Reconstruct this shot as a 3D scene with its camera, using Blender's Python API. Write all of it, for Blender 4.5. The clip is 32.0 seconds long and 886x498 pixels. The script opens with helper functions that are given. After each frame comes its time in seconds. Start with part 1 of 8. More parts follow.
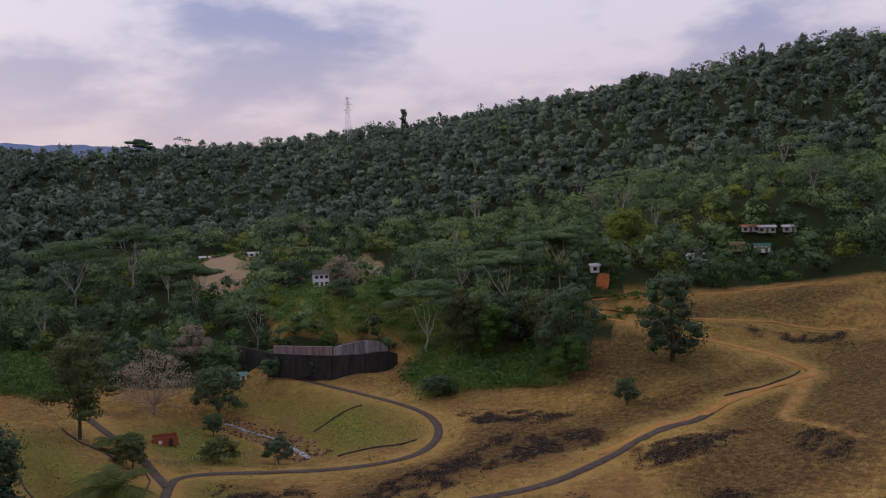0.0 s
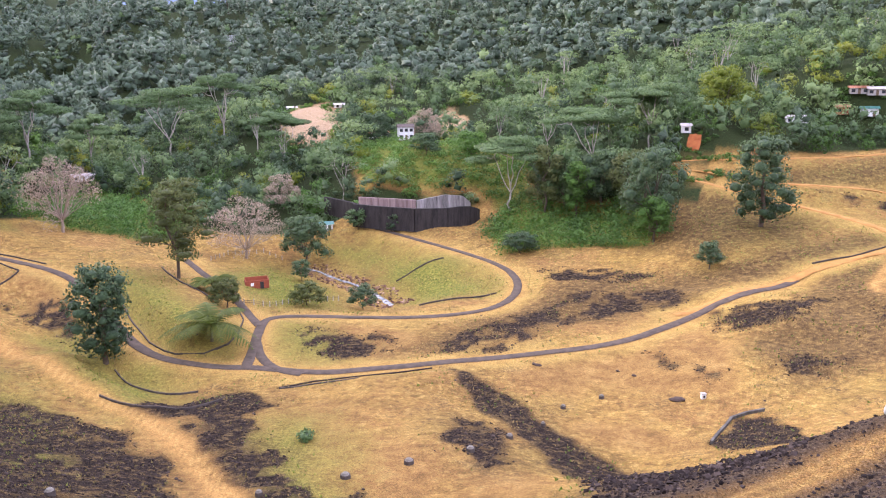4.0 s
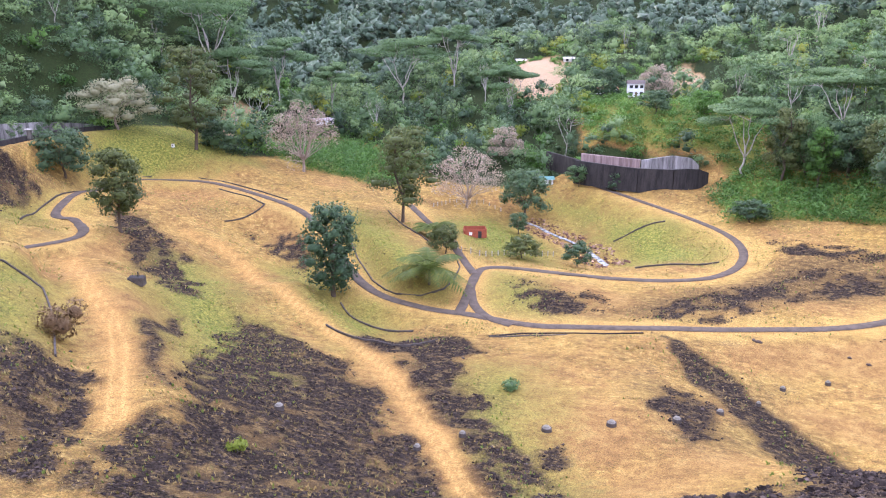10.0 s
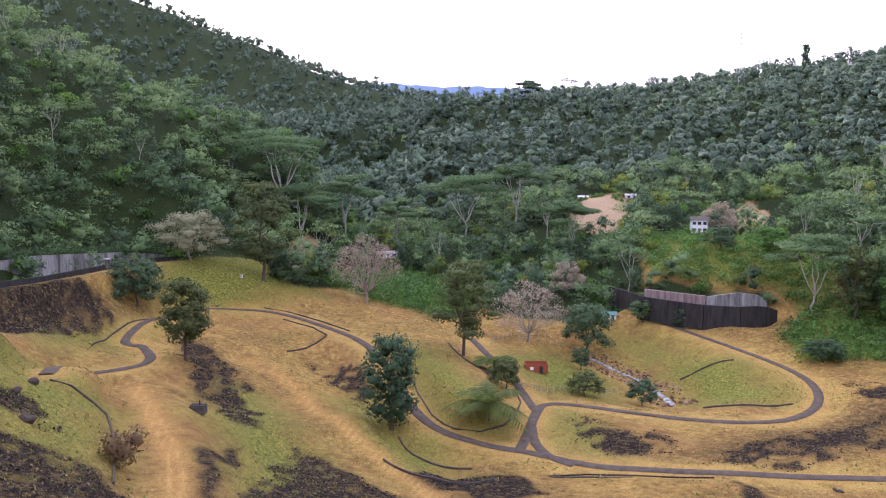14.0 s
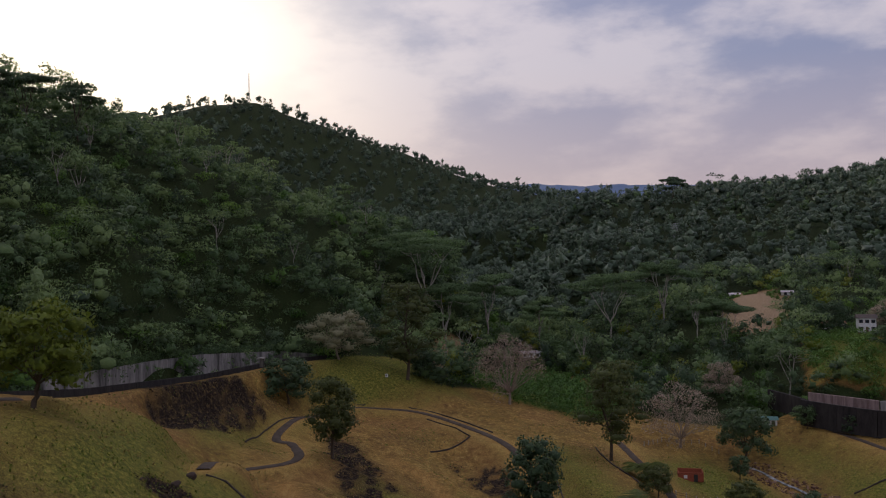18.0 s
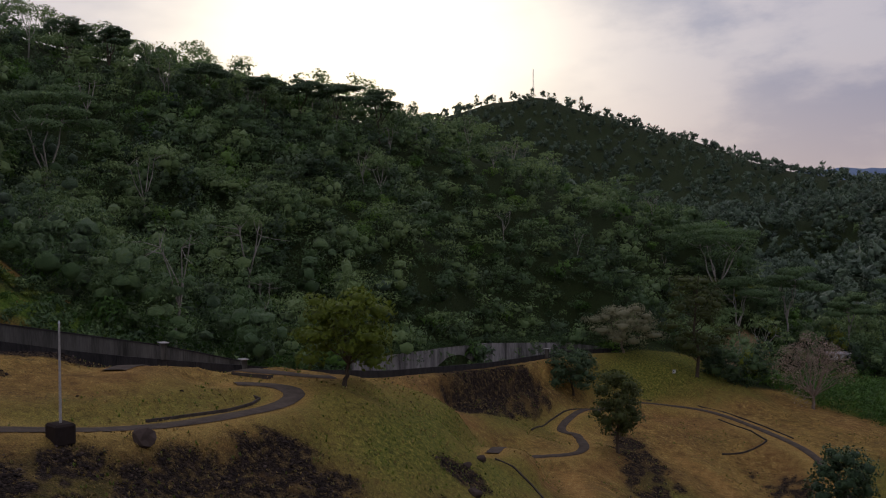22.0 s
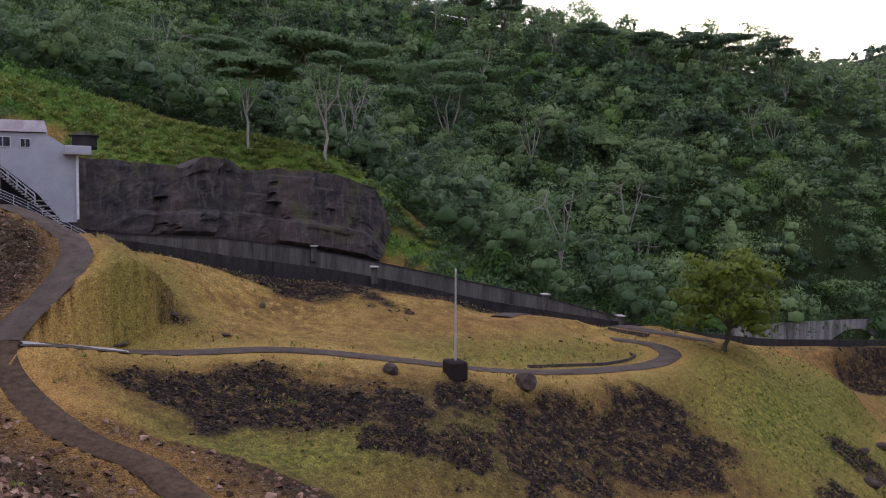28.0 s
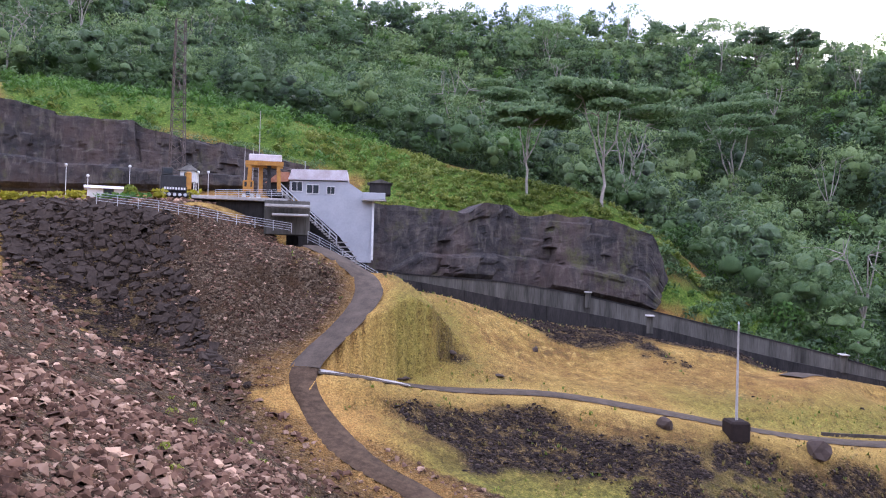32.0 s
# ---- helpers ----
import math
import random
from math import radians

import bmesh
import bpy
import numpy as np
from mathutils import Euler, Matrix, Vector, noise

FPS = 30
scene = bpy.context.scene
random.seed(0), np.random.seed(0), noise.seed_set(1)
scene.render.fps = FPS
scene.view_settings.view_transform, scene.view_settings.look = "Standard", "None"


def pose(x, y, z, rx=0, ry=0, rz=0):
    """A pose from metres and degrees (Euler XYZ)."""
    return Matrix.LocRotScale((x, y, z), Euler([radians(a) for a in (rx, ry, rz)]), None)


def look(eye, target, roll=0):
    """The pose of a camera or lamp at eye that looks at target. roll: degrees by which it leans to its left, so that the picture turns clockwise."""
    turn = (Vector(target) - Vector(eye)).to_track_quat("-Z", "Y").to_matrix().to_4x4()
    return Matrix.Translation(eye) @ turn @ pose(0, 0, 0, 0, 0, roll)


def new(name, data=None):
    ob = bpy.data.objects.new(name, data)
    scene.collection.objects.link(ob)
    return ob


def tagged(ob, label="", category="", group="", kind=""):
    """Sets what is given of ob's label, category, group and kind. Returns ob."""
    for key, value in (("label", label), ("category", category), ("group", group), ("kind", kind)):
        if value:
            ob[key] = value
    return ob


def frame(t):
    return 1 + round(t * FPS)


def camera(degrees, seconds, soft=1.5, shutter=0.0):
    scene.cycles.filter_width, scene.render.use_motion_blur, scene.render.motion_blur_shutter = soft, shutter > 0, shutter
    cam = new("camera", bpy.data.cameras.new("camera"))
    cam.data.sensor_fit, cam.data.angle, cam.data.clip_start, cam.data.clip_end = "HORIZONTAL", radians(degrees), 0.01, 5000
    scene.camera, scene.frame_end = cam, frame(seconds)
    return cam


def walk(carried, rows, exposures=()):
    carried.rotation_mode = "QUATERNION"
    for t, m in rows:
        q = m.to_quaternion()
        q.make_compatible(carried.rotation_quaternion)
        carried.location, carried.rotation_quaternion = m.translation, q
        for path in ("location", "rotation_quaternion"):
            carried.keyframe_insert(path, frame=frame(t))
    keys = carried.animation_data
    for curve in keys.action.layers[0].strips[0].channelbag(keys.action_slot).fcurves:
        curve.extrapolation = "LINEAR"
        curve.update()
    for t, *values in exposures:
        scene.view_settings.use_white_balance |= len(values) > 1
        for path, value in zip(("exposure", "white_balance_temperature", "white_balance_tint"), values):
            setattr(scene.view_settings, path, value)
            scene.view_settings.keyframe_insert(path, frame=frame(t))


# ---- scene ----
cam = camera(56.31, 32.0, soft=1.1)
EYE = 55.0
# The camera hovers over the face of the dam and only turns: seconds, tilt, lean, turn.
ROWS = [
    (0.0, -2.73, 1.57, -0.07),
    (0.5, -3.78, 1.38, 0.98),
    (1.0, -5.20, 1.17, 1.84),
    (1.5, -6.81, 1.15, 2.62),
    (2.0, -8.49, 1.06, 3.33),
    (2.5, -9.92, 0.85, 3.90),
    (4.5, -13.06, 0.51, 6.86),
    (5.0, -13.46, 0.45, 8.16),
    (5.5, -14.07, 0.23, 9.76),
    (6.0, -14.76, 0.03, 11.32),
    (6.5, -15.31, 0.17, 12.81),
    (7.0, -15.60, 0.33, 13.58),
    (7.5, -15.73, 0.38, 13.91),
    (8.0, -15.85, 0.38, 14.66),
    (8.5, -15.95, 0.39, 16.36),
    (9.0, -15.96, 0.39, 18.08),
    (9.5, -15.82, 0.15, 19.78),
    (10.0, -15.61, -0.07, 21.39),
    (10.5, -15.35, -0.15, 22.91),
    (11.0, -15.00, -0.16, 23.97),
    (11.5, -14.23, -0.11, 24.64),
    (12.0, -12.93, -0.08, 25.05),
    (12.5, -11.30, -0.08, 25.35),
    (13.0, -9.68, -0.14, 25.52),
    (13.5, -7.99, -0.18, 25.61),
    (14.0, -6.42, -0.14, 25.70),
    (14.5, -4.85, 0.04, 26.08),
    (16.5, -0.88, 0.82, 30.91),
    (17.0, -0.34, 0.91, 32.42),
    (17.5, 0.10, 0.89, 33.97),
    (18.0, 0.51, 0.87, 35.48),
    (18.5, 0.91, 0.87, 37.16),
    (19.0, 1.32, 0.97, 38.98),
    (19.5, 1.61, 1.31, 40.83),
    (20.0, 1.74, 1.43, 42.77),
    (20.5, 1.51, 1.53, 45.02),
    (21.0, 1.15, 1.53, 48.03),
    (21.5, 0.69, 1.20, 51.68),
    (22.0, 0.29, 0.99, 54.96),
    (22.5, 0.14, 1.09, 57.71),
    (23.0, 0.05, 1.13, 60.03),
    (23.5, -0.02, 1.22, 62.09),
    (24.0, -0.11, 1.22, 63.94),
    (24.5, -0.34, 1.07, 65.90),
    (26.5, -2.15, 0.02, 73.68),
    (27.0, -2.48, -0.17, 76.19),
    (27.5, -2.59, -0.20, 78.71),
    (28.0, -2.47, -0.25, 80.80),
    (28.5, -2.22, -0.19, 82.81),
    (29.0, -1.78, -0.26, 84.95),
    (29.5, -1.28, -0.48, 87.20),
    (30.0, -0.86, -0.80, 89.82),
    (30.5, -0.53, -1.04, 92.65),
    (31.0, -0.22, -1.25, 95.40),
    (31.5, 0.10, -1.43, 97.80),
    (32.0, 0.41, -1.53, 99.66),
]
EXPOSURES = [(0.0, -0.05, 6400, 13), (1.0, 0.05, 6600, 15), (2.0, 0.5, 7400, 22), (2.5, 0.85, 7300, 22), (4.5, 2.35, 6000, 16), (13.4, 2.45, 5700, 13), (14.0, 1.6, 5900, 13), (14.5, 0.7, 6200, 13), (16.5, -0.25, 6500, 12), (18.0, -0.4, 6500, 10), (21.0, -0.6, 6500, 8), (23.0, -0.5, 6500, 8), (26.5, 0.25, 6300, 11), (28.0, 0.65, 6100, 12), (30.0, 1.05, 6000, 12), (32.0, 1.75, 5700, 12)]
walk(cam, [(t, pose(0, 0, EYE, 90 + tilt, lean, turn)) for t, tilt, lean, turn in ROWS], EXPOSURES)

# ---- world and sun ----
SUN_TURN, SUN_HEIGHT = 60.0, 13.0     # degrees to the left of +y, degrees over the horizon
sun_way = Vector((-math.sin(radians(SUN_TURN)) * math.cos(radians(SUN_HEIGHT)), math.cos(radians(SUN_TURN)) * math.cos(radians(SUN_HEIGHT)), math.sin(radians(SUN_HEIGHT))))


def make_world():
    world = bpy.data.worlds.new("cloudy_sky")
    scene.world = world
    world.use_nodes = True
    nt = world.node_tree
    nt.nodes.clear()
    n, link = nt.nodes.new, nt.links.new
    out, bg = n("ShaderNodeOutputWorld"), n("ShaderNodeBackground")
    sky = n("ShaderNodeTexSky")
    sky.sky_type, sky.sun_disc = "NISHITA", False
    sky.sun_elevation, sky.sun_rotation = radians(SUN_HEIGHT), radians(-SUN_TURN)
    sky.air_density, sky.dust_density, sky.ozone_density = 1.0, 2.5, 1.5
    coord = n("ShaderNodeTexCoord")
    # cloud layer: stretched noise over the dome
    flat = n("ShaderNodeMapping")
    flat.inputs["Scale"].default_value = (1.0, 1.0, 2.4)
    link(coord.outputs["Generated"], flat.inputs["Vector"])
    height = n("ShaderNodeSeparateXYZ")
    link(coord.outputs["Generated"], height.inputs[0])
    low = n("ShaderNodeMapRange")
    low.inputs["From Min"].default_value, low.inputs["From Max"].default_value, low.inputs["To Max"].default_value = 0.22, 0.02, 0.8
    link(height.outputs["Z"], low.inputs["Value"])
    cloud = n("ShaderNodeTexNoise")
    cloud.inputs["Scale"].default_value, cloud.inputs["Detail"].default_value, cloud.inputs["Roughness"].default_value = 4.6, 9.0, 0.55
    cloud.inputs["Distortion"].default_value = 0.0
    link(flat.outputs["Vector"], cloud.inputs["Vector"])
    cover = n("ShaderNodeMapRange")
    cover.interpolation_type = "SMOOTHSTEP"
    cover.inputs["From Min"].default_value, cover.inputs["From Max"].default_value = 0.40, 0.62
    link(cloud.outputs["Fac"], cover.inputs["Value"])
    # clouds shine through near the sun
    dot = n("ShaderNodeVectorMath")
    dot.operation = "DOT_PRODUCT"
    dot.inputs[1].default_value = sun_way
    link(coord.outputs["Generated"], dot.inputs[0])
    glow = n("ShaderNodeMath")
    glow.operation, glow.use_clamp = "POWER", True
    glow.inputs[1].default_value = 34.0
    link(dot.outputs["Value"], glow.inputs[0])
    tone = n("ShaderNodeMix")
    tone.data_type = "RGBA"
    tone.inputs["A"].default_value, tone.inputs["B"].default_value = (4.5, 4.8, 7.4, 1), (10.2, 9.3, 10.6, 1)
    link(cover.outputs["Result"], tone.inputs["Factor"])
    lit = n("ShaderNodeMix")
    lit.data_type = "RGBA"
    lit.inputs["B"].default_value = (26.0, 23.5, 20.0, 1)
    link(glow.outputs[0], lit.inputs["Factor"])
    warm = n("ShaderNodeMix")
    warm.data_type = "RGBA"
    warm.inputs["B"].default_value = (11.5, 8.6, 8.8, 1)
    link(low.outputs["Result"], warm.inputs["Factor"])
    link(tone.outputs["Result"], warm.inputs["A"])
    link(warm.outputs["Result"], lit.inputs["A"])
    mix = n("ShaderNodeMix")
    mix.data_type = "RGBA"
    mix.inputs["Factor"].default_value = 0.8
    link(sky.outputs["Color"], mix.inputs["A"])
    link(lit.outputs["Result"], mix.inputs["B"])
    # an overcast sky is brighter overhead than near the horizon
    rise = n("ShaderNodeMapRange")
    rise.inputs["From Max"].default_value, rise.inputs["To Min"].default_value, rise.inputs["To Max"].default_value = 0.8, 0.072, 0.116
    link(height.outputs["Z"], rise.inputs["Value"])
    link(mix.outputs["Result"], bg.inputs["Color"])
    link(rise.outputs["Result"], bg.inputs["Strength"])
    link(bg.outputs["Background"], out.inputs["Surface"])


make_world()
sun = new("sun", bpy.data.lights.new("sun", "SUN"))
sun.data.energy, sun.data.angle, sun.data.color = 1.3, radians(11), (1.0, 0.9, 0.76)
sun.matrix_world = look(sun_way * 500, (0, 0, 0))


# ---- materials ----
def material(name):
    m = bpy.data.materials.new(name)
    m.use_nodes = True
    nt = m.node_tree
    return m, nt, nt.nodes["Principled BSDF"]


def noise_node(nt, scale, detail=4.0, rough=0.6, coord=None):
    n = nt.nodes.new("ShaderNodeTexNoise")
    n.inputs["Scale"].default_value, n.inputs["Detail"].default_value, n.inputs["Roughness"].default_value = scale, detail, rough
    if coord is not None:
        nt.links.new(coord, n.inputs["Vector"])
    return n


def ramp(nt, value, stops):
    r = nt.nodes.new("ShaderNodeValToRGB")
    while len(r.color_ramp.elements) < len(stops):
        r.color_ramp.elements.new(0.5)
    for e, (at, colour) in zip(r.color_ramp.elements, stops):
        e.position, e.color = at, (*colour, 1)
    nt.links.new(value, r.inputs["Fac"])
    return r.outputs["Color"]


def mixed(nt, factor, a, b):
    m = nt.nodes.new("ShaderNodeMix")
    m.data_type = "RGBA"
    for socket, v in ((m.inputs["Factor"], factor), (m.inputs["A"], a), (m.inputs["B"], b)):
        if isinstance(v, (int, float)):
            socket.default_value = v
        elif isinstance(v, tuple):
            socket.default_value = (*v, 1)
        else:
            nt.links.new(v, socket)
    return m.outputs["Result"]


def maths(nt, kind, a, b):
    m = nt.nodes.new("ShaderNodeMath")
    m.operation = kind
    m.use_clamp = kind in ("ADD", "SUBTRACT", "MULTIPLY")
    for socket, v in zip(m.inputs, (a, b)):
        if isinstance(v, (int, float)):
            socket.default_value = v
        else:
            nt.links.new(v, socket)
    return m.outputs[0]


def spread(nt, value, low, high):
    m = nt.nodes.new("ShaderNodeMapRange")
    m.inputs["From Min"].default_value, m.inputs["From Max"].default_value = low, high
    nt.links.new(value, m.inputs["Value"])
    return m.outputs["Result"]


def bumped(nt, bsdf, value, strength, distance):
    b = nt.nodes.new("ShaderNodeBump")
    b.inputs["Strength"].default_value, b.inputs["Distance"].default_value = strength, distance
    nt.links.new(value, b.inputs["Height"])
    nt.links.new(b.outputs["Normal"], bsdf.inputs["Normal"])


def place(nt):
    return nt.nodes.new("ShaderNodeTexCoord").outputs["Object"]


def plain(name, a, b, scale=3.0, rough=0.85, bump=0.3, depth=0.02, metal=0.0, streak=None):
    """A worn surface: two tones in coarse stains and fine grain."""
    m, nt, bsdf = material(name)
    at = place(nt)
    if streak:
        mp = nt.nodes.new("ShaderNodeMapping")
        mp.inputs["Scale"].default_value = streak
        nt.links.new(at, mp.inputs["Vector"])
        at = mp.outputs["Vector"]
    coarse, fine = noise_node(nt, scale, 5, 0.65, at), noise_node(nt, scale * 9, 3, 0.6, at)
    f = maths(nt, "ADD", maths(nt, "MULTIPLY", coarse.outputs["Fac"], 0.7), maths(nt, "MULTIPLY", fine.outputs["Fac"], 0.3))
    nt.links.new(mixed(nt, spread(nt, f, 0.36, 0.64), a, b), bsdf.inputs["Base Color"])
    bsdf.inputs["Roughness"].default_value, bsdf.inputs["Metallic"].default_value = rough, metal
    if rough >= 0.84:
        bsdf.inputs["Specular IOR Level"].default_value = 0.15
    bumped(nt, bsdf, f, bump, depth)
    return m


def leaves(name, dark, mid, light, passing=0.3, haze_sheen=0.08, grain=1.1):
    """Leaf clumps: a tone for each plant and clump, leafy mottling, a sheen put on for haze, light let through."""
    m, nt, bsdf = material(name)
    tint = nt.nodes.new("ShaderNodeAttribute")
    tint.attribute_name = "tint"
    isl = nt.nodes.new("ShaderNodeNewGeometry").outputs["Random Per Island"]
    at = place(nt)
    mottle, fleck = noise_node(nt, grain, 5, 0.75, at).outputs["Fac"], noise_node(nt, grain * 0.22, 3, 0.6, at).outputs["Fac"]
    spot = maths(nt, "ADD", maths(nt, "MULTIPLY", spread(nt, mottle, 0.3, 0.7), 0.7), maths(nt, "MULTIPLY", spread(nt, fleck, 0.3, 0.7), 0.3))
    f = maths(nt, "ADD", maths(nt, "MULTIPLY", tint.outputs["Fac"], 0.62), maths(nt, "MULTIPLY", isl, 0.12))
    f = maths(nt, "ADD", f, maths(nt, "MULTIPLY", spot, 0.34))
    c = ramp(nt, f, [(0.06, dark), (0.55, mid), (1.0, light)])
    nt.links.new(c, bsdf.inputs["Base Color"])
    bsdf.inputs["Roughness"].default_value = 0.55
    bsdf.inputs["Specular IOR Level"].default_value = 0.25
    # weak sheen that lifts the leaves in place of haze
    bsdf.inputs["Sheen Weight"].default_value, bsdf.inputs["Sheen Roughness"].default_value = haze_sheen, 0.6
    bsdf.inputs["Sheen Tint"].default_value = (0.97, 1.0, 0.96, 1)
    bumped(nt, bsdf, mottle, 0.6, 0.5)
    t = nt.nodes.new("ShaderNodeBsdfTranslucent")
    nt.links.new(c, t.inputs["Color"])
    mx = nt.nodes.new("ShaderNodeMixShader")
    mx.inputs[0].default_value = passing
    nt.links.new(bsdf.outputs[0], mx.inputs[1])
    nt.links.new(t.outputs[0], mx.inputs[2])
    nt.links.new(mx.outputs[0], nt.nodes["Material Output"].inputs["Surface"])
    return m


def ground_material():
    m, nt, bsdf = material("dry_grassland")
    at = place(nt)
    zone = nt.nodes.new("ShaderNodeAttribute")
    zone.attribute_name = "zone"
    sep = nt.nodes.new("ShaderNodeSeparateColor")
    nt.links.new(zone.outputs["Color"], sep.inputs["Color"])
    big, mid = noise_node(nt, 0.035, 5, 0.6, at), noise_node(nt, 0.22, 5, 0.65, at)
    fine, grain = noise_node(nt, 1.6, 4, 0.7, at), noise_node(nt, 4.2, 3, 0.7, at)
    dry = ramp(nt, mid.outputs["Fac"], [(0.32, (0.15, 0.088, 0.03)), (0.47, (0.275, 0.16, 0.045)), (0.60, (0.395, 0.245, 0.065)), (0.72, (0.50, 0.345, 0.11))])
    dry = mixed(nt, maths(nt, "MULTIPLY", spread(nt, big.outputs["Fac"], 0.46, 0.66), 0.75), dry, (0.30, 0.15, 0.055))
    dry = mixed(nt, maths(nt, "MULTIPLY", spread(nt, fine.outputs["Fac"], 0.46, 0.68), 0.65), dry, (0.16, 0.125, 0.024))
    hue = noise_node(nt, 0.06, 4, 0.6, at)
    dry = mixed(nt, maths(nt, "MULTIPLY", spread(nt, hue.outputs["Fac"], 0.50, 0.72), 0.6), dry, (0.31, 0.225, 0.055))
    sward = noise_node(nt, 0.75, 6, 0.75, at)
    dry = mixed(nt, maths(nt, "MULTIPLY", spread(nt, sward.outputs["Fac"], 0.52, 0.64), 0.7), dry, (0.52, 0.36, 0.115))
    dry = mixed(nt, maths(nt, "MULTIPLY", spread(nt, sward.outputs["Fac"], 0.47, 0.34), 0.85), dry, (0.115, 0.072, 0.028))
    blot = noise_node(nt, 0.11, 6, 0.7, at)
    dry = mixed(nt, maths(nt, "MULTIPLY", spread(nt, blot.outputs["Fac"], 0.52, 0.66), spread(nt, fine.outputs["Fac"], 0.36, 0.6)), dry, (0.095, 0.058, 0.026))
    green = ramp(nt, fine.outputs["Fac"], [(0.30, (0.05, 0.065, 0.014)), (0.46, (0.13, 0.14, 0.026)), (0.58, (0.24, 0.225, 0.042)), (0.70, (0.36, 0.29, 0.08))])
    vor = nt.nodes.new("ShaderNodeTexVoronoi")
    vor.inputs["Scale"].default_value = 4.6
    nt.links.new(at, vor.inputs["Vector"])
    cell = nt.nodes.new("ShaderNodeSeparateColor")
    nt.links.new(vor.outputs["Color"], cell.inputs["Color"])
    stone = ramp(nt, cell.outputs[0], [(0.0, (0.012, 0.009, 0.007)), (0.6, (0.034, 0.024, 0.019)), (0.95, (0.065, 0.046, 0.036)), (1.0, (0.14, 0.105, 0.085))])
    stone = mixed(nt, maths(nt, "MULTIPLY", spread(nt, sward.outputs["Fac"], 0.50, 0.58), 0.85), stone, mixed(nt, spread(nt, fine.outputs["Fac"], 0.4, 0.6), (0.10, 0.066, 0.030), (0.24, 0.165, 0.066)))
    scree = nt.nodes.new("ShaderNodeAttribute")
    scree.attribute_name = "gravel"
    grit = ramp(nt, cell.outputs[1], [(0.0, (0.035, 0.022, 0.013)), (0.5, (0.115, 0.078, 0.048)), (1.0, (0.25, 0.185, 0.12))])
    grit = mixed(nt, spread(nt, sward.outputs["Fac"], 0.45, 0.62), grit, (0.075, 0.043, 0.025))
    stone = mixed(nt, maths(nt, "MULTIPLY", scree.outputs["Fac"], 0.9), stone, grit)
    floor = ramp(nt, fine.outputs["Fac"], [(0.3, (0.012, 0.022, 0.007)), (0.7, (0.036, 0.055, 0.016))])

    rag = maths(nt, "ADD", maths(nt, "MULTIPLY", mid.outputs["Fac"], 0.25), maths(nt, "ADD", maths(nt, "MULTIPLY", sward.outputs["Fac"], 0.5), maths(nt, "MULTIPLY", grain.outputs["Fac"], 0.25)))

    def edge(channel, low, high):
        e = nt.nodes.new("ShaderNodeMath")
        e.operation = "MULTIPLY_ADD"
        nt.links.new(sep.outputs[channel], e.inputs[0])
        e.inputs[1].default_value = 0.6
        nt.links.new(maths(nt, "MULTIPLY", rag, 0.9), e.inputs[2])
        return spread(nt, e.outputs[0], low, high)

    soils = nt.nodes.new("ShaderNodeAttribute")
    soils.attribute_name = "soils"
    soil = nt.nodes.new("ShaderNodeSeparateColor")
    nt.links.new(soils.outputs["Color"], soil.inputs["Color"])
    clay = ramp(nt, maths(nt, "ADD", maths(nt, "MULTIPLY", mid.outputs["Fac"], 0.6), maths(nt, "MULTIPLY", sward.outputs["Fac"], 0.4)), [(0.36, (0.17, 0.092, 0.031)), (0.5, (0.265, 0.150, 0.049)), (0.64, (0.36, 0.225, 0.076))])
    straw = ramp(nt, mid.outputs["Fac"], [(0.36, (0.30, 0.20, 0.052)), (0.6, (0.44, 0.315, 0.088))])
    burnt = ramp(nt, sward.outputs["Fac"], [(0.36, (0.055, 0.034, 0.015)), (0.50, (0.118, 0.073, 0.027)), (0.63, (0.23, 0.15, 0.049))])
    dry = mixed(nt, maths(nt, "MULTIPLY", soil.outputs[2], 0.95), dry, burnt)
    dry = mixed(nt, maths(nt, "MULTIPLY", soil.outputs[0], 0.82), dry, clay)
    dry = mixed(nt, maths(nt, "MULTIPLY", maths(nt, "MULTIPLY", soil.outputs[1], spread(nt, rag, 0.30, 0.50)), 0.8), dry, straw)
    dry = mixed(nt, maths(nt, "MULTIPLY", soils.outputs["Alpha"], 0.85), dry, mixed(nt, spread(nt, fine.outputs["Fac"], 0.35, 0.65), (0.33, 0.225, 0.13), (0.50, 0.37, 0.24)))
    c = mixed(nt, edge(1, 0.52, 0.98), dry, green)
    lush = ramp(nt, fine.outputs["Fac"], [(0.3, (0.035, 0.07, 0.010)), (0.5, (0.09, 0.155, 0.022)), (0.7, (0.21, 0.26, 0.048))])
    c = mixed(nt, spread(nt, maths(nt, "ADD", maths(nt, "MULTIPLY", zone.outputs["Alpha"], 0.6), maths(nt, "MULTIPLY", rag, 0.4)), 0.35, 0.6), c, lush)
    c = mixed(nt, edge(0, 0.70, 0.84), c, stone)
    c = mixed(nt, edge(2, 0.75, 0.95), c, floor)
    tread = nt.nodes.new("ShaderNodeAttribute")
    tread.attribute_name = "worn"
    dirt = ramp(nt, fine.outputs["Fac"], [(0.3, (0.36, 0.185, 0.052)), (0.7, (0.49, 0.295, 0.092))])
    c = mixed(nt, maths(nt, "MULTIPLY", tread.outputs["Fac"], spread(nt, rag, 0.28, 0.52)), c, dirt)
    c = mixed(nt, maths(nt, "MULTIPLY", spread(nt, tread.outputs["Fac"], 0.8, 1.1), 0.5), c, (0.52, 0.36, 0.115))
    c = mixed(nt, maths(nt, "MULTIPLY", spread(nt, grain.outputs["Fac"], 0.52, 0.64), 0.45), c, (0.065, 0.043, 0.02))
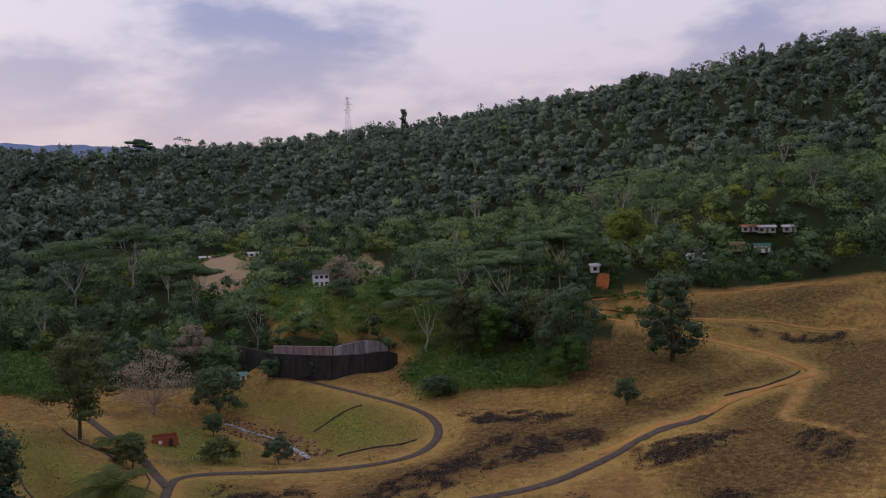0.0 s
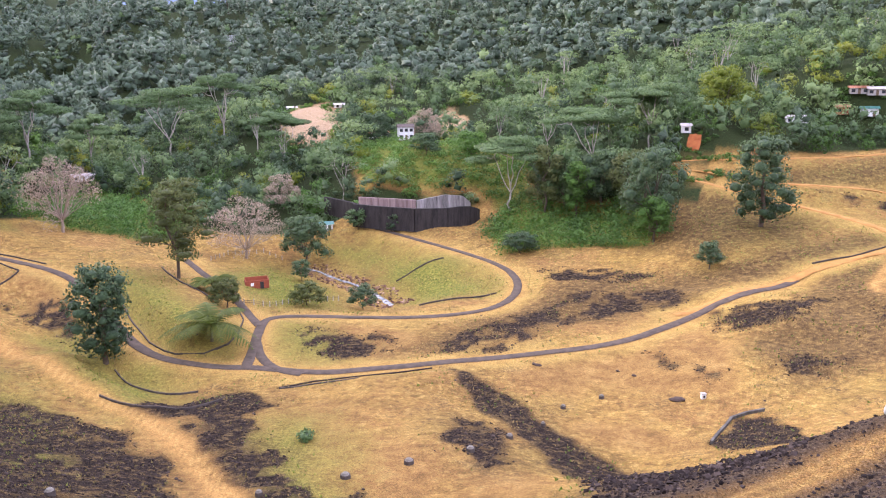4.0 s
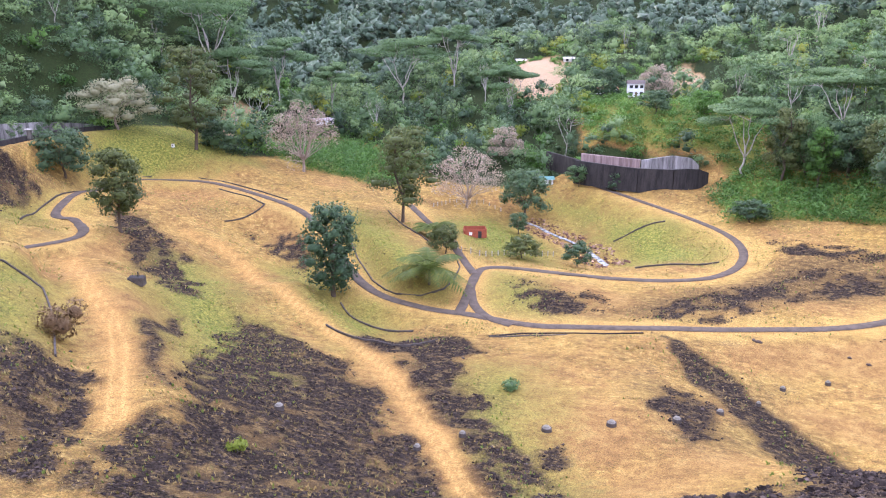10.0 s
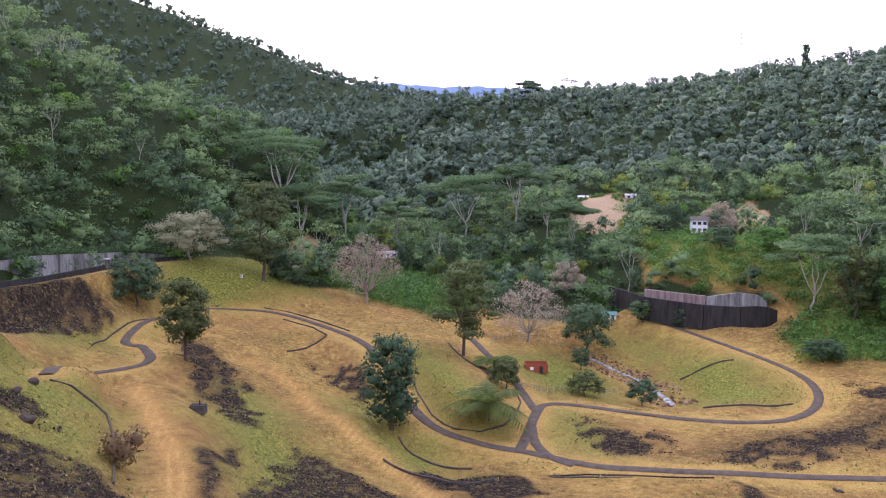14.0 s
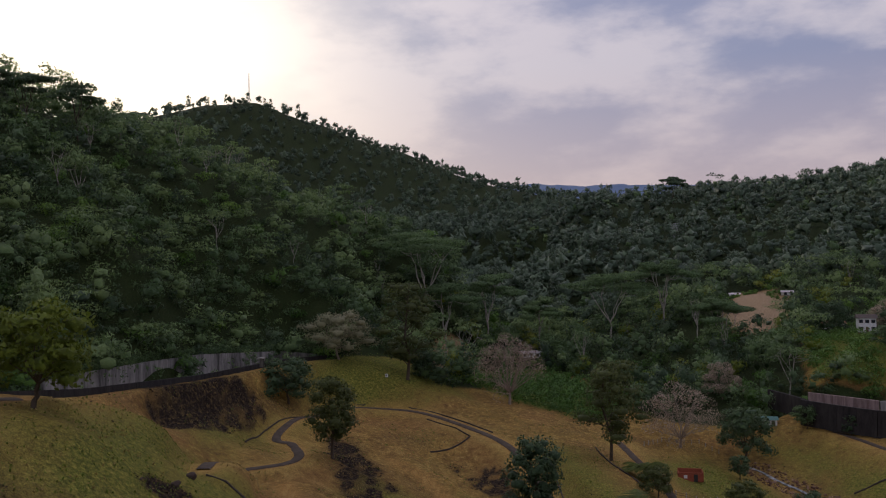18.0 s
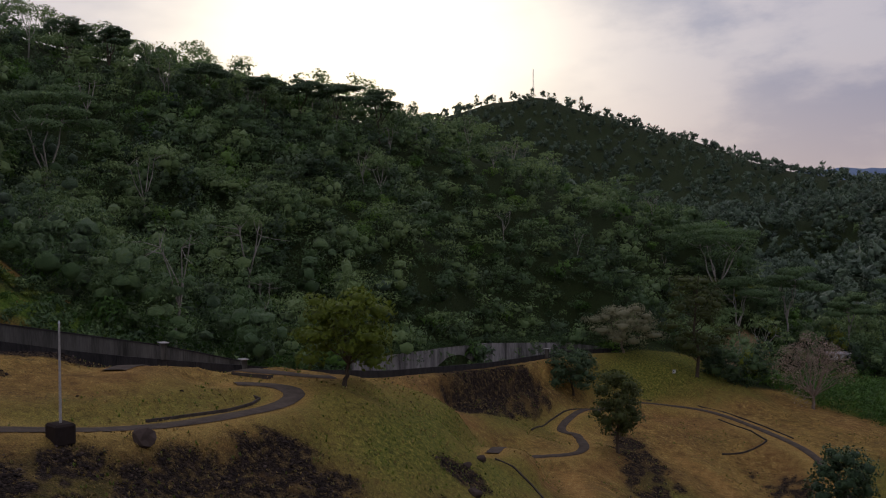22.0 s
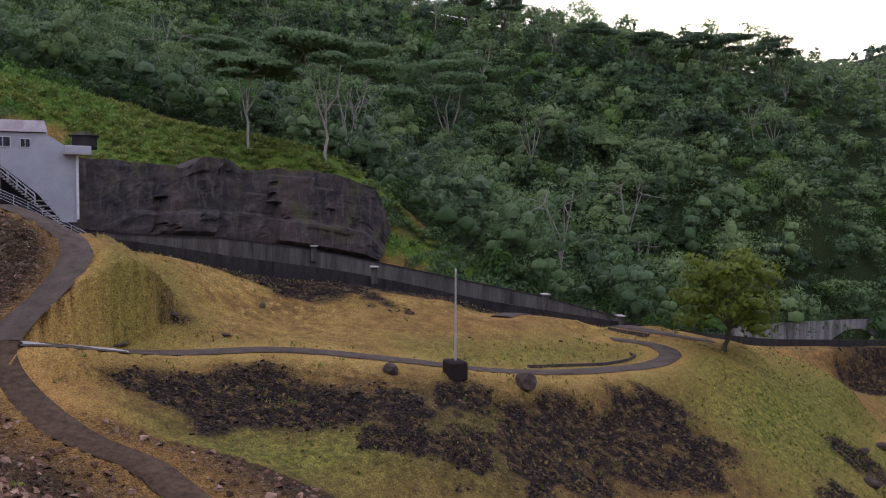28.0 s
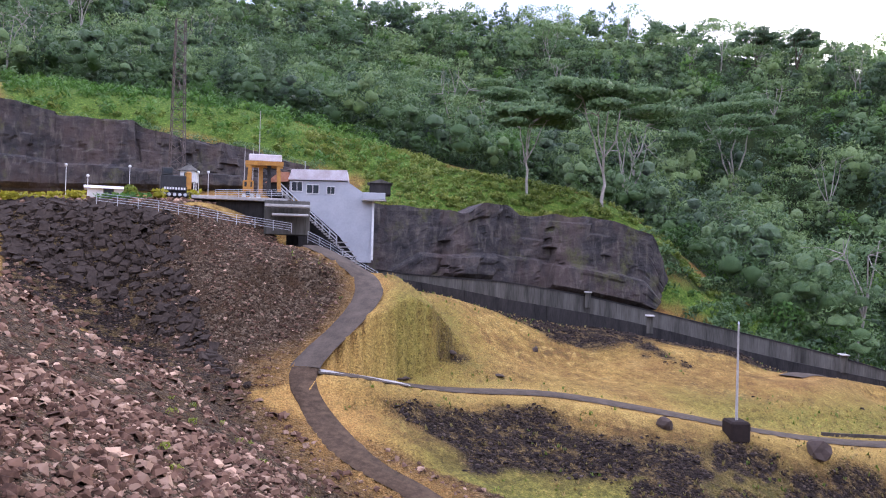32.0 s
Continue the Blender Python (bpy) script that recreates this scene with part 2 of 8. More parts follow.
    grit_fine = noise_node(nt, 6.5, 3, 0.8, at).outputs["Fac"]
    speck = nt.nodes.new("ShaderNodeMapRange")
    speck.inputs["From Min"].default_value, speck.inputs["From Max"].default_value, speck.inputs["To Min"].default_value, speck.inputs["To Max"].default_value = 0.36, 0.64, 0.55, 1.38
    nt.links.new(grit_fine, speck.inputs["Value"])
    times = nt.nodes.new("ShaderNodeVectorMath")
    times.operation = "SCALE"
    nt.links.new(c, times.inputs[0])
    nt.links.new(speck.outputs["Result"], times.inputs["Scale"])
    nt.links.new(times.outputs["Vector"], bsdf.inputs["Base Color"])
    bsdf.inputs["Roughness"].default_value = 0.95
    bsdf.inputs["Specular IOR Level"].default_value = 0.1
    h = maths(nt, "ADD", maths(nt, "MULTIPLY", fine.outputs["Fac"], 0.6), maths(nt, "MULTIPLY", grain.outputs["Fac"], 0.4))
    chunk = maths(nt, "MULTIPLY", spread(nt, vor.outputs["Distance"], 0.75, 0.1), edge(0, 0.66, 0.90))
    bumped(nt, bsdf, maths(nt, "ADD", maths(nt, "MULTIPLY", h, 0.5), maths(nt, "MULTIPLY", chunk, 0.5)), 1.0, 0.7)
    return m


def stone_material(name, dark, mid, light):
    m, nt, bsdf = material(name)
    isl = nt.nodes.new("ShaderNodeNewGeometry").outputs["Random Per Island"]
    at = place(nt)
    c = ramp(nt, isl, [(0.0, dark), (0.6, mid), (0.94, light), (1.0, tuple(min(1, v * 1.9) for v in light))])
    c = mixed(nt, maths(nt, "MULTIPLY", spread(nt, noise_node(nt, 3.0, 4, 0.6, at).outputs["Fac"], 0.4, 0.7), 0.45), c, tuple(v * 1.5 for v in mid))
    nt.links.new(c, bsdf.inputs["Base Color"])
    bsdf.inputs["Roughness"].default_value, bsdf.inputs["Specular IOR Level"].default_value = 0.92, 0.12
    return m


def rock_material():
    """Blackened cut rock: bedding, run-off streaks, lichen and moss."""
    m, nt, bsdf = material("dark_rock")
    at = place(nt)

    def stretched(scale, size, detail):
        mp = nt.nodes.new("ShaderNodeMapping")
        mp.inputs["Scale"].default_value = scale
        nt.links.new(at, mp.inputs["Vector"])
        return noise_node(nt, size, detail, 0.65, mp.outputs["Vector"]).outputs["Fac"]

    bed, run, spot, moss = stretched((1, 1, 1.3), 0.42, 7), stretched((1.6, 1.6, 0.10), 0.7, 4), stretched((1, 1, 1), 1.3, 5), stretched((1, 1, 0.7), 0.2, 5)
    c = ramp(nt, bed, [(0.32, (0.010, 0.009, 0.009)), (0.5, (0.032, 0.028, 0.027)), (0.72, (0.085, 0.070, 0.058))])
    c = mixed(nt, maths(nt, "MULTIPLY", spread(nt, stretched((1, 1, 0.5), 0.13, 4), 0.46, 0.62), 0.6), c, (0.085, 0.056, 0.045))
    c = mixed(nt, maths(nt, "MULTIPLY", spread(nt, run, 0.52, 0.66), 0.55), c, (0.125, 0.105, 0.085))
    c = mixed(nt, maths(nt, "MULTIPLY", spread(nt, spot, 0.60, 0.74), 0.4), c, (0.12, 0.10, 0.08))
    c = mixed(nt, maths(nt, "MULTIPLY", spread(nt, moss, 0.56, 0.68), spread(nt, spot, 0.36, 0.56)), c, (0.07, 0.068, 0.024))
    nt.links.new(c, bsdf.inputs["Base Color"])
    bsdf.inputs["Roughness"].default_value = 0.92
    bumped(nt, bsdf, maths(nt, "ADD", maths(nt, "MULTIPLY", bed, 0.5), maths(nt, "MULTIPLY", spot, 0.5)), 1.0, 0.5)
    return m


M = {
    "ground": ground_material(),
    "asphalt": plain("worn_asphalt", (0.058, 0.045, 0.034), (0.118, 0.091, 0.068), 0.7, 0.9, 0.2, 0.02),
    "gravel": plain("dark_gravel", (0.040, 0.026, 0.016), (0.115, 0.075, 0.046), 1.6, 0.95, 0.8, 0.06),
    "dirt": plain("orange_dirt", (0.30, 0.145, 0.042), (0.46, 0.25, 0.075), 0.35, 0.95, 0.4, 0.05),
    "concrete": plain("stained_concrete", (0.042, 0.040, 0.034), (0.155, 0.145, 0.125), 0.35, 0.9, 0.3, 0.02, streak=(1.6, 1.6, 0.16)),
    "kerb": plain("mossy_dark_concrete", (0.045, 0.038, 0.032), (0.11, 0.092, 0.08), 1.2, 0.9, 0.4, 0.03),
    "dark_concrete": plain("blackened_concrete", (0.018, 0.017, 0.017), (0.056, 0.050, 0.047), 0.5, 0.85, 0.3, 0.02, streak=(1.5, 1.5, 0.3)),
    "pale_concrete": plain("weathered_pale_concrete", (0.30, 0.28, 0.26), (0.52, 0.49, 0.45), 0.8, 0.9, 0.25, 0.02),
    "cap": plain("worn_cement", (0.11, 0.10, 0.08), (0.26, 0.24, 0.20), 1.0, 0.9, 0.3, 0.02),
    "streaked": plain("streaked_pale_concrete", (0.07, 0.066, 0.062), (0.40, 0.375, 0.35), 0.4, 0.9, 0.3, 0.02, streak=(1.2, 1.2, 0.12)),
    "pink_concrete": plain("pinkish_pale_concrete", (0.16, 0.11, 0.10), (0.40, 0.30, 0.27), 0.7, 0.9, 0.3, 0.02, streak=(1.4, 1.4, 0.08)),
    "rust": plain("rusty_painted_steel", (0.06, 0.042, 0.036), (0.15, 0.12, 0.105), 3.0, 0.7, 0.1, 0.01, metal=0.2),
    # blue here is the haze of distance, held in the base colour
    "far_hills": plain("haze_blue_hills", (0.16, 0.22, 0.34), (0.20, 0.27, 0.38), 0.01, 1.0, 0.0, 0.1),
    "sheet": plain("blue_grey_tarpaulin", (0.30, 0.31, 0.32), (0.44, 0.45, 0.46), 1.2, 0.5, 0.2, 0.02),
    "rock": rock_material(),
    "paint": plain("grey_painted_wall", (0.36, 0.37, 0.40), (0.47, 0.48, 0.50), 0.4, 0.7, 0.1, 0.01),
    "roof": plain("weathered_metal_roof", (0.50, 0.42, 0.42), (0.72, 0.68, 0.70), 0.8, 0.5, 0.1, 0.01),
    "white": plain("white_paint", (0.62, 0.62, 0.60), (0.82, 0.82, 0.80), 1.5, 0.6, 0.1, 0.01),
    "steel": plain("galvanised_steel", (0.45, 0.46, 0.48), (0.62, 0.63, 0.65), 4.0, 0.45, 0.05, 0.005, metal=0.6),
    "yellow": plain("yellow_machine_paint", (0.32, 0.135, 0.018), (0.50, 0.25, 0.035), 2.0, 0.5, 0.1, 0.01),
    "black": plain("black_rubber_iron_and_doorway", (0.012, 0.012, 0.012), (0.035, 0.034, 0.034), 3.0, 0.6, 0.1, 0.01),
    "brick": plain("red_brick", (0.22, 0.055, 0.03), (0.34, 0.10, 0.055), 2.5, 0.9, 0.3, 0.02),
    "tile_roof": plain("faded_tile_roof", (0.28, 0.11, 0.06), (0.44, 0.22, 0.14), 1.5, 0.85, 0.3, 0.03),
    "green_roof": plain("green_sheet_roof", (0.035, 0.12, 0.10), (0.07, 0.20, 0.165), 1.0, 0.5, 0.1, 0.01),
    "glass": plain("dark_window_glass", (0.02, 0.025, 0.03), (0.04, 0.05, 0.06), 0.5, 0.15, 0.0, 0.001),
    "water": plain("stream_water", (0.05, 0.05, 0.042), (0.46, 0.47, 0.46), 1.1, 0.25, 0.4, 0.05),
    "wood": plain("weathered_wood", (0.10, 0.07, 0.045), (0.22, 0.16, 0.10), 3.0, 0.85, 0.3, 0.02),
    "bark": plain("brown_bark", (0.055, 0.042, 0.03), (0.13, 0.10, 0.075), 2.0, 0.95, 0.6, 0.05, streak=(3, 3, 0.6)),
    "pale_bark": plain("pale_bark", (0.24, 0.21, 0.18), (0.48, 0.44, 0.39), 0.8, 0.9, 0.4, 0.03, streak=(3, 3, 0.6)),
    "twig": plain("brown_twigs", (0.20, 0.155, 0.12), (0.38, 0.31, 0.25), 1.5, 0.95, 0.3, 0.02),
    "soil": plain("red_soil", (0.26, 0.075, 0.025), (0.40, 0.14, 0.05), 0.5, 0.95, 0.5, 0.1),
    "leaf": leaves("broad_leaves", (0.034, 0.068, 0.026), (0.105, 0.180, 0.062), (0.27, 0.37, 0.125), 0.38),
    "leaf_dark": leaves("dark_leaves", (0.016, 0.038, 0.018), (0.052, 0.097, 0.040), (0.15, 0.22, 0.085), 0.32),
    "leaf_lush": leaves("lush_leaves", (0.028, 0.074, 0.012), (0.090, 0.195, 0.028), (0.22, 0.35, 0.06), 0.4),
    "frond": leaves("palm_fronds", (0.035, 0.06, 0.010), (0.10, 0.13, 0.022), (0.23, 0.25, 0.05), 0.35, 0.0),
    "leaf_olive": leaves("olive_leaves", (0.030, 0.045, 0.012), (0.105, 0.128, 0.034), (0.25, 0.28, 0.085), 0.36, 0.05),
    "leaf_pale": leaves("pale_thin_leaves", (0.20, 0.20, 0.10), (0.34, 0.33, 0.19), (0.50, 0.47, 0.30), 0.4, 0.05),
    "leaf_gold": leaves("clipped_yellow_leaves", (0.20, 0.20, 0.018), (0.38, 0.35, 0.03), (0.56, 0.49, 0.06), 0.35, 0.0),
    "leaf_bright": leaves("bright_leaves", (0.09, 0.13, 0.012), (0.19, 0.24, 0.02), (0.32, 0.34, 0.05), 0.4),
    "leaf_dry": leaves("dry_pinkish_leaves", (0.22, 0.165, 0.115), (0.40, 0.31, 0.23), (0.56, 0.46, 0.35), 0.35, 0.0),
    "leaf_brown": leaves("dead_brown_leaves", (0.09, 0.055, 0.025), (0.19, 0.12, 0.055), (0.30, 0.2, 0.1), 0.3, 0.0),
    # cooler, greyer green for the far woods: distance haze put into the leaf colour
    "leaf_far": leaves("hazed_far_leaves", (0.035, 0.062, 0.036), (0.085, 0.132, 0.074), (0.16, 0.22, 0.12), 0.25, 0.1, 0.35),
    "grass_tuft": leaves("long_green_grass", (0.08, 0.125, 0.016), (0.17, 0.225, 0.03), (0.34, 0.36, 0.08), 0.4),
    "weed_tuft": leaves("brown_weeds", (0.10, 0.075, 0.03), (0.20, 0.16, 0.055), (0.34, 0.29, 0.10), 0.35, 0.0),
    "dry_tuft": leaves("dry_grass_tufts", (0.26, 0.18, 0.06), (0.36, 0.26, 0.09), (0.48, 0.36, 0.15), 0.35),
    "stone": stone_material("dark_rubble", (0.012, 0.009, 0.008), (0.030, 0.022, 0.019), (0.075, 0.056, 0.046)),
    "block": plain("dark_riprap_blocks", (0.018, 0.013, 0.010), (0.075, 0.055, 0.042), 1.4, 0.9, 0.8, 0.08),
    "dam_stone": stone_material("pinkish_rockfill", (0.034, 0.018, 0.012), (0.15, 0.085, 0.056), (0.37, 0.25, 0.17)),
}


# ---- mesh helpers ----
def finish(name, bm, mat, parent=None, label=""):
    me = bpy.data.meshes.new(name)
    bm.to_mesh(me)
    bm.free()
    me.materials.append(mat)
    ob = new(name, me)
    if parent is not None:
        ob.parent = parent
    if label:
        ob["label"] = label
    return ob


def part(name, bm, mat, parent, label=""):
    """One mesh under a thing or under a part of it."""
    return finish(name, bm, mat, parent, label)


def box_into(bm, cx, cy, cz, sx, sy, sz, turn=0.0, bevel=0.0):
    """A box with its centre and sizes, turned about z by degrees."""
    m = Matrix.Translation((cx, cy, cz)) @ Matrix.Rotation(radians(turn), 4, "Z") @ Matrix.Diagonal((sx, sy, sz, 1))
    r = bmesh.ops.create_cube(bm, size=1.0, matrix=m)
    if bevel:
        edges = list({e for v in r["verts"] for e in v.link_edges})
        bmesh.ops.bevel(bm, geom=edges, offset=bevel, segments=1, affect="EDGES", profile=0.5)
    return bm


def box(cx, cy, cz, sx, sy, sz, turn=0.0, bevel=0.0):
    return box_into(bmesh.new(), cx, cy, cz, sx, sy, sz, turn, bevel)


def rod_into(bm, a, b, r0, r1=None, sides=8):
    a, b = Vector(a), Vector(b)
    d = b - a
    m = Matrix.Translation((a + b) / 2) @ d.to_track_quat("Z", "Y").to_matrix().to_4x4()
    bmesh.ops.create_cone(bm, cap_ends=True, segments=sides, radius1=r0, radius2=r0 if r1 is None else r1, depth=d.length, matrix=m)
    return bm


def rod(a, b, r0, r1=None, sides=8):
    return rod_into(bmesh.new(), a, b, r0, r1, sides)


def thing(name, at, label, category, group="", turn=0.0):
    ob = new(name)
    ob.matrix_world = pose(at[0], at[1], at[2], 0, 0, turn)
    ob.empty_display_size = 0.3
    return tagged(ob, label, category, group)


class Soup:
    """Triangles gathered in numpy and made into one mesh."""

    def __init__(self):
        self.v, self.f, self.t, self.m, self.n, self.way = [], [], [], [], 0, []

    def add(self, v, f, tint=0.5, mat=0, way=None):
        """way: the direction that the leaves at each corner face, for a soft round crown."""
        self.way.append(np.zeros((len(v), 3)) if way is None else way)
        self.v.append(v)
        self.f.append(f + self.n)
        self.t.append(np.broadcast_to(np.asarray(tint, float), (len(v),)))
        self.m.append(np.broadcast_to(np.asarray(mat, int), (len(f),)))
        self.n += len(v)

    def mesh(self, name, mats, smooth=False):
        v, f = np.vstack(self.v).astype(np.float32), np.vstack(self.f).astype(np.int32)
        me = bpy.data.meshes.new(name)
        me.vertices.add(len(v))
        me.vertices.foreach_set("co", v.ravel())
        me.loops.add(f.size)
        me.loops.foreach_set("vertex_index", f.ravel())
        me.polygons.add(len(f))
        me.polygons.foreach_set("loop_start", np.arange(0, f.size, 3, dtype=np.int32))
        me.polygons.foreach_set("material_index", np.concatenate(self.m).astype(np.int32))
        me.polygons.foreach_set("use_smooth", np.full(len(f), smooth))
        a = me.attributes.new("tint", "FLOAT", "POINT")
        a.data.foreach_set("value", np.concatenate(self.t).astype(np.float32))
        for m in mats:
            me.materials.append(m)
        way = np.vstack(self.way)
        if np.any(way):
            gone = ~way.any(1)
            if gone.any():
                side = np.cross(v[f[:, 1]] - v[f[:, 0]], v[f[:, 2]] - v[f[:, 0]])
                full = np.zeros(v.shape)
                for k in range(3):
                    np.add.at(full, f[:, k], side)
                way[gone] = full[gone]
            way /= np.linalg.norm(way, axis=1, keepdims=True) + 1e-9
            me.polygons.foreach_set("use_smooth", np.full(len(f), True))
            cn = me.attributes.new("custom_normal", "FLOAT_VECTOR", "POINT")
            cn.data.foreach_set("vector", way.astype(np.float32).ravel())
        me.update()
        me.validate()
        return me


def ico():
    bm = bmesh.new()
    bmesh.ops.create_icosphere(bm, subdivisions=1, radius=1.0)
    v = np.array([x.co[:] for x in bm.verts])
    f = np.array([[x.index for x in p.verts] for p in bm.faces])
    bm.free()
    return v, f


ICO_V, ICO_F = ico()


def cards(rng, blobs, count, size, top=0.35):
    """Leaf clumps over a set of lumps (x, y, z, rx, rz): each a small bent kite of two triangles."""
    b = np.asarray(blobs, float)
    area = b[:, 3] * (b[:, 3] + b[:, 4])
    k = rng.choice(len(b), count, p=area / area.sum())
    d = rng.normal(size=(count, 3))
    d[:, 2] += top
    d /= np.linalg.norm(d, axis=1, keepdims=True)
    rad = rng.uniform(0.78, 1.12, count)[:, None]
    c = b[k, :3] + d * rad * np.stack([b[k, 3], b[k, 3], b[k, 4]], 1)
    nrm = d + rng.normal(size=(count, 3)) * 0.55
    nrm /= np.linalg.norm(nrm, axis=1, keepdims=True)
    u = np.cross(nrm, rng.normal(size=(count, 3)))
    u /= np.linalg.norm(u, axis=1, keepdims=True) + 1e-9
    w = np.cross(nrm, u)
    s = (size * rng.uniform(0.55, 1.35, count))[:, None]
    v = np.stack([c - u * s, c + w * s * 0.62 - nrm * s * 0.12, c + u * s, c - w * s * 0.62 - nrm * s * 0.12], 1).reshape(-1, 3)
    i = np.arange(count)[:, None] * 4
    way = d * 0.9 + nrm * 0.35 + np.array([0, 0, 0.25])
    return v, np.vstack([i + np.array([[0, 2, 1]]), i + np.array([[0, 3, 2]])]), np.repeat(way, 4, 0)


def far_cards(rng, blobs, count, size, top=0.5):
    v, f, way = cards(rng, blobs, count, size, top)
    v = v.reshape(-1, 4, 3)[:, :3].reshape(-1, 3)
    return v, np.arange(count * 3).reshape(-1, 3)[:, [0, 2, 1]], way.reshape(-1, 4, 3)[:, :3].reshape(-1, 3)


OCTA_V = np.array([(1, 0, 0), (-1, 0, 0), (0, 1, 0), (0, -1, 0), (0, 0, 1), (0, 0, -1)], float)
OCTA_F = np.array([(0, 2, 4), (2, 1, 4), (1, 3, 4), (3, 0, 4), (2, 0, 5), (1, 2, 5), (3, 1, 5), (0, 3, 5)])


def lumps(rng, blobs, shrink=0.84, far=False):
    """The shaded inside of a crown: rough lumps under the leaf clumps."""
    ball_v, ball_f = (OCTA_V, OCTA_F) if far else (ICO_V, ICO_F)
    vs, fs, ws, n = [], [], [], 0
    for x, y, z, rx, rz in blobs:
        turn = np.linalg.qr(rng.normal(size=(3, 3)))[0] if far else np.eye(3)
        v = (ball_v @ turn) * rng.uniform(0.72, 1.1, (len(ball_v), 1)) * shrink * np.array([rx, rx, rz]) + np.array([x, y, z])
        vs.append(v)
        fs.append(ball_f + n)
        ws.append((v - np.array([x, y, z])) / np.array([rx, rx, rz]) + np.array([0, 0, 0.2]))
        n += len(v)
    return np.vstack(vs), np.vstack(fs), np.vstack(ws)


def tube(points, radii, sides=5):
    p, r = np.asarray(points, float), np.asarray(radii, float)
    d = np.gradient(p, axis=0)
    d /= np.linalg.norm(d, axis=1, keepdims=True) + 1e-9
    u = np.cross(d, np.array([0.31, 0.95, 0.1]))
    u /= np.linalg.norm(u, axis=1, keepdims=True) + 1e-9
    w = np.cross(d, u)
    a = np.linspace(0, 2 * np.pi, sides, endpoint=False)
    v = (p[:, None] + r[:, None, None] * (np.cos(a)[None, :, None] * u[:, None] + np.sin(a)[None, :, None] * w[:, None])).reshape(-1, 3)
    f = []
    for i in range(len(p) - 1):
        for j in range(sides):
            a0, a1 = i * sides + j, i * sides + (j + 1) % sides
            f += [[a0, a1, a1 + sides], [a0, a1 + sides, a0 + sides]]
    return v, np.array(f)


def limb(rng, a, b, r0, r1, bend=0.12, steps=4, sides=5):
    a, b = np.asarray(a, float), np.asarray(b, float)
    t = np.linspace(0, 1, steps + 1)[:, None]
    p = a + (b - a) * t + rng.normal(size=(steps + 1, 3)) * np.linalg.norm(b - a) * bend * np.sin(np.pi * t) * 0.6
    return tube(p, r0 + (r1 - r0) * t[:, 0], sides)


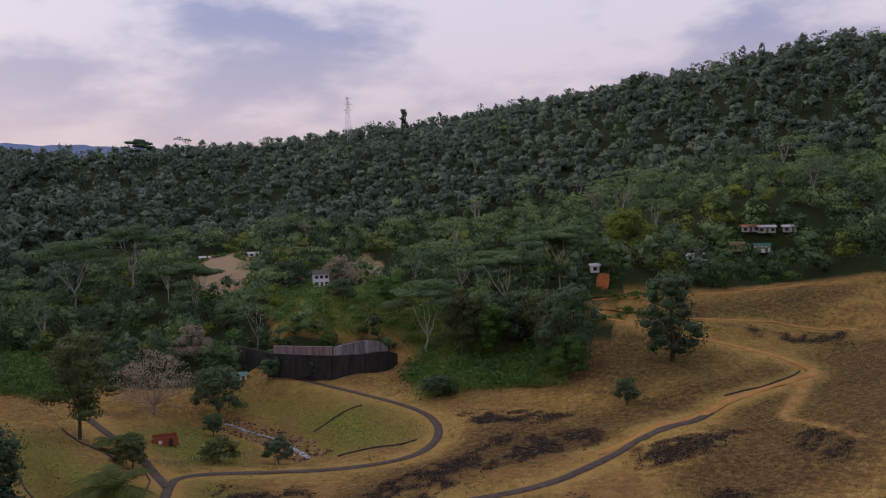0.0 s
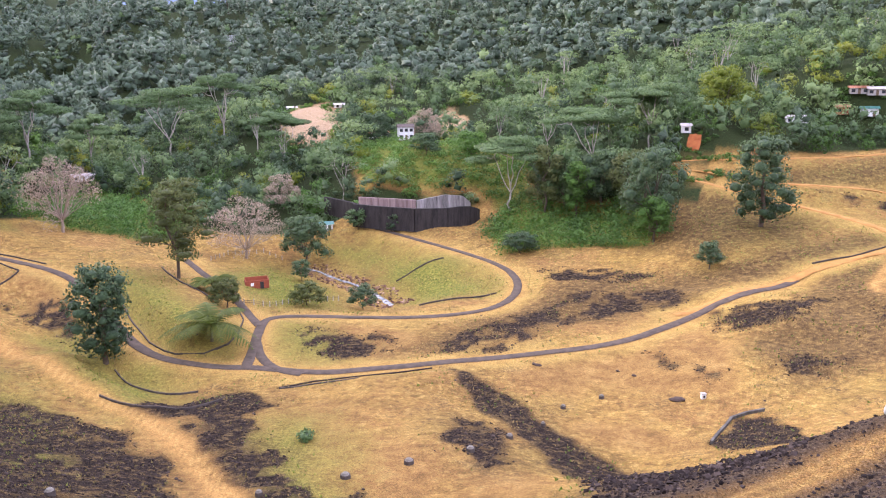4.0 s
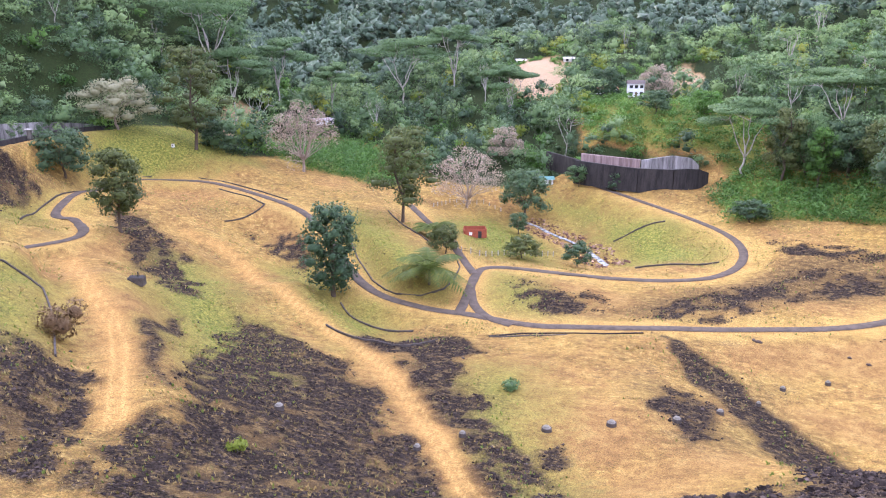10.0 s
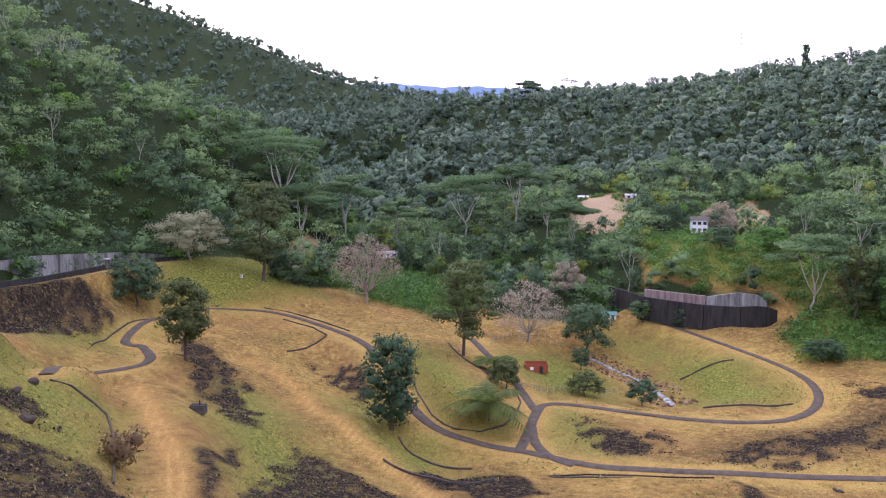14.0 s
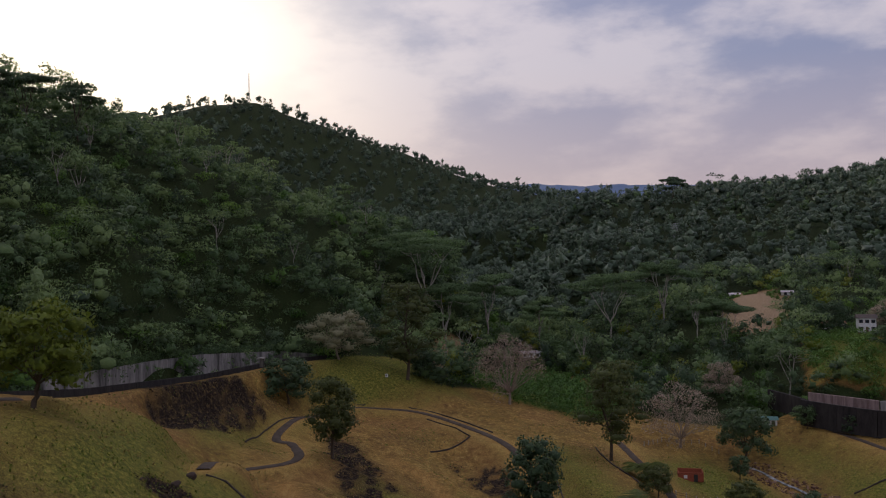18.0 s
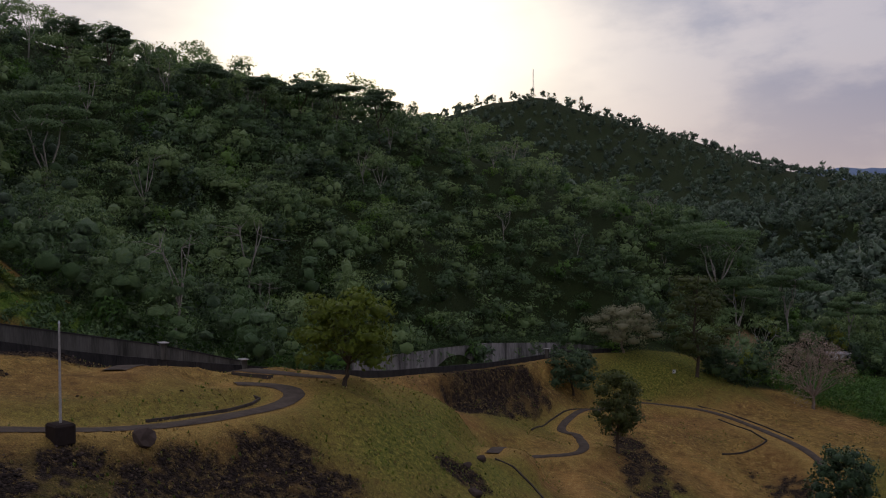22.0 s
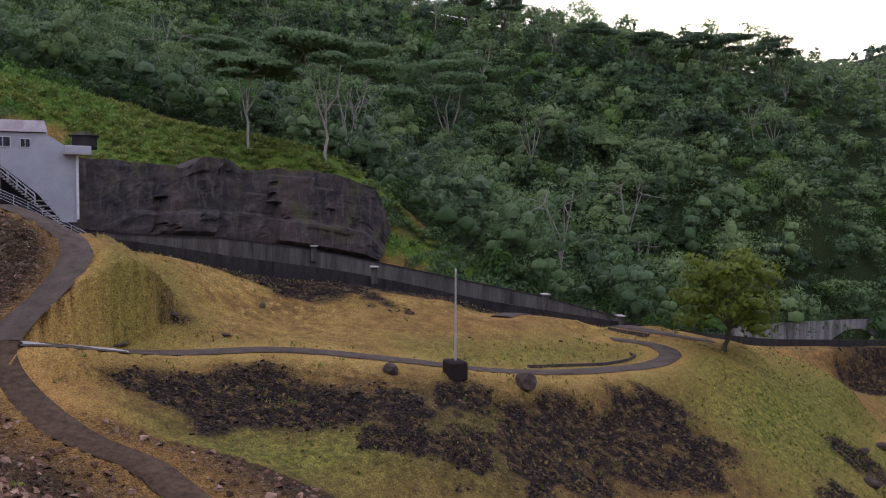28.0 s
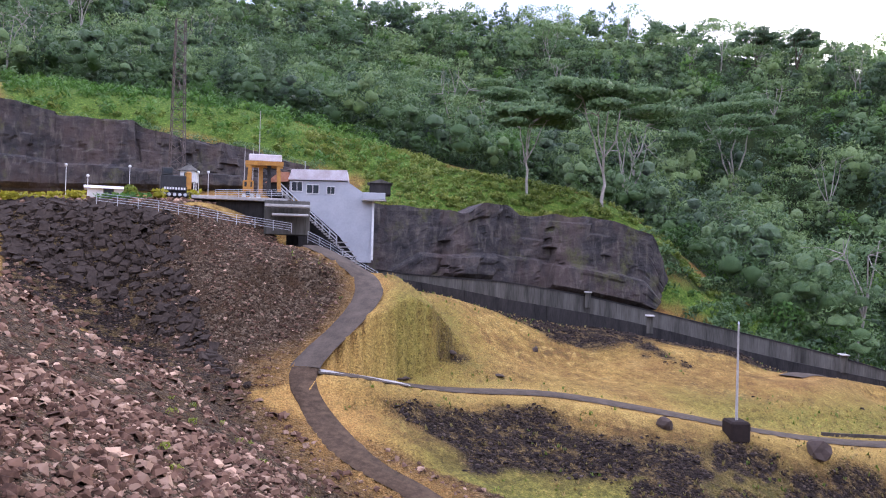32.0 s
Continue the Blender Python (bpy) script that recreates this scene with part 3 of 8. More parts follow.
# ---- plants: kind -> lumps and limbs, for a plant one metre high ----
def crown_lumps(rng, kind):
    out, limbs = [], []
    if kind == "umbrella":        # flat spreading crown on a tall pale forked trunk
        fork = np.array([rng.normal(0, 0.02), rng.normal(0, 0.02), rng.uniform(0.22, 0.34)])
        limbs.append(((0, 0, 0), fork, 0.014, 0.011))
        arms = rng.integers(4, 6)
        tips = []
        for i in range(arms):
            a, d = i * 6.28 / arms + rng.uniform(-0.4, 0.4), rng.uniform(0.07, 0.20)
            tips.append(np.array([d * math.cos(a), d * math.sin(a), rng.uniform(0.62, 0.76)]))
            limbs.append((fork, tips[-1], 0.008, 0.004))
        for i in range(rng.integers(13, 17)):
            tip = tips[i % arms]
            a, d = math.atan2(tip[1], tip[0]) + rng.uniform(-0.75, 0.75), rng.uniform(0.05, 0.40)
            low = rng.uniform(0.0, 0.30) * (0.4 + d)
            c = (d * math.cos(a), d * math.sin(a), 0.93 - d * d * 0.9 - low)
            out.append((*c, rng.uniform(0.11, 0.18), rng.uniform(0.028, 0.05)))
            limbs.append((tip, (c[0], c[1], c[2] - 0.01), 0.004, 0.0012))
    elif kind == "column":        # tall narrow ragged crown
        limbs.append(((0, 0, 0), (rng.normal(0, 0.02), rng.normal(0, 0.02), 0.93), 0.018, 0.004))
        for i in range(26):
            z = 0.22 + 0.70 * (i + rng.uniform(0, 1)) / 26
            r = 0.17 * math.sqrt(max(0.05, 1 - ((z - 0.52) / 0.47) ** 2))
            a, d = i * 2.4 + rng.uniform(-0.6, 0.6), r * rng.uniform(0.25, 1.15)
            out.append((d * math.cos(a), d * math.sin(a), z, rng.uniform(0.045, 0.085), rng.uniform(0.04, 0.075)))
            if i % 2:
                limbs.append(((0, 0, z - 0.1), (d * math.cos(a), d * math.sin(a), z), 0.006, 0.002))
    elif kind == "oval":          # dense egg-shaped crown to near the ground
        limbs.append(((0, 0, 0), (0, 0, 0.6), 0.028, 0.012))
        for i in range(44):
            z = 0.12 + 0.78 * (i + rng.uniform(0, 1)) / 44
            r = 0.27 * math.sqrt(max(0.04, 1 - ((z - 0.47) / 0.47) ** 2)) * rng.uniform(0.3, 0.92)
            a = i * 2.4 + rng.uniform(-0.7, 0.7)
            out.append((r * math.cos(a), r * math.sin(a), z, rng.uniform(0.075, 0.125), rng.uniform(0.06, 0.10)))
    elif kind == "shrub":
        for i in range(rng.integers(4, 7)):
            a, d = rng.uniform(0, 6.28), rng.uniform(0.05, 0.65)
            out.append((d * math.cos(a), d * math.sin(a), rng.uniform(0.25, 0.55), rng.uniform(0.32, 0.5), rng.uniform(0.26, 0.42)))
    elif kind == "bare":          # wide dome of fine twigs with thin dry leaves
        top = np.array([0, 0, 0.14])
        limbs.append(((0, 0, 0), top, 0.022, 0.018))
        for i in range(24):
            a, d = i * 2.4, 0.06 + 0.40 * math.sqrt((i + 0.5) / 24)
            c = np.array([d * math.cos(a), d * math.sin(a), 0.93 - d * d * 2.6 - rng.uniform(0, 0.22)])
            limbs.append((top, c, 0.007, 0.0018))
            for j in range(7):
                q = top + (c - top) * rng.uniform(0.45, 0.95)
                limbs.append((q, q + (c - top) * 0.22 + rng.normal(size=3) * 0.07, 0.0026, 0.0009))
            out.append((*c, rng.uniform(0.09, 0.14), rng.uniform(0.08, 0.13)))
    elif kind == "canopy":        # a crown of the closed woods, leafy to the ground
        for i in range(rng.integers(5, 8)):
            a, d = rng.uniform(0, 6.28), rng.uniform(0.02, 0.36)
            out.append((d * math.cos(a), d * math.sin(a), rng.uniform(0.3, 0.84) - d * 0.35, rng.uniform(0.16, 0.27), rng.uniform(0.13, 0.22)))
    elif kind == "stem":          # egg-shaped crown on a clear stem
        limbs.append(((0, 0, 0), (0, 0, 0.7), 0.022, 0.008))
        for i in range(40):
            z = 0.27 + 0.65 * (i + rng.uniform(0, 1)) / 40
            r = 0.27 * math.sqrt(max(0.04, 1 - ((z - 0.57) / 0.39) ** 2)) * rng.uniform(0.3, 0.95)
            a = i * 2.4 + rng.uniform(-0.7, 0.7)
            out.append((r * math.cos(a), r * math.sin(a), z, rng.uniform(0.06, 0.115), rng.uniform(0.05, 0.085)))
    else:                         # round, uneven broad crown
        fork = np.array([rng.normal(0, 0.02), rng.normal(0, 0.02), rng.uniform(0.16, 0.24)])
        limbs.append(((0, 0, 0), fork, 0.026, 0.018))
        for i in range(22):
            z = 0.26 + 0.62 * (i + rng.uniform(0, 1)) / 22
            r = 0.34 * math.sqrt(max(0.05, 1 - ((z - 0.48) / 0.46) ** 2)) * rng.uniform(0.45, 1.0)
            a = i * 2.4 + rng.uniform(-0.5, 0.5)
            c = (r * math.cos(a), r * math.sin(a), z)
            out.append((*c, rng.uniform(0.09, 0.16), rng.uniform(0.075, 0.13)))
            if i % 2:
                limbs.append((fork, c, 0.009, 0.003))
    return out, limbs


def plant_parts(rng, kind, high, count, size, far=False, top=0.35, core=True, limbs_too=True):
    """Arrays of a plant: leaf vertices and triangles, wood vertices and triangles."""
    blobs, limbs = crown_lumps(rng, kind)
    blobs = np.array(blobs) * high
    lv, lf, lw = (far_cards if far else cards)(rng, blobs, count, size, top)
    if kind == "umbrella":
        lw = lw + np.array([0, 0, 1.4])
    if core:
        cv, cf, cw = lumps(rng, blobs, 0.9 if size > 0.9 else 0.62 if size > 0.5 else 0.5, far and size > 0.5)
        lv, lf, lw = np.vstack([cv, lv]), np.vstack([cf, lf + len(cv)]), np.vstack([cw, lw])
    if kind in ("canopy", "round", "column", "shrub"):      # the crown as a whole is round
        mid, ext = blobs[:, :3].mean(0) - np.array([0, 0, 0.12 * high]), np.ptp(blobs[:, :3], axis=0) * 0.5 + blobs[:, 3:5].mean() + 1e-6
        whole = (lv - mid) / ext
        lw = lw + 1.1 * whole / (np.linalg.norm(whole, axis=1, keepdims=True) + 1e-9)
    if not limbs_too or not limbs:
        return lv, lf, lw, np.zeros((0, 3)), np.zeros((0, 3), int)
    wv, wf, n = [], [], 0
    for a, b, r0, r1 in limbs:
        v, f = limb(rng, np.asarray(a) * high, np.asarray(b) * high, r0 * high, r1 * high, 0.08, 2 if far else 4, 4 if far else 6)
        wv.append(v)
        wf.append(f + n)
        n += len(v)
    return lv, lf, lw, np.vstack(wv), np.vstack(wf)


# ---- levels of the land in plan: x, y, height ----
LEVELS = {
    "valley_road": [(-52, 141.9, 0), (-60.8, 174, 0), (-37.5, 175.5, -0.3), (-16.7, 179.1, -0.3), (-3.5, 193.3, 0), (-2.2, 205.7, 0.5), (-8, 221.8, 1), (-23, 233.6, 2), (-43.4, 253.7, 4), (-69.3, 144.4, 0), (-80.2, 152.4, 1), (-36.9, 141.1, 0), (-22.3, 143.4, 0.3), (-4.1, 148.5, 0.6), (4.1, 151.8, 0.8), (21.5, 160.8, 1.5), (38.9, 176.3, 3), (59.3, 191.7, 5)],
    "upper_road": [(44.8, 179.6, 5.5), (69.3, 197.2, 8), (91.2, 207.9, 11), (90.8, 220.7, 12.5), (78.3, 237.2, 15), (48.6, 258.3, 19.5), (50.8, 270.1, 24), (84.6, 267.6, 25), (123.2, 274.1, 27), (64.5, 259.3, 20), (111.7, 247.9, 17)],
    "stream": [(-33.3, 204.2, -6), (-46, 220.8, -5.6), (-57.8, 229.6, -5), (-72.6, 239.3, -4.5)],
    "stream_bank": [(-24.7, 194.9, -2), (-36.1, 223.6, -3.5), (-30.5, 224.8, 0), (-14.1, 201.4, -1), (-51.3, 244, -1.5), (-51.8, 180.6, -1), (-40.9, 179.3, -1.2), (-72.7, 208.5, -1), (-92.6, 243, 0), (-76.4, 251, 0), (-64.6, 277.4, 2), (-66.2, 148.6, 4), (-76.9, 163.2, 5), (-61.5, 149.5, 2), (-87.2, 175.3, 5), (-84.4, 204.5, 1)],
    "lower_wall": [(-53.3, 260.1, 5), (-33.6, 254.9, 5), (-16.7, 263.2, 5), (-59.1, 268.6, 6.5), (-24.8, 248.4, 4.5), (-9.4, 246, 4)],
    "left_road": [(-113.9, 190.8, 4), (-125.2, 194.2, 5.5), (-135.5, 198.1, 6.2), (-148.7, 199.7, 7.5), (-163.4, 197, 9), (-167, 187.4, 10.1), (-166.9, 176.7, 10.6), (-165.1, 167.2, 10.7), (-155.8, 145.4, 11), (-132.5, 130.3, 11.5), (-128.8, 119.7, 12.5), (-129.5, 103, 15)],
    "clearing": [(-95.4, 138.8, 1.5), (-114.5, 148.9, 4), (-132.7, 161.4, 6), (-137.1, 183.9, 5.5), (-123, 187.8, 4.5), (-98.5, 162.1, -1.5), (-121.9, 177.9, 0.5), (-77, 139.5, -2), (-58.5, 134, -1.5), (-61.8, 124.3, -1)],
    "bank_by_tree": [(-129.6, 137.4, 10.5), (-127.1, 142.7, 8), (-103.3, 123.4, 6), (-152.8, 163.6, 9.5), (-148.3, 173.7, 8), (-83.8, 108.2, 5)],
    "left_terrace": [(-154.2, 107.1, 20.5), (-161.2, 117.2, 22), (-166, 117, 22.8), (-169, 123, 22), (-171.5, 132, 21.7), (-174, 142, 21.3), (-173, 150, 19.2), (-169.5, 155, 17), (-172.3, 166.4, 13.5), (-183.2, 168.3, 22), (-183.7, 190.7, 20), (-170.1, 205.4, 17.5), (-150.3, 128.7, 12.5)],
    "first_track": [(-96.8, 105.3, 12), (-78.4, 79.6, 15.5), (-56.4, 57.4, 19), (-44.2, 42.5, 21.5), (-114.2, 100.8, 15), (-106.7, 102.4, 13.5)],
    "mid_bank": [(-67.3, 84.1, 11), (-88.2, 105, 9.5), (-72.6, 122.4, 3), (-54.5, 74.4, 12.5), (-39.3, 66.6, 12), (-40.5, 50.4, 18)],
    "second_track": [(-60.1, 115.1, 3), (-40.3, 90.4, 5.5), (-26.8, 69.2, 9.5), (-86.9, 136.6, 3.5)],
    "toe_plateau": [(-54.9, 121.9, 1), (-41.4, 118.4, 2), (-27.7, 87.4, 6.5), (-17.2, 73.1, 9), (-27, 134.7, 1.5), (-16.4, 136.6, 2), (-9.1, 104.6, 5), (-1.2, 93.7, 6), (-11.9, 76.5, 8), (-4.2, 126.4, 0.5), (5.8, 114.1, 1), (12.4, 102.1, 1.5)],
    "right_plain": [(19.7, 142.2, 0), (24.8, 120, 1), (31.4, 136.8, 2), (41.3, 123.1, 3), (20.3, 119.3, 1), (42.5, 147, 4), (50.9, 158.4, 6), (37.2, 200.4, 2.5), (11.1, 200.4, 2.5)],
    "right_slopes": [(60.5, 143.7, 6), (66.1, 135, 6), (77.7, 161.7, 10), (63.5, 164.3, 6), (48.8, 153.2, 4), (45.3, 210.3, 6), (32.3, 219.7, 4), (52.3, 221.8, 11), (26.7, 237.3, 5), (2.1, 236.6, 3), (66.2, 208.7, 9), (65.7, 232.2, 12)],
    "berm": [(-11, 74.2, 9.2), (8.5, 78.5, 12.6), (27.4, 81.5, 16.3), (2.8, 69.9, 13.4), (21.3, 68.8, 19), (28.9, 79.9, 18), (38.2, 81.5, 19.8)],
    "pole_terrace": [(-82.7, 14.7, 39), (-80.9, -4.2, 41.8), (-73.8, -18, 43.5), (-103.1, 46.9, 36.5), (-90.9, 32.7, 37), (-103.3, 15.8, 41), (-99.9, -5.3, 43.2), (-86.9, -19.4, 48.7), (-122.9, 35.6, 39), (-123.7, 52.9, 37), (-100.9, -15, 49.2), (-83.5, -15.8, 45), (-82.4, 4.2, 40.9)],
    "pole_bank": [(-77.8, 13.9, 38.1), (-75.4, -3.9, 40.4), (-70.3, -13.2, 41.3), (-64, -7.6, 38.4), (-67, 1.2, 37.8), (-68.2, 10.6, 37.3), (-84.1, 30.3, 34.6), (-91.6, 45.6, 34.2), (-57.6, -6.8, 37.1), (-60.9, 3.2, 36.2), (-71.4, 20.9, 33.2)],
    "groin": [(-71.9, -55.8, 54.5), (-70.7, -45.9, 50.5), (-69.7, -36.7, 46.8), (-62.2, -26.4, 43.9), (-61.1, -22.6, 42.5), (-55.2, -17.9, 41.7), (-51.1, -11.3, 39.7), (-68.2, -23.1, 45.1), (-61.5, -19.6, 42), (-56.1, -14.9, 40.6), (-54, -10.2, 39), (-73.8, -21.8, 47.8), (-78.2, -20.9, 49.9), (-82.3, -21.4, 51.4), (-86.3, -25.4, 54.1)],
    "abutment": [(-88.1, -29.8, 56), (-84, -34.9, 57.1), (-80.7, -46.2, 58.8), (-78.1, -57.5, 59), (-79.6, -51.9, 59), (-73, -34, 50.8), (-72.2, -28.1, 49), (-78.1, -38.4, 54.7), (-74.6, -48.5, 54.4), (-80.9, -29.2, 53)],
    "grass_right": [(-98, 53.3, 36), (-95.8, 60.5, 31.5), (-96.9, 70.1, 26), (-100.2, 82.1, 21), (-88.2, 76.8, 19.5), (-81, 47.7, 29), (-85.6, 62, 24.5), (-120, 81.1, 30), (-151.6, 116.6, 19)],
    "chute_foot": [(-104.7, -26.5, 50.6), (-108.5, -18, 48.6), (-112.5, -10.8, 47.1), (-117.9, 4.2, 45.1), (-122.2, 21.2, 42.1), (-124.8, 39.7, 38.5), (-127.6, 60, 35.3), (-151, 90.5, 29), (-174.7, 137, 24.5), (-186.3, 178.5, 22.9), (-192.9, 202.9, 21.1)],
    "chute_back": [(-123.4, -25.2, 48.6), (-137, 0.8, 44.7), (-143.1, 41.4, 36.6), (-175.8, 105.4, 24.7), (-196.9, 154.1, 20.6), (-206.7, 203.4, 17.7)],
    "cliff_top": [(-144.2, -22.9, 63.1), (-147.9, -4.5, 62.1), (-149.7, 9.4, 58.8), (-150.3, -37.8, 66.6), (-153.5, 21.3, 50.5), (-129.9, -101.7, 78.4), (-137.9, -90.5, 77.7), (-141.1, -75.5, 75.6), (-154.2, -58.8, 78.7)],
    "cliff_foot": [(-132.3, -21.1, 50.3), (-137.9, -4.3, 48.2), (-140.7, 8.8, 46.1), (-118.4, -92.1, 62.5), (-125.6, -82, 63.1), (-128.9, -68.6, 63.8), (-126.3, -55.5, 63.8)],
    "platform": [(-80.4, -61.2, 59.7), (-91.5, -69.7, 60.5), (-109.8, -83.6, 61.8), (-85.3, -52.2, 60.1), (-98.1, -60.1, 61.1), (-117.7, -72.1, 62.5), (-88.8, -43.8, 60.3), (-103.1, -50.9, 61.6), (-116.6, -57.5, 62.7)],
    "left_hill": [(-429, 29.4, 164.9), (-342.5, 72.3, 130.4), (-299.3, 113.1, 110.4), (-286.1, 183.7, 99.3), (-277.9, 220.9, 90.5), (-262.7, 288.2, 65.9), (-250.2, 349.7, 52.1), (-239.9, 49.8, 64.8), (-221.2, 93.1, 57.6), (-210.2, 144.4, 53.3), (-216.2, 222.2, 41.6), (-194.3, 16.8, 58.1), (-355.1, -59, 149), (-363.1, -167.9, 171.5), (-336.7, -251, 170.6), (-243.4, -56.9, 90.7), (-213.1, -149, 100.5), (-368, 38, 138.5), (-249.7, 362.3, 20.1), (-216.3, 262.3, 19.4)],
    "valley_floor": [(-209.7, 290.7, 6), (-167.9, 281.8, 4), (-194.6, 342.8, 10), (-141.3, 279.3, 4), (-232.1, 361.8, 12), (-144.8, 342.8, 10), (-100.4, 327.7, 7), (-327.5, 526.5, 9.7), (-385, 701.3, 23.4)],
    "right_hill": [(-107.8, 405.4, 32), (-50.4, 335, 26), (-57.4, 286.2, 15), (-21.8, 294.6, 20), (51.8, 285.6, 33), (120.7, 315.9, 37), (121.3, 317.6, 43.3), (14, 311.5, 20), (-6.7, 270.5, 8), (20.6, 262.5, 9), (-33.6, 363.5, 15), (117.1, 260.2, 24), (-255.5, 705.1, 96.1), (-180.7, 758.8, 102.3), (-88.5, 795.1, 116.7), (37.2, 779.1, 128.2), (128.5, 708.4, 142.7), (222.3, 642.6, 150.8), (276, 588.5, 158), (183.5, 410.9, 66.8), (89.2, 492, 65.3), (-49.8, 557.8, 58.6), (-170, 575.4, 61.1), (-270.7, 535.4, 51.9), (-359, 714.9, 90.1)],
    "far_mountain": [(-1119.9, 998, 332.7), (-1155.5, 924.8, 320.6), (-1166.5, 861.3, 301.2), (-1176.5, 758.9, 276.2), (-1043.2, 1077.8, 297.4), (-928.2, 1178.3, 242.2), (-795.7, 1271.6, 178.9), (-705.5, 777.7, 109.5), (-480.6, 701.1, 73.9), (-609.5, 1033.7, 120.7), (-879.4, 741.1, 170.4), (-840.6, 541.6, 154.3)],
    "basin": [(-48, 266, 5), (-36, 265, 4.5), (-24, 270, 4.5), (-60, 276, 6), (-40, 280, 8)],
    "chute_bed": [(-116, -16, 45), (-126, 4, 42), (-131, 24, 38), (-135, 48, 33), (-152, 88, 26.5), (-178, 128, 23), (-195, 170, 20)],
}


def hash01(ix, iy, seed):
    h = np.sin(ix * 127.1 + iy * 311.7 + seed * 74.7) * 43758.5453
    return h - np.floor(h)


def vnoise(x, y, seed=0):
    """Smooth value noise in 0..1 over arrays of x and y."""
    ix, iy = np.floor(x), np.floor(y)
    fx, fy = x - ix, y - iy
    fx, fy = fx * fx * (3 - 2 * fx), fy * fy * (3 - 2 * fy)
    a, b = hash01(ix, iy, seed), hash01(ix + 1, iy, seed)
    c, d = hash01(ix, iy + 1, seed), hash01(ix + 1, iy + 1, seed)
    return (a * (1 - fx) + b * fx) * (1 - fy) + (c * (1 - fx) + d * fx) * fy


def fbm(x, y, seed=0, octaves=4):
    total, amp, norm = 0.0, 1.0, 0.0
    for k in range(octaves):
        total, norm = total + amp * vnoise(x * 2 ** k, y * 2 ** k, seed + k), norm + amp
        amp *= 0.5
    return total / norm


DAM_ALONG = np.array([0.9, 0.436])
DAM_DOWN = np.array([-0.436, 0.9])


def dam_spots():
    """Levels of the dam's downstream face, which falls 1 in 2.1."""
    out = []
    for a in (-70, -55, -42, -25, 0, 30, 60, 100, 160, 260):
        for n in (-31, -15, 0, 15, 30, 45):
            if n < 1.3 * (a + 70) - 6:
                x, y = a * DAM_ALONG + n * DAM_DOWN
                out.append((x, y, 45.5 - n / 2.1))
        x, y = a * DAM_ALONG - 42 * DAM_DOWN
        out.append((x, y, 60.0))
    return out


SPOTS = np.array([p for line in LEVELS.values() for p in line] + dam_spots()
                 + [(900, -300, 60), (500, -400, 60), (0, -500, 70), (-500, -600, 150), (700, 700, 180), (1500, 300, 250),
                    (0, 1800, 200), (800, 1700, 260), (-2500, 500, 160), (-1500, -900, 200), (-1900, 1900, 140), (-700, 2200, 150), (2500, -2000, 200), (0, -3000, 200), (-900, 1600, 150)])


def bump(d):
    return np.sqrt(d * d + 36.0)


def solve_levels():
    d = np.hypot(SPOTS[:, None, 0] - SPOTS[None, :, 0], SPOTS[:, None, 1] - SPOTS[None, :, 1])
    n = len(SPOTS)
    a = np.zeros((n + 1, n + 1))
    a[:n, :n] = bump(d) - np.eye(n) * 0.12
    a[:n, n] = a[n, :n] = 1
    return np.linalg.solve(a, np.append(SPOTS[:, 2], 0))


WEIGHTS = solve_levels()


def base_level(x, y):
    x, y = np.atleast_1d(np.asarray(x, float)), np.atleast_1d(np.asarray(y, float))
    out = np.empty(len(x))
    for i in range(0, len(x), 20000):
        d = np.hypot(x[i:i + 20000, None] - SPOTS[None, :, 0], y[i:i + 20000, None] - SPOTS[None, :, 1])
        out[i:i + 20000] = bump(d) @ WEIGHTS[:-1] + WEIGHTS[-1]
    return out


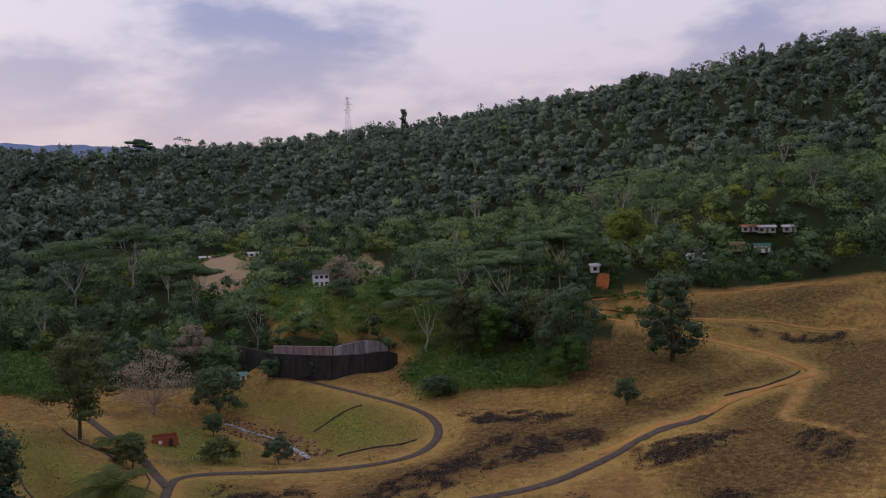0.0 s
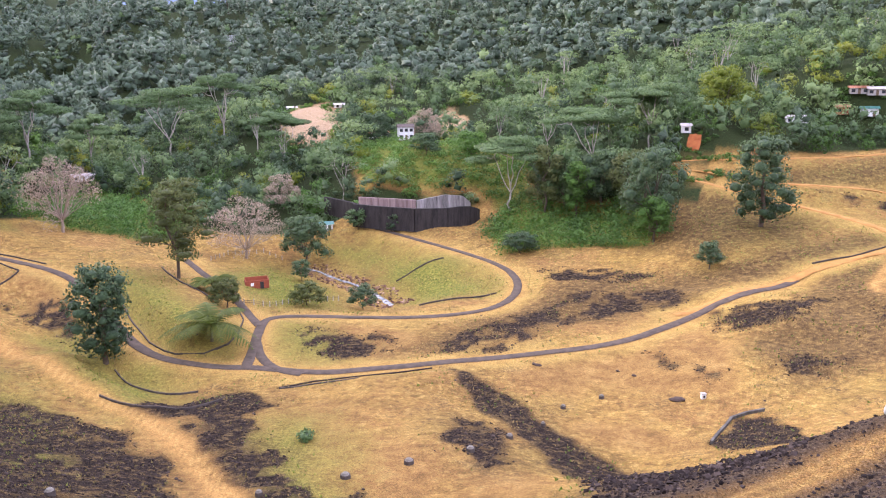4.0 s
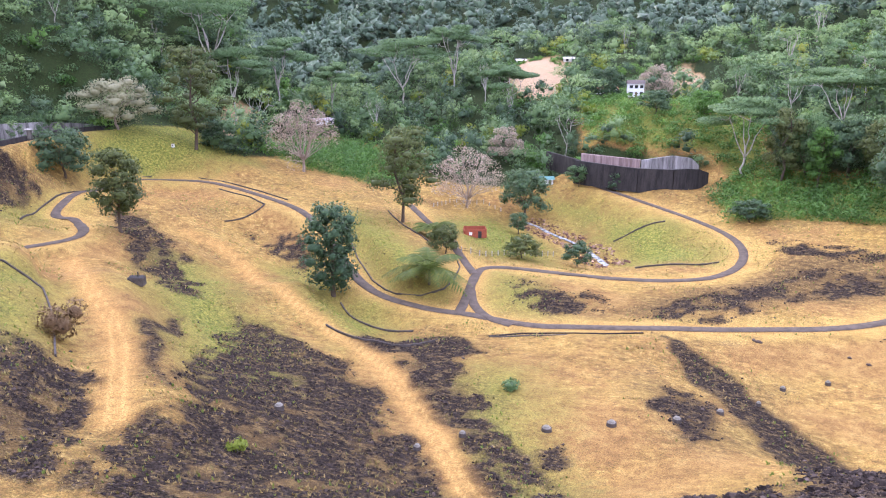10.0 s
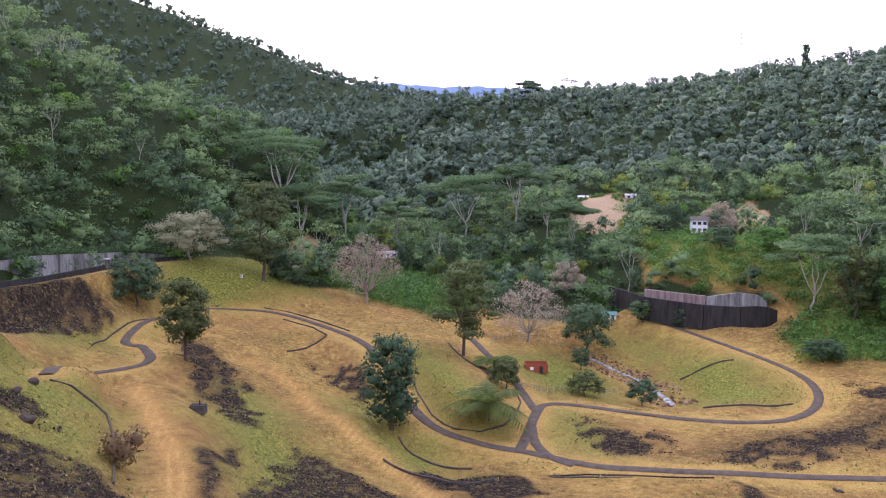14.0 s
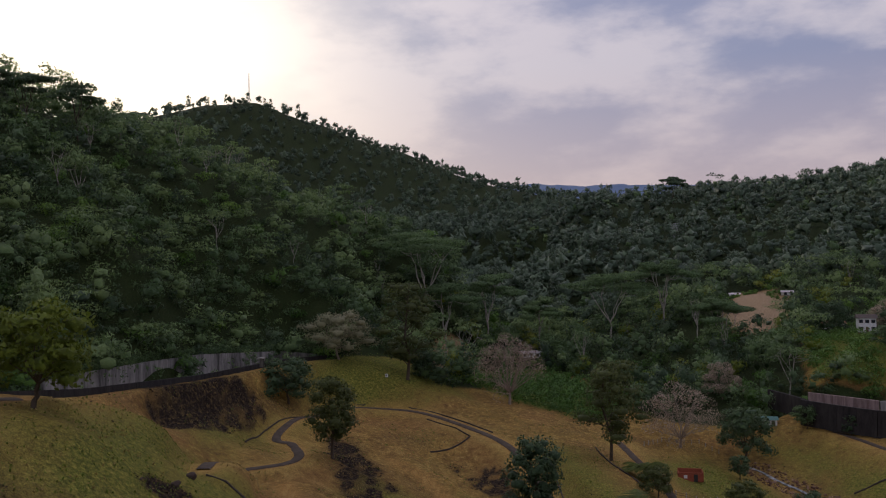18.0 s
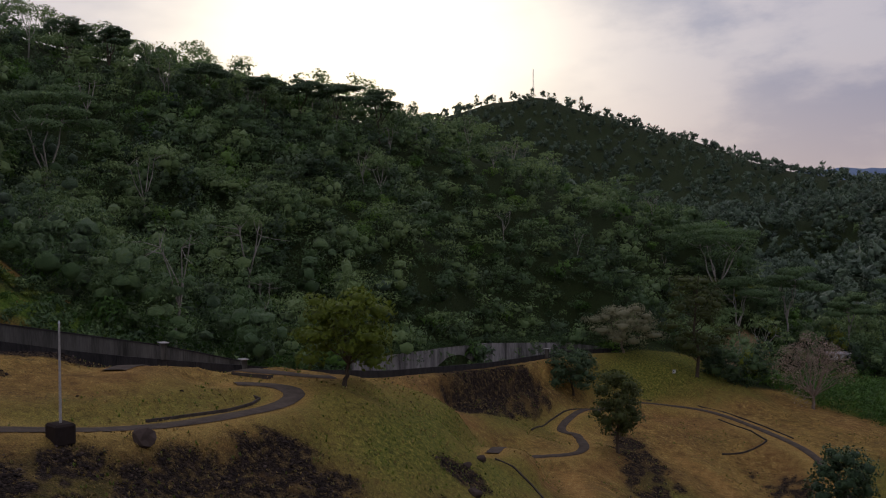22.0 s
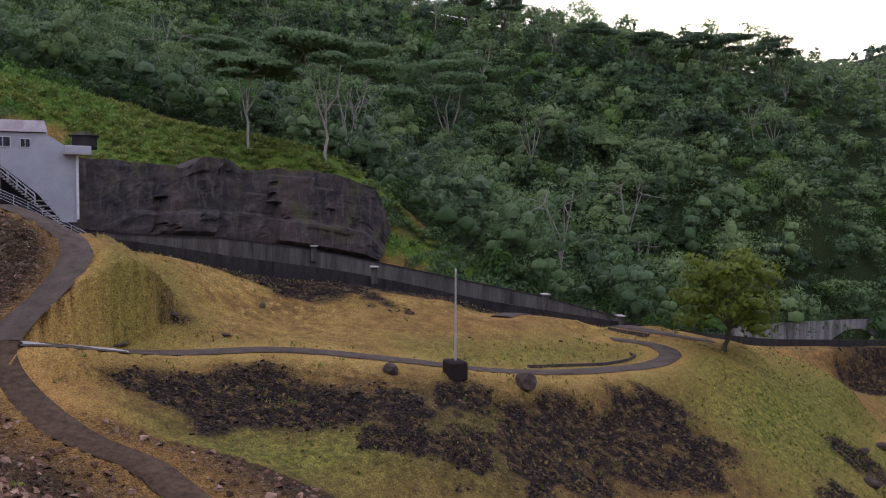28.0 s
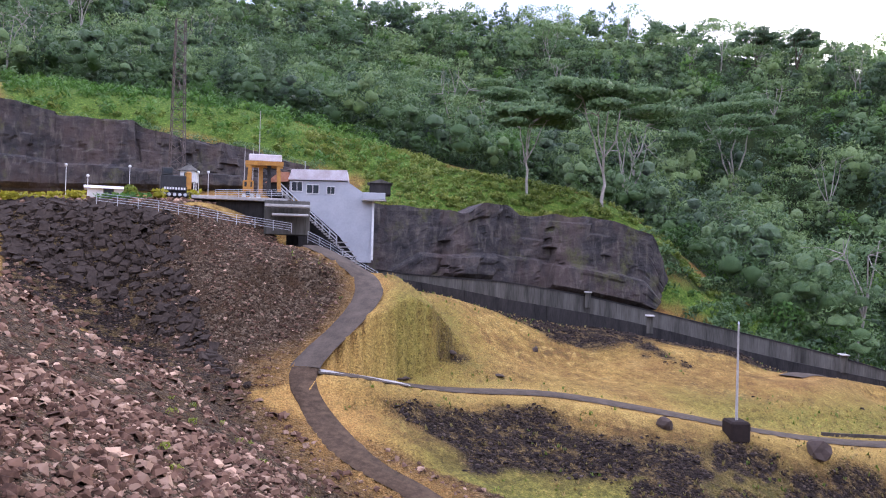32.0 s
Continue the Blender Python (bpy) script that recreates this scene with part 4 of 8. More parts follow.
ROADS = {
    "main_road": [(61.7, 193), (48.1, 179.3), (39, 176.8), (27.3, 165.2), (20.2, 158.7), (4.1, 152.1), (-11.5, 147.1), (-27, 143.1), (-37, 139.7), (-50.3, 142), (-58.4, 142), (-67.6, 143.4), (-75.8, 148.3), (-82.3, 154.8), (-91.5, 165.9), (-102.8, 180.5), (-113.6, 190.2), (-125.2, 194.2), (-135.5, 198.1), (-148.7, 200.5), (-159, 199.5), (-165.5, 193.5), (-167.5, 184), (-166.5, 174), (-164.1, 165), (-158.6, 151.7), (-154.6, 143.4), (-151.1, 141.7), (-149.1, 144.8), (-132.1, 130.4), (-128.1, 123.5), (-128.1, 116.1), (-129.8, 109.5), (-104.7, 82.3)],
    "loop_road": [(-52.1, 141.4), (-54, 152.3), (-56, 162), (-58.3, 174.6), (-47, 177.8), (-33.7, 174.6), (-18.9, 177.6), (-9.1, 182.3), (-4, 190.9), (-2, 199.7), (-3, 211.3), (-7.3, 221.9), (-18.5, 232.1), (-30.1, 241.7), (-43.1, 252.4), (-51.1, 258.1)],
    "junction_arm": [(-54.6, 155.1), (-51.3, 147.2), (-46, 140.8), (-40.6, 139.1)],
    "garden_road": [(-56.8, 164.1), (-66, 179.4), (-75.9, 191.6), (-91.4, 215), (-98.1, 223.2)],
    "hill_road": [(31.7, 174.9), (44.9, 179.8), (62, 195), (76.6, 198.8), (88.6, 205.1), (93.4, 208.1), (92.7, 214.7), (89.4, 224.7), (75.7, 238.9), (62.6, 251.3), (47.2, 260.2)],
    "middle_track": [(46.5, 266.7), (64.5, 258.9), (79.7, 251.9), (104.2, 249.8), (119, 240.7)],
    "high_track": [(47.3, 271.1), (66.8, 268.5), (84.7, 268), (114.9, 276), (133.4, 272.5)],
    "side_track": [(89.8, 204.7), (80.6, 188.7), (72.3, 178.1), (75.7, 169.3), (77.8, 156.2)],
    "terrace_road": [(-68.4, -22.7), (-71.2, -19.3), (-76.9, -14.5), (-81.5, -7), (-82.2, 1.4), (-82.6, 7), (-83.9, 15.2), (-87.6, 22.5), (-90.6, 32.6), (-96, 41.1), (-100.7, 46.4), (-104.8, 48.1), (-108, 46.2), (-108.7, 41.3)],
    "wall_road": [(-109.5, 25.7), (-149.1, 48.3), (-118.5, 46.5), (-113.5, 52.4), (-112.8, 58.3)],
    "dam_road": [(-43.5, -2.8), (-50, -7.2), (-54.3, -10.1), (-55.9, -14.8), (-61.6, -19.6), (-65, -22.3), (-67.5, -23.5), (-70.4, -23.1), (-74, -21.9), (-77.8, -21.1), (-81.9, -21.3), (-84.9, -22.6), (-86.6, -25.5), (-88.6, -30)],
    "first_track": [(-53.5, 53.6), (-63.6, 65), (-74.8, 77.3), (-84.5, 85.4), (-95.4, 93.1), (-118.9, 112.9)],
    "berm_track": [(4, 44), (10.7, 50.1), (18.2, 62), (25.5, 69), (36, 74), (52, 80)],
    "second_track": [(-20.7, 61.9), (-27, 73.3), (-34.9, 84.9), (-44.5, 98.1), (-53.1, 107.1), (-72.7, 122.6), (-89.6, 134.8), (-113, 155.1), (-128.9, 158.2)],
}


# ---- roads: the line in plan and its level ----
def road_line(name):
    """Points every metre along a road, with its level smoothed."""
    p = np.array(ROADS[name])
    for _ in range(3):      # round the corners
        q = np.empty((2 * len(p) - 2, 2))
        q[0::2], q[1::2] = p[:-1] * 0.75 + p[1:] * 0.25, p[:-1] * 0.25 + p[1:] * 0.75
        p = np.vstack([p[:1], q, p[-1:]])
    s = np.append(0, np.cumsum(np.hypot(*np.diff(p, axis=0).T)))
    at = np.linspace(0, s[-1], max(4, int(s[-1])))
    x, y = np.interp(at, s, p[:, 0]), np.interp(at, s, p[:, 1])
    z = base_level(x, y)
    k = np.hanning(17)
    z = np.convolve(np.pad(z, 8, "edge"), k / k.sum(), "valid")
    return np.stack([x, y, z], 1)


WIDE = {"main_road": 2.3, "loop_road": 2.1, "junction_arm": 2.1, "garden_road": 2.0, "hill_road": 2.8, "middle_track": 2.6, "high_track": 2.6, "side_track": 2.2, "terrace_road": 3.0, "wall_road": 3.2,
        "berm_track": 2.4, "dam_road": 2.9, "first_track": 3.0, "second_track": 3.0}
LINES = {k: road_line(k) for k in ROADS}
WALL_FOOT = np.array([(-126.5, 57.5, 35.0), (-149, 88.8, 29.3), (-172.2, 135.4, 24.5), (-183.4, 177.6, 23.4), (-190, 201.5, 21.6)])      # grass in front of the spillway wall
run = np.append(0, np.cumsum(np.hypot(*np.diff(WALL_FOOT[:, :2], axis=0).T)))
WALL_FOOT = np.stack([np.interp(np.arange(0, run[-1], 1.0), run, WALL_FOOT[:, k]) for k in range(3)], 1)
BED = np.vstack([np.c_[WALL_FOOT, np.full(len(WALL_FOOT), 1.2), np.full(len(WALL_FOOT), 4.0)]] + [np.c_[LINES[k], np.full(len(LINES[k]), WIDE[k] / 2), np.full(len(LINES[k]), 11.0 if k == "dam_road" else 6.5)] for k in ROADS])


def inside(x, y, poly, soft):
    """1 inside a plan outline, falling to 0 over soft metres round its edge."""
    p = np.asarray(poly)
    q = np.roll(p, -1, 0)
    hit = np.zeros(len(x), bool)
    best = np.full(len(x), 1e9)
    for (ax, ay), (bx, by) in zip(p, q):
        hit ^= ((ay > y) != (by > y)) & (x < (bx - ax) * (y - ay) / (by - ay + 1e-12) + ax)
        t = np.clip(((x - ax) * (bx - ax) + (y - ay) * (by - ay)) / ((bx - ax) ** 2 + (by - ay) ** 2 + 1e-9), 0, 1)
        best = np.minimum(best, np.hypot(x - ax - t * (bx - ax), y - ay - t * (by - ay)))
    return np.clip(0.5 + np.where(hit, best, -best) / soft, 0, 1)


# the sunken bed between the two walls of the spillway
CHUTE = [(-121.7, 14.0), (-124.8, 26.1), (-126.3, 40.2), (-129.0, 60.6), (-152.3, 91.2), (-176.0, 137.8), (-187.4, 179.5), (-201.6, 190.6), (-196.4, 153.9), (-186.8, 129.9), (-174.1, 107.3), (-164.7, 89.7), (-139.5, 53.8), (-139.7, 40.6), (-137.8, 14.3)]
# the deep cut between the dam road and the gate house
GATE_CUT = [(-92.6, -34.9), (-88.9, -30.5), (-87.7, -27.8), (-87.6, -24.5), (-88.3, -22.0), (-90.4, -21.7), (-94.4, -22.1), (-112.5, -18.7), (-130.4, -20.7), (-132.5, -30.5), (-126.6, -49.6)]


def level(x, y):
    """The ground: the smooth level, flattened under the roads, with a little relief."""
    x, y = np.atleast_1d(np.asarray(x, float)), np.atleast_1d(np.asarray(y, float))
    z = base_level(x, y)
    r = np.hypot(x, y)
    calm = np.clip((68 - np.degrees(np.arctan2(-x, y))) / 10, 0.25, 1)      # mown slopes by the dam
    z = z + (fbm(x / 9, y / 9, 3) - 0.5) * np.clip(r / 160, 0.3, 1.6) * calm + (fbm(x / 70, y / 70, 9) - 0.5) * np.clip((r - 260) / 40, 0, 14)
    z = z - 6.0 * inside(x, y, CHUTE, 3.0)
    cut = 13.0 * inside(x, y, GATE_CUT, 1.2)
    near = np.where(r < 330)[0]
    for i in range(0, len(near), 8000):
        j = near[i:i + 8000]
        d = np.hypot(x[j, None] - BED[None, :, 0], y[j, None] - BED[None, :, 1])
        k = d.argmin(1)
        gap = d[np.arange(len(j)), k] - BED[k, 3] - 1.0
        cut[j] *= np.clip(gap + 0.7, 0, 1)
        w = np.clip(1 - gap / BED[k, 4], 0, 1)
        w = w * w * (3 - 2 * w)
        z[j] = z[j] * (1 - w) + (BED[k, 2] - 0.14) * w
    z = z - cut
    return z


# ---- ground ----
RUBBLE = {
    "pole_black": [(-66.7, -16.6), (-72.6, -11.7), (-75.8, -4.9), (-75.2, 2.7), (-74.8, 9.9), (-68.6, 9.1), (-67.2, 2.4), (-65.3, -6.4), (-61.6, -9.6), (-64.4, -11.2)],
    "pit": [(26.6, 111.8), (31.9, 122.3), (36.7, 123), (38.3, 112.8), (33.4, 97.5), (27.3, 108.3)],
    "pole_low": [(-60, -13.5), (-57.1, -9.6), (-54.7, -8.5), (-55.8, -11.5)],
    "hollow_plain": [(-50.5, 166), (-41.9, 164.9), (-28, 162.3), (-24.1, 153.2), (-35.3, 148), (-43.8, 149.8)],
    "strip": [(-82.1, 91.4), (-84.7, 99.5), (-69.1, 79.6), (-56.3, 63), (-57.2, 62.2)],
    "toe_fringe": [(-61.2, 114.3), (-57.3, 127.1), (-49.4, 129.3), (-39.3, 121.1), (-46, 115.2), (-53.2, 109.4)],
    "west_slope": [(-85.7, 116), (-70.5, 109.6), (-55.3, 102.9), (-47.2, 95.5), (-36.6, 81.1), (-30.9, 76.6), (-21.8, 63.6), (-17, 54), (-30, 44), (-41, 37), (-45.5, 42), (-51.2, 53.6), (-51.6, 60.1), (-56.7, 65.6), (-70.8, 89.4), (-79.4, 102.7)],
    "track_side": [(-52.5, 112.5), (-47.7, 124.8), (-41.3, 118.2), (-39.8, 110.1), (-30.7, 98.3), (-27.5, 90.4), (-21.4, 81.3), (-13.1, 63.7), (-21.8, 63.6), (-28.9, 79.4), (-35.8, 87.2), (-43.8, 98.5)],
    "toe_edge": [(-17.9, 144.3), (-11.4, 140.7), (-1.3, 130.2), (6.2, 114.5), (13.3, 101.4), (8, 84), (6, 96), (1.5, 108), (-2.5, 117), (-7, 127), (-11.5, 136)],
    "toe_patch": [(-21.5, 85), (-18.1, 88.2), (-16.7, 81.7), (-20, 79.6)],
    "hollow_bank": [(-125, 176), (-112.9, 182.2), (-101.9, 171.5), (-91.7, 151.1), (-108.6, 164.4)],
    "track_left": [(-71.3, 63.7), (-67, 65.9), (-54.6, 52.5), (-43.6, 40.3), (-45.6, 38.9)],
    "plateau_side": [(-11.2, 116.9), (-3.6, 113.9), (0, 97.8), (-5.9, 93.3), (-10.5, 103.5)],
    "berm_edge": [(-5.8, 73.3), (3, 77.5), (13.9, 103.1), (23.8, 98.6), (33.2, 96), (25.2, 72), (12.8, 72), (5.1, 67.1)],
    "plain_a": [(-4.9, 175.2), (10.2, 192), (27.9, 193.8), (38.5, 199.7), (35.8, 183.1), (17.3, 173.1), (1.1, 163.2), (-5.8, 152.5), (-20.1, 149), (-15.2, 161.7)],
    "plain_b": [(0.1, 216.1), (22.5, 213.8), (36.6, 207.9), (21.3, 198.9), (6.7, 199.9)],
    "east_a": [(36.9, 177), (49.4, 173.9), (65, 174.5), (52.7, 158.7), (37.3, 158.1)],
    "east_b": [(42.8, 143.6), (50.5, 145.9), (56.9, 139.5), (50.7, 135.4), (43.1, 138)],
    "east_c": [(66.4, 166.1), (80.5, 162.8), (73, 146.4), (64.5, 153.3)],
    "east_d": [(22.5, 154), (33.9, 139.5), (31.8, 134.5), (22.6, 147.2)],
    "east_e": [(79.9, 247.2), (117.6, 239.6), (110.5, 224.8), (91.7, 238.9)],
    "curve_bank": [(-154, 104), (-166, 118), (-171, 131), (-174, 142), (-170, 153), (-164, 152), (-159, 141), (-153, 127), (-147, 110)],
    "tree_bank": [(-150, 157), (-141, 158), (-124, 147), (-106, 131), (-90, 115), (-93, 110), (-108, 120), (-122, 131)],
    "low_west": [(-82, 56), (-78, 64), (-70, 64), (-61, 58), (-53, 47), (-47, 38), (-56, 34), (-70, 42)],
    "pole_bank": [(-66.7, -16.6), (-72.6, -11.7), (-75.8, -4.9), (-75.2, 2.7), (-78.9, 16.6), (-83.2, 26.6), (-88.1, 40.1), (-82.5, 44.8), (-73.6, 40.7), (-62.2, 15.4), (-60.7, 3), (-66.2, 3.3), (-65.3, -6.4), (-61.4, -9.9), (-64.4, -11.2)],
    "field_patch": [(-84.2, -15.2), (-86.5, -12.6), (-88.8, -12.9), (-87.6, -15.6)],
    "field_spot": [(-77.2, -17.9), (-78.4, -16.2), (-80.4, -16.6), (-79.2, -18.3)],
    "field_edge": [(-108, -6), (-112, -1), (-112, 8), (-109, 14), (-106, 12), (-108.5, 2), (-105, -4)],
    "west_mound": [(-96, 66), (-92, 72), (-86, 70), (-84, 64), (-90, 61)],
    "wall_foot": [(-106, -11.2), (-135, -6.8), (-139.7, 8.8), (-144.5, 35.4), (-113.6, 32.8), (-114.9, 26.5), (-113.9, 11.8), (-113, 7.1), (-104.1, 3.7), (-105.4, -4.7)],
    "groin": [(-72.1, -55.8), (-72, -40.9), (-66.6, -29.8), (-63.4, -26.2), (-60.9, -25.3), (-58.8, -30.9), (-65.9, -42.7), (-48.1, -37.1)],
    "crest": [(-81.9, -63.6), (-94.1, -57.6), (-116.8, -54.9), (-96, -38.4), (-128.2, -45.5), (-81.7, -43.5), (-78.1, -60.7)],
    "abutment": [(-82.8, -44.1), (-90.4, -39.6), (-128.3, -45.5), (-85.8, -22.4), (-80.7, -20.3), (-75.1, -20.1), (-71.9, -21.2), (-68.8, -23.1), (-64.8, -24.1), (-63.3, -26.4), (-64.9, -32.4), (-72.8, -42)],
    "abutment_blocks": [(-79.8, -62), (-82.3, -43.8), (-73.5, -36.5), (-66.6, -29.8), (-63.4, -26.4), (-65.1, -29.6), (-71.1, -40.3), (-70.9, -54.9)],
}
GREEN = {
    "east_hill": [(50.4, 268.3), (86.2, 272.6), (135.6, 277.2), (81.9, 165.9), (69.4, 179.9), (64.2, 202.3), (44.2, 205.2), (42.4, 243.4)],
    "fork_slope": [(-73.4, -21.4), (-81.9, -19.5), (-96, -15.6), (-84.6, -14.8), (-73.3, -19.9)],
    "terrace": [(-196, 205), (-186, 190), (-176, 172), (-168, 186), (-160, 204), (-152, 222), (-168, 236), (-186, 224)],
    "bank": [(-115.8, 135), (-107.8, 140), (-75.5, 109.4), (-53.9, 85.4), (-57, 75.4), (-70.6, 83.7), (-90.6, 102.4)],
    "mound": [(-92, 178.7), (-75.6, 163.4), (-62.2, 154), (-60.1, 149), (-70.5, 149.6), (-85.4, 165.7)],
    "stream_slope": [(-65.4, 251.1), (-48.4, 245.7), (-22, 225.3), (-8.6, 210.1), (-9, 197), (-24.6, 194), (-45.3, 231.6)],
    "hollow": [(-98.3, 161.8), (-80.6, 143.7), (-62.1, 134.4), (-58.5, 113.5), (-74.3, 126), (-100.4, 155.2)],
    "grass_slope": [(-91.1, 45), (-96.1, 60.7), (-95.9, 73.9), (-88.6, 72.6), (-80.5, 58.4), (-82.1, 48.3), (-86.3, 43.4)],
    "pole_foot": [(-58.3, -12), (-65.2, -5.5), (-66.4, 6.9), (-73.1, 15.9), (-68.3, 14.4), (-60.9, 4.2), (-55.1, -4.7), (-53.8, -8.7)],
    "right_slope": [(-88.1, 40.1), (-98.1, 49.2), (-116.8, 73.5), (-132.5, 102), (-85.3, 65.9), (-75.7, 46.7), (-82.8, 45.6)],
    "pole_island": [(-91.1, 12.1), (-98.7, 30.1), (-103, 41.7), (-95.8, 35), (-90.4, 17.7)],
    "garden": [(-83.7, 210.9), (-74.7, 234.5), (-51.5, 211.7), (-48.2, 187.3), (-60.3, 181.4)],
    "hill_grass": [(-221, -172.5), (-222.2, -137.2), (-221.5, -93), (-228, -66.6), (-162.6, -35.5), (-147.6, -49.4), (-145.1, -64.1), (-142.3, -76.1), (-137.9, -92.8), (-131.9, -102.7)],
    "mound_top": [(-109.6, 198.9), (-99.2, 199.4), (-72.5, 165.8), (-60.8, 160.2), (-59.8, 151.2), (-69, 149.3), (-82.1, 159.3)],
    "plain": [(-53.2, 168.1), (-35.7, 157.6), (-37.8, 148.1), (-46.2, 148.4)],
    "toe": [(-36.7, 112.9), (-30.9, 111.7), (-15.1, 64.3), (-19.2, 64), (-27.7, 85.1)],
    "low_curve": [(-110.7, 79.8), (-101.4, 80.5), (-98.5, 88.8), (-78.9, 69.8), (-73, 51.5)],
    "curve": [(-153.3, 118.8), (-159.1, 152.2), (-150.1, 128.6), (-139.4, 109.9)],
}
THICKETS = {
    "hill_shrubs": [(-221, -172.5), (-222.2, -137.2), (-221.5, -93), (-228, -66.6), (-162.6, -35.5), (-147.6, -49.4), (-145.1, -64.1), (-142.3, -76.1), (-137.9, -92.8), (-131.9, -102.7)],
    "cliff_lip": [(-152.7, -43), (-151.7, -24.1), (-151.8, -12.5), (-220.7, 13.9), (-158.1, 18.6), (-158.8, 27.5), (-150.7, 21.9), (-151.2, 11.6), (-150.9, 5.4), (-146.6, -14), (-143.6, -22.8), (-145, -40.9)],
    "basin_slope": [(-76.1, 358.2), (-55.6, 327.9), (-33.8, 319.1), (-17.7, 380.6), (4.5, 269.5), (-11, 272.2), (-18.4, 280.9), (-36.5, 285.3), (-58.8, 284)],
    "road_thicket": [(-14.1, 250.3), (-6.7, 271.1), (12, 270.7), (29.5, 261.2), (38, 246.8), (34.7, 225.6), (19.8, 233.1), (6.9, 232.2), (-5.9, 230.2)],
    "cliff_grass": [(-161.2, -54.7), (-183.7, -40.5), (-162.4, -15.4), (-153.7, 9.7), (-152.3, 11.1), (-150.4, 1.4), (-147, -14), (-144.8, -23), (-154.5, -43.5), (-147.9, -50.3)],
    "high_grass": [(-144.1, -112.7), (-142.9, -91.6), (-152, -67.2), (-161.1, -54.1), (-155.9, -43), (-146.7, -51.3), (-142.3, -76.1), (-137, -92.2), (-130.9, -102.2)],
    "cliff_shrubs": [(-144.5, 5.2), (-154.4, 13.9), (-158.8, 27.5), (-160.7, 51.1), (-143.1, 35.1), (-139.8, 16.5), (-139.7, 5)],
    "wall_shrubs": [(-156, 36.1), (-197.5, 60.2), (-192.5, 88.7), (-183.4, 107.6), (-172.7, 79.6), (-159.6, 54.7)],
    "valley_bright": [(-210.5, 283.1), (-200.9, 308.2), (-194.8, 299.5), (-170, 232.3)],
    "valley_shrubs": [(-200.6, 294.3), (-173.1, 314.7), (-137.6, 297), (-116, 286), (-109.7, 236.8), (-132.4, 236.6), (-155.4, 241.6)],
    "sun_slope": [(-144.3, 4.7), (-147, 16.8), (-168.8, 38), (-161.2, 46), (-175.8, 79.1), (-170.9, 79.7), (-145.7, 39.5), (-142.6, 12.2), (-142.6, 4.6)],
}


def near_road(x, y, extra):
    out = np.zeros(len(x), bool)
    for i in range(0, len(x), 8000):
        d = np.hypot(x[i:i + 8000, None] - BED[None, :, 0], y[i:i + 8000, None] - BED[None, :, 1]) - BED[None, :, 3]
        out[i:i + 8000] = d.min(1) < extra
    return out


def dam_face(x, y):
    """1 on the rockfill face of the dam and its berm."""
    n = x * DAM_DOWN[0] + y * DAM_DOWN[1]
    a = x * DAM_ALONG[0] + y * DAM_ALONG[1]
    return np.clip((54 + (a > 0) * np.clip(a * 0.35, 0, 14) - n) / 4, 0, 1) * np.clip((a + 72 - np.clip(n, 0, 60) * 0.75) / 4, 0, 1) * (a < 400)


CLEARINGS = [(-49.0, 328.4, 3.0, 6.9, 8), (-67.8, 370.4, 4.5, 10.3, 10), (116.9, 314.9, 3.0, 6.9, -20), (122.4, 312.9, 3.0, 6.9, -21), (130.6, 311.6, 2.3, 5.4, -23), (111.5, 313.5, 2.1, 4.7, -20), (119.8, 310.6, 2.8, 6.4, -21), (93.6, 306.3, 3.8, 8.7, -17), (51.5, 282.2, 1.5, 3.4, -10), (-185.0, 325.8, 4.5, 10.2, 30), (-404.5, 705.1, 3.3, 7.7, 30), (-124.0, 429.5, 2.5, 5.7, 16), (-95.9, 417.8, 2.7, 6.1, 13), (50.9, 266.5, 7.0, 16.0, -11), (68.2, 263.7, 7.0, 16.0, -14), (-195.6, 281.0, 9.0, 16.0, 35)]
AROUND = [(-182.0, 197.0, 12.0, 12.0, 0), (-163.0, 208.0, 8.0, 12.0, 0), (-136.0, 226.0, 12.0, 14.0, 0), (-84.0, 262.0, 9.0, 22.0, 18), (-40.0, 318.0, 9.0, 18.0, 8)]      # open round the trees that stand alone
FIELDS = [(-106.0, 400.9, 13.0, 30.0, 15), (-205.9, 295.8, 9.0, 16.0, 35), (-39.8, 405.4, 9.0, 12.0, 0)]


def woods(x, y):
    """1 where the woodland stands: the hills on both sides and the valley beyond the garden."""
    r, az = np.hypot(x, y), np.degrees(np.arctan2(-x, y))
    edge = np.interp(az, [-180, -36, -27, -22, -18, -12.2, -11.5, -6, -4.5, 0.5, 1.5, 8, 13, 16, 20, 26, 32, 36, 38, 44, 52, 59, 65, 72, 80, 84, 86, 104, 108, 128, 132, 180], [420, 300, 304, 299, 284, 277, 246, 250, 256, 262, 270, 272, 272, 268, 270, 292, 280, 268, 288, 268, 228, 182, 148, 150, 156, 160, 178, 178, 195, 200, 200, 600])
    w = np.clip((r - edge) / 8, 0, 1)
    for cx, cy, rx, ry, turn in FIELDS:
        w = w * np.clip((oval(x, y, cx, cy, rx, ry, turn) - 1) * 4, 0, 1)
    return w


def oval(x, y, cx, cy, rx, ry, turn):
    c, s = math.cos(radians(turn)), math.sin(radians(turn))
    return np.hypot(((x - cx) * c + (y - cy) * s) / rx, ((y - cy) * c - (x - cx) * s) / ry)


def treeless(x, y):
    """True in the gaps among the trees round the houses."""
    out = np.zeros(len(x), bool)
    for spot in CLEARINGS + AROUND:
        cx, cy, rx, ry, turn = spot
        out |= oval(x * 1.0, y * 1.0, cx * 0.985, cy * 0.985, rx + 2.0, ry + 4.0, turn) < 1
    return out


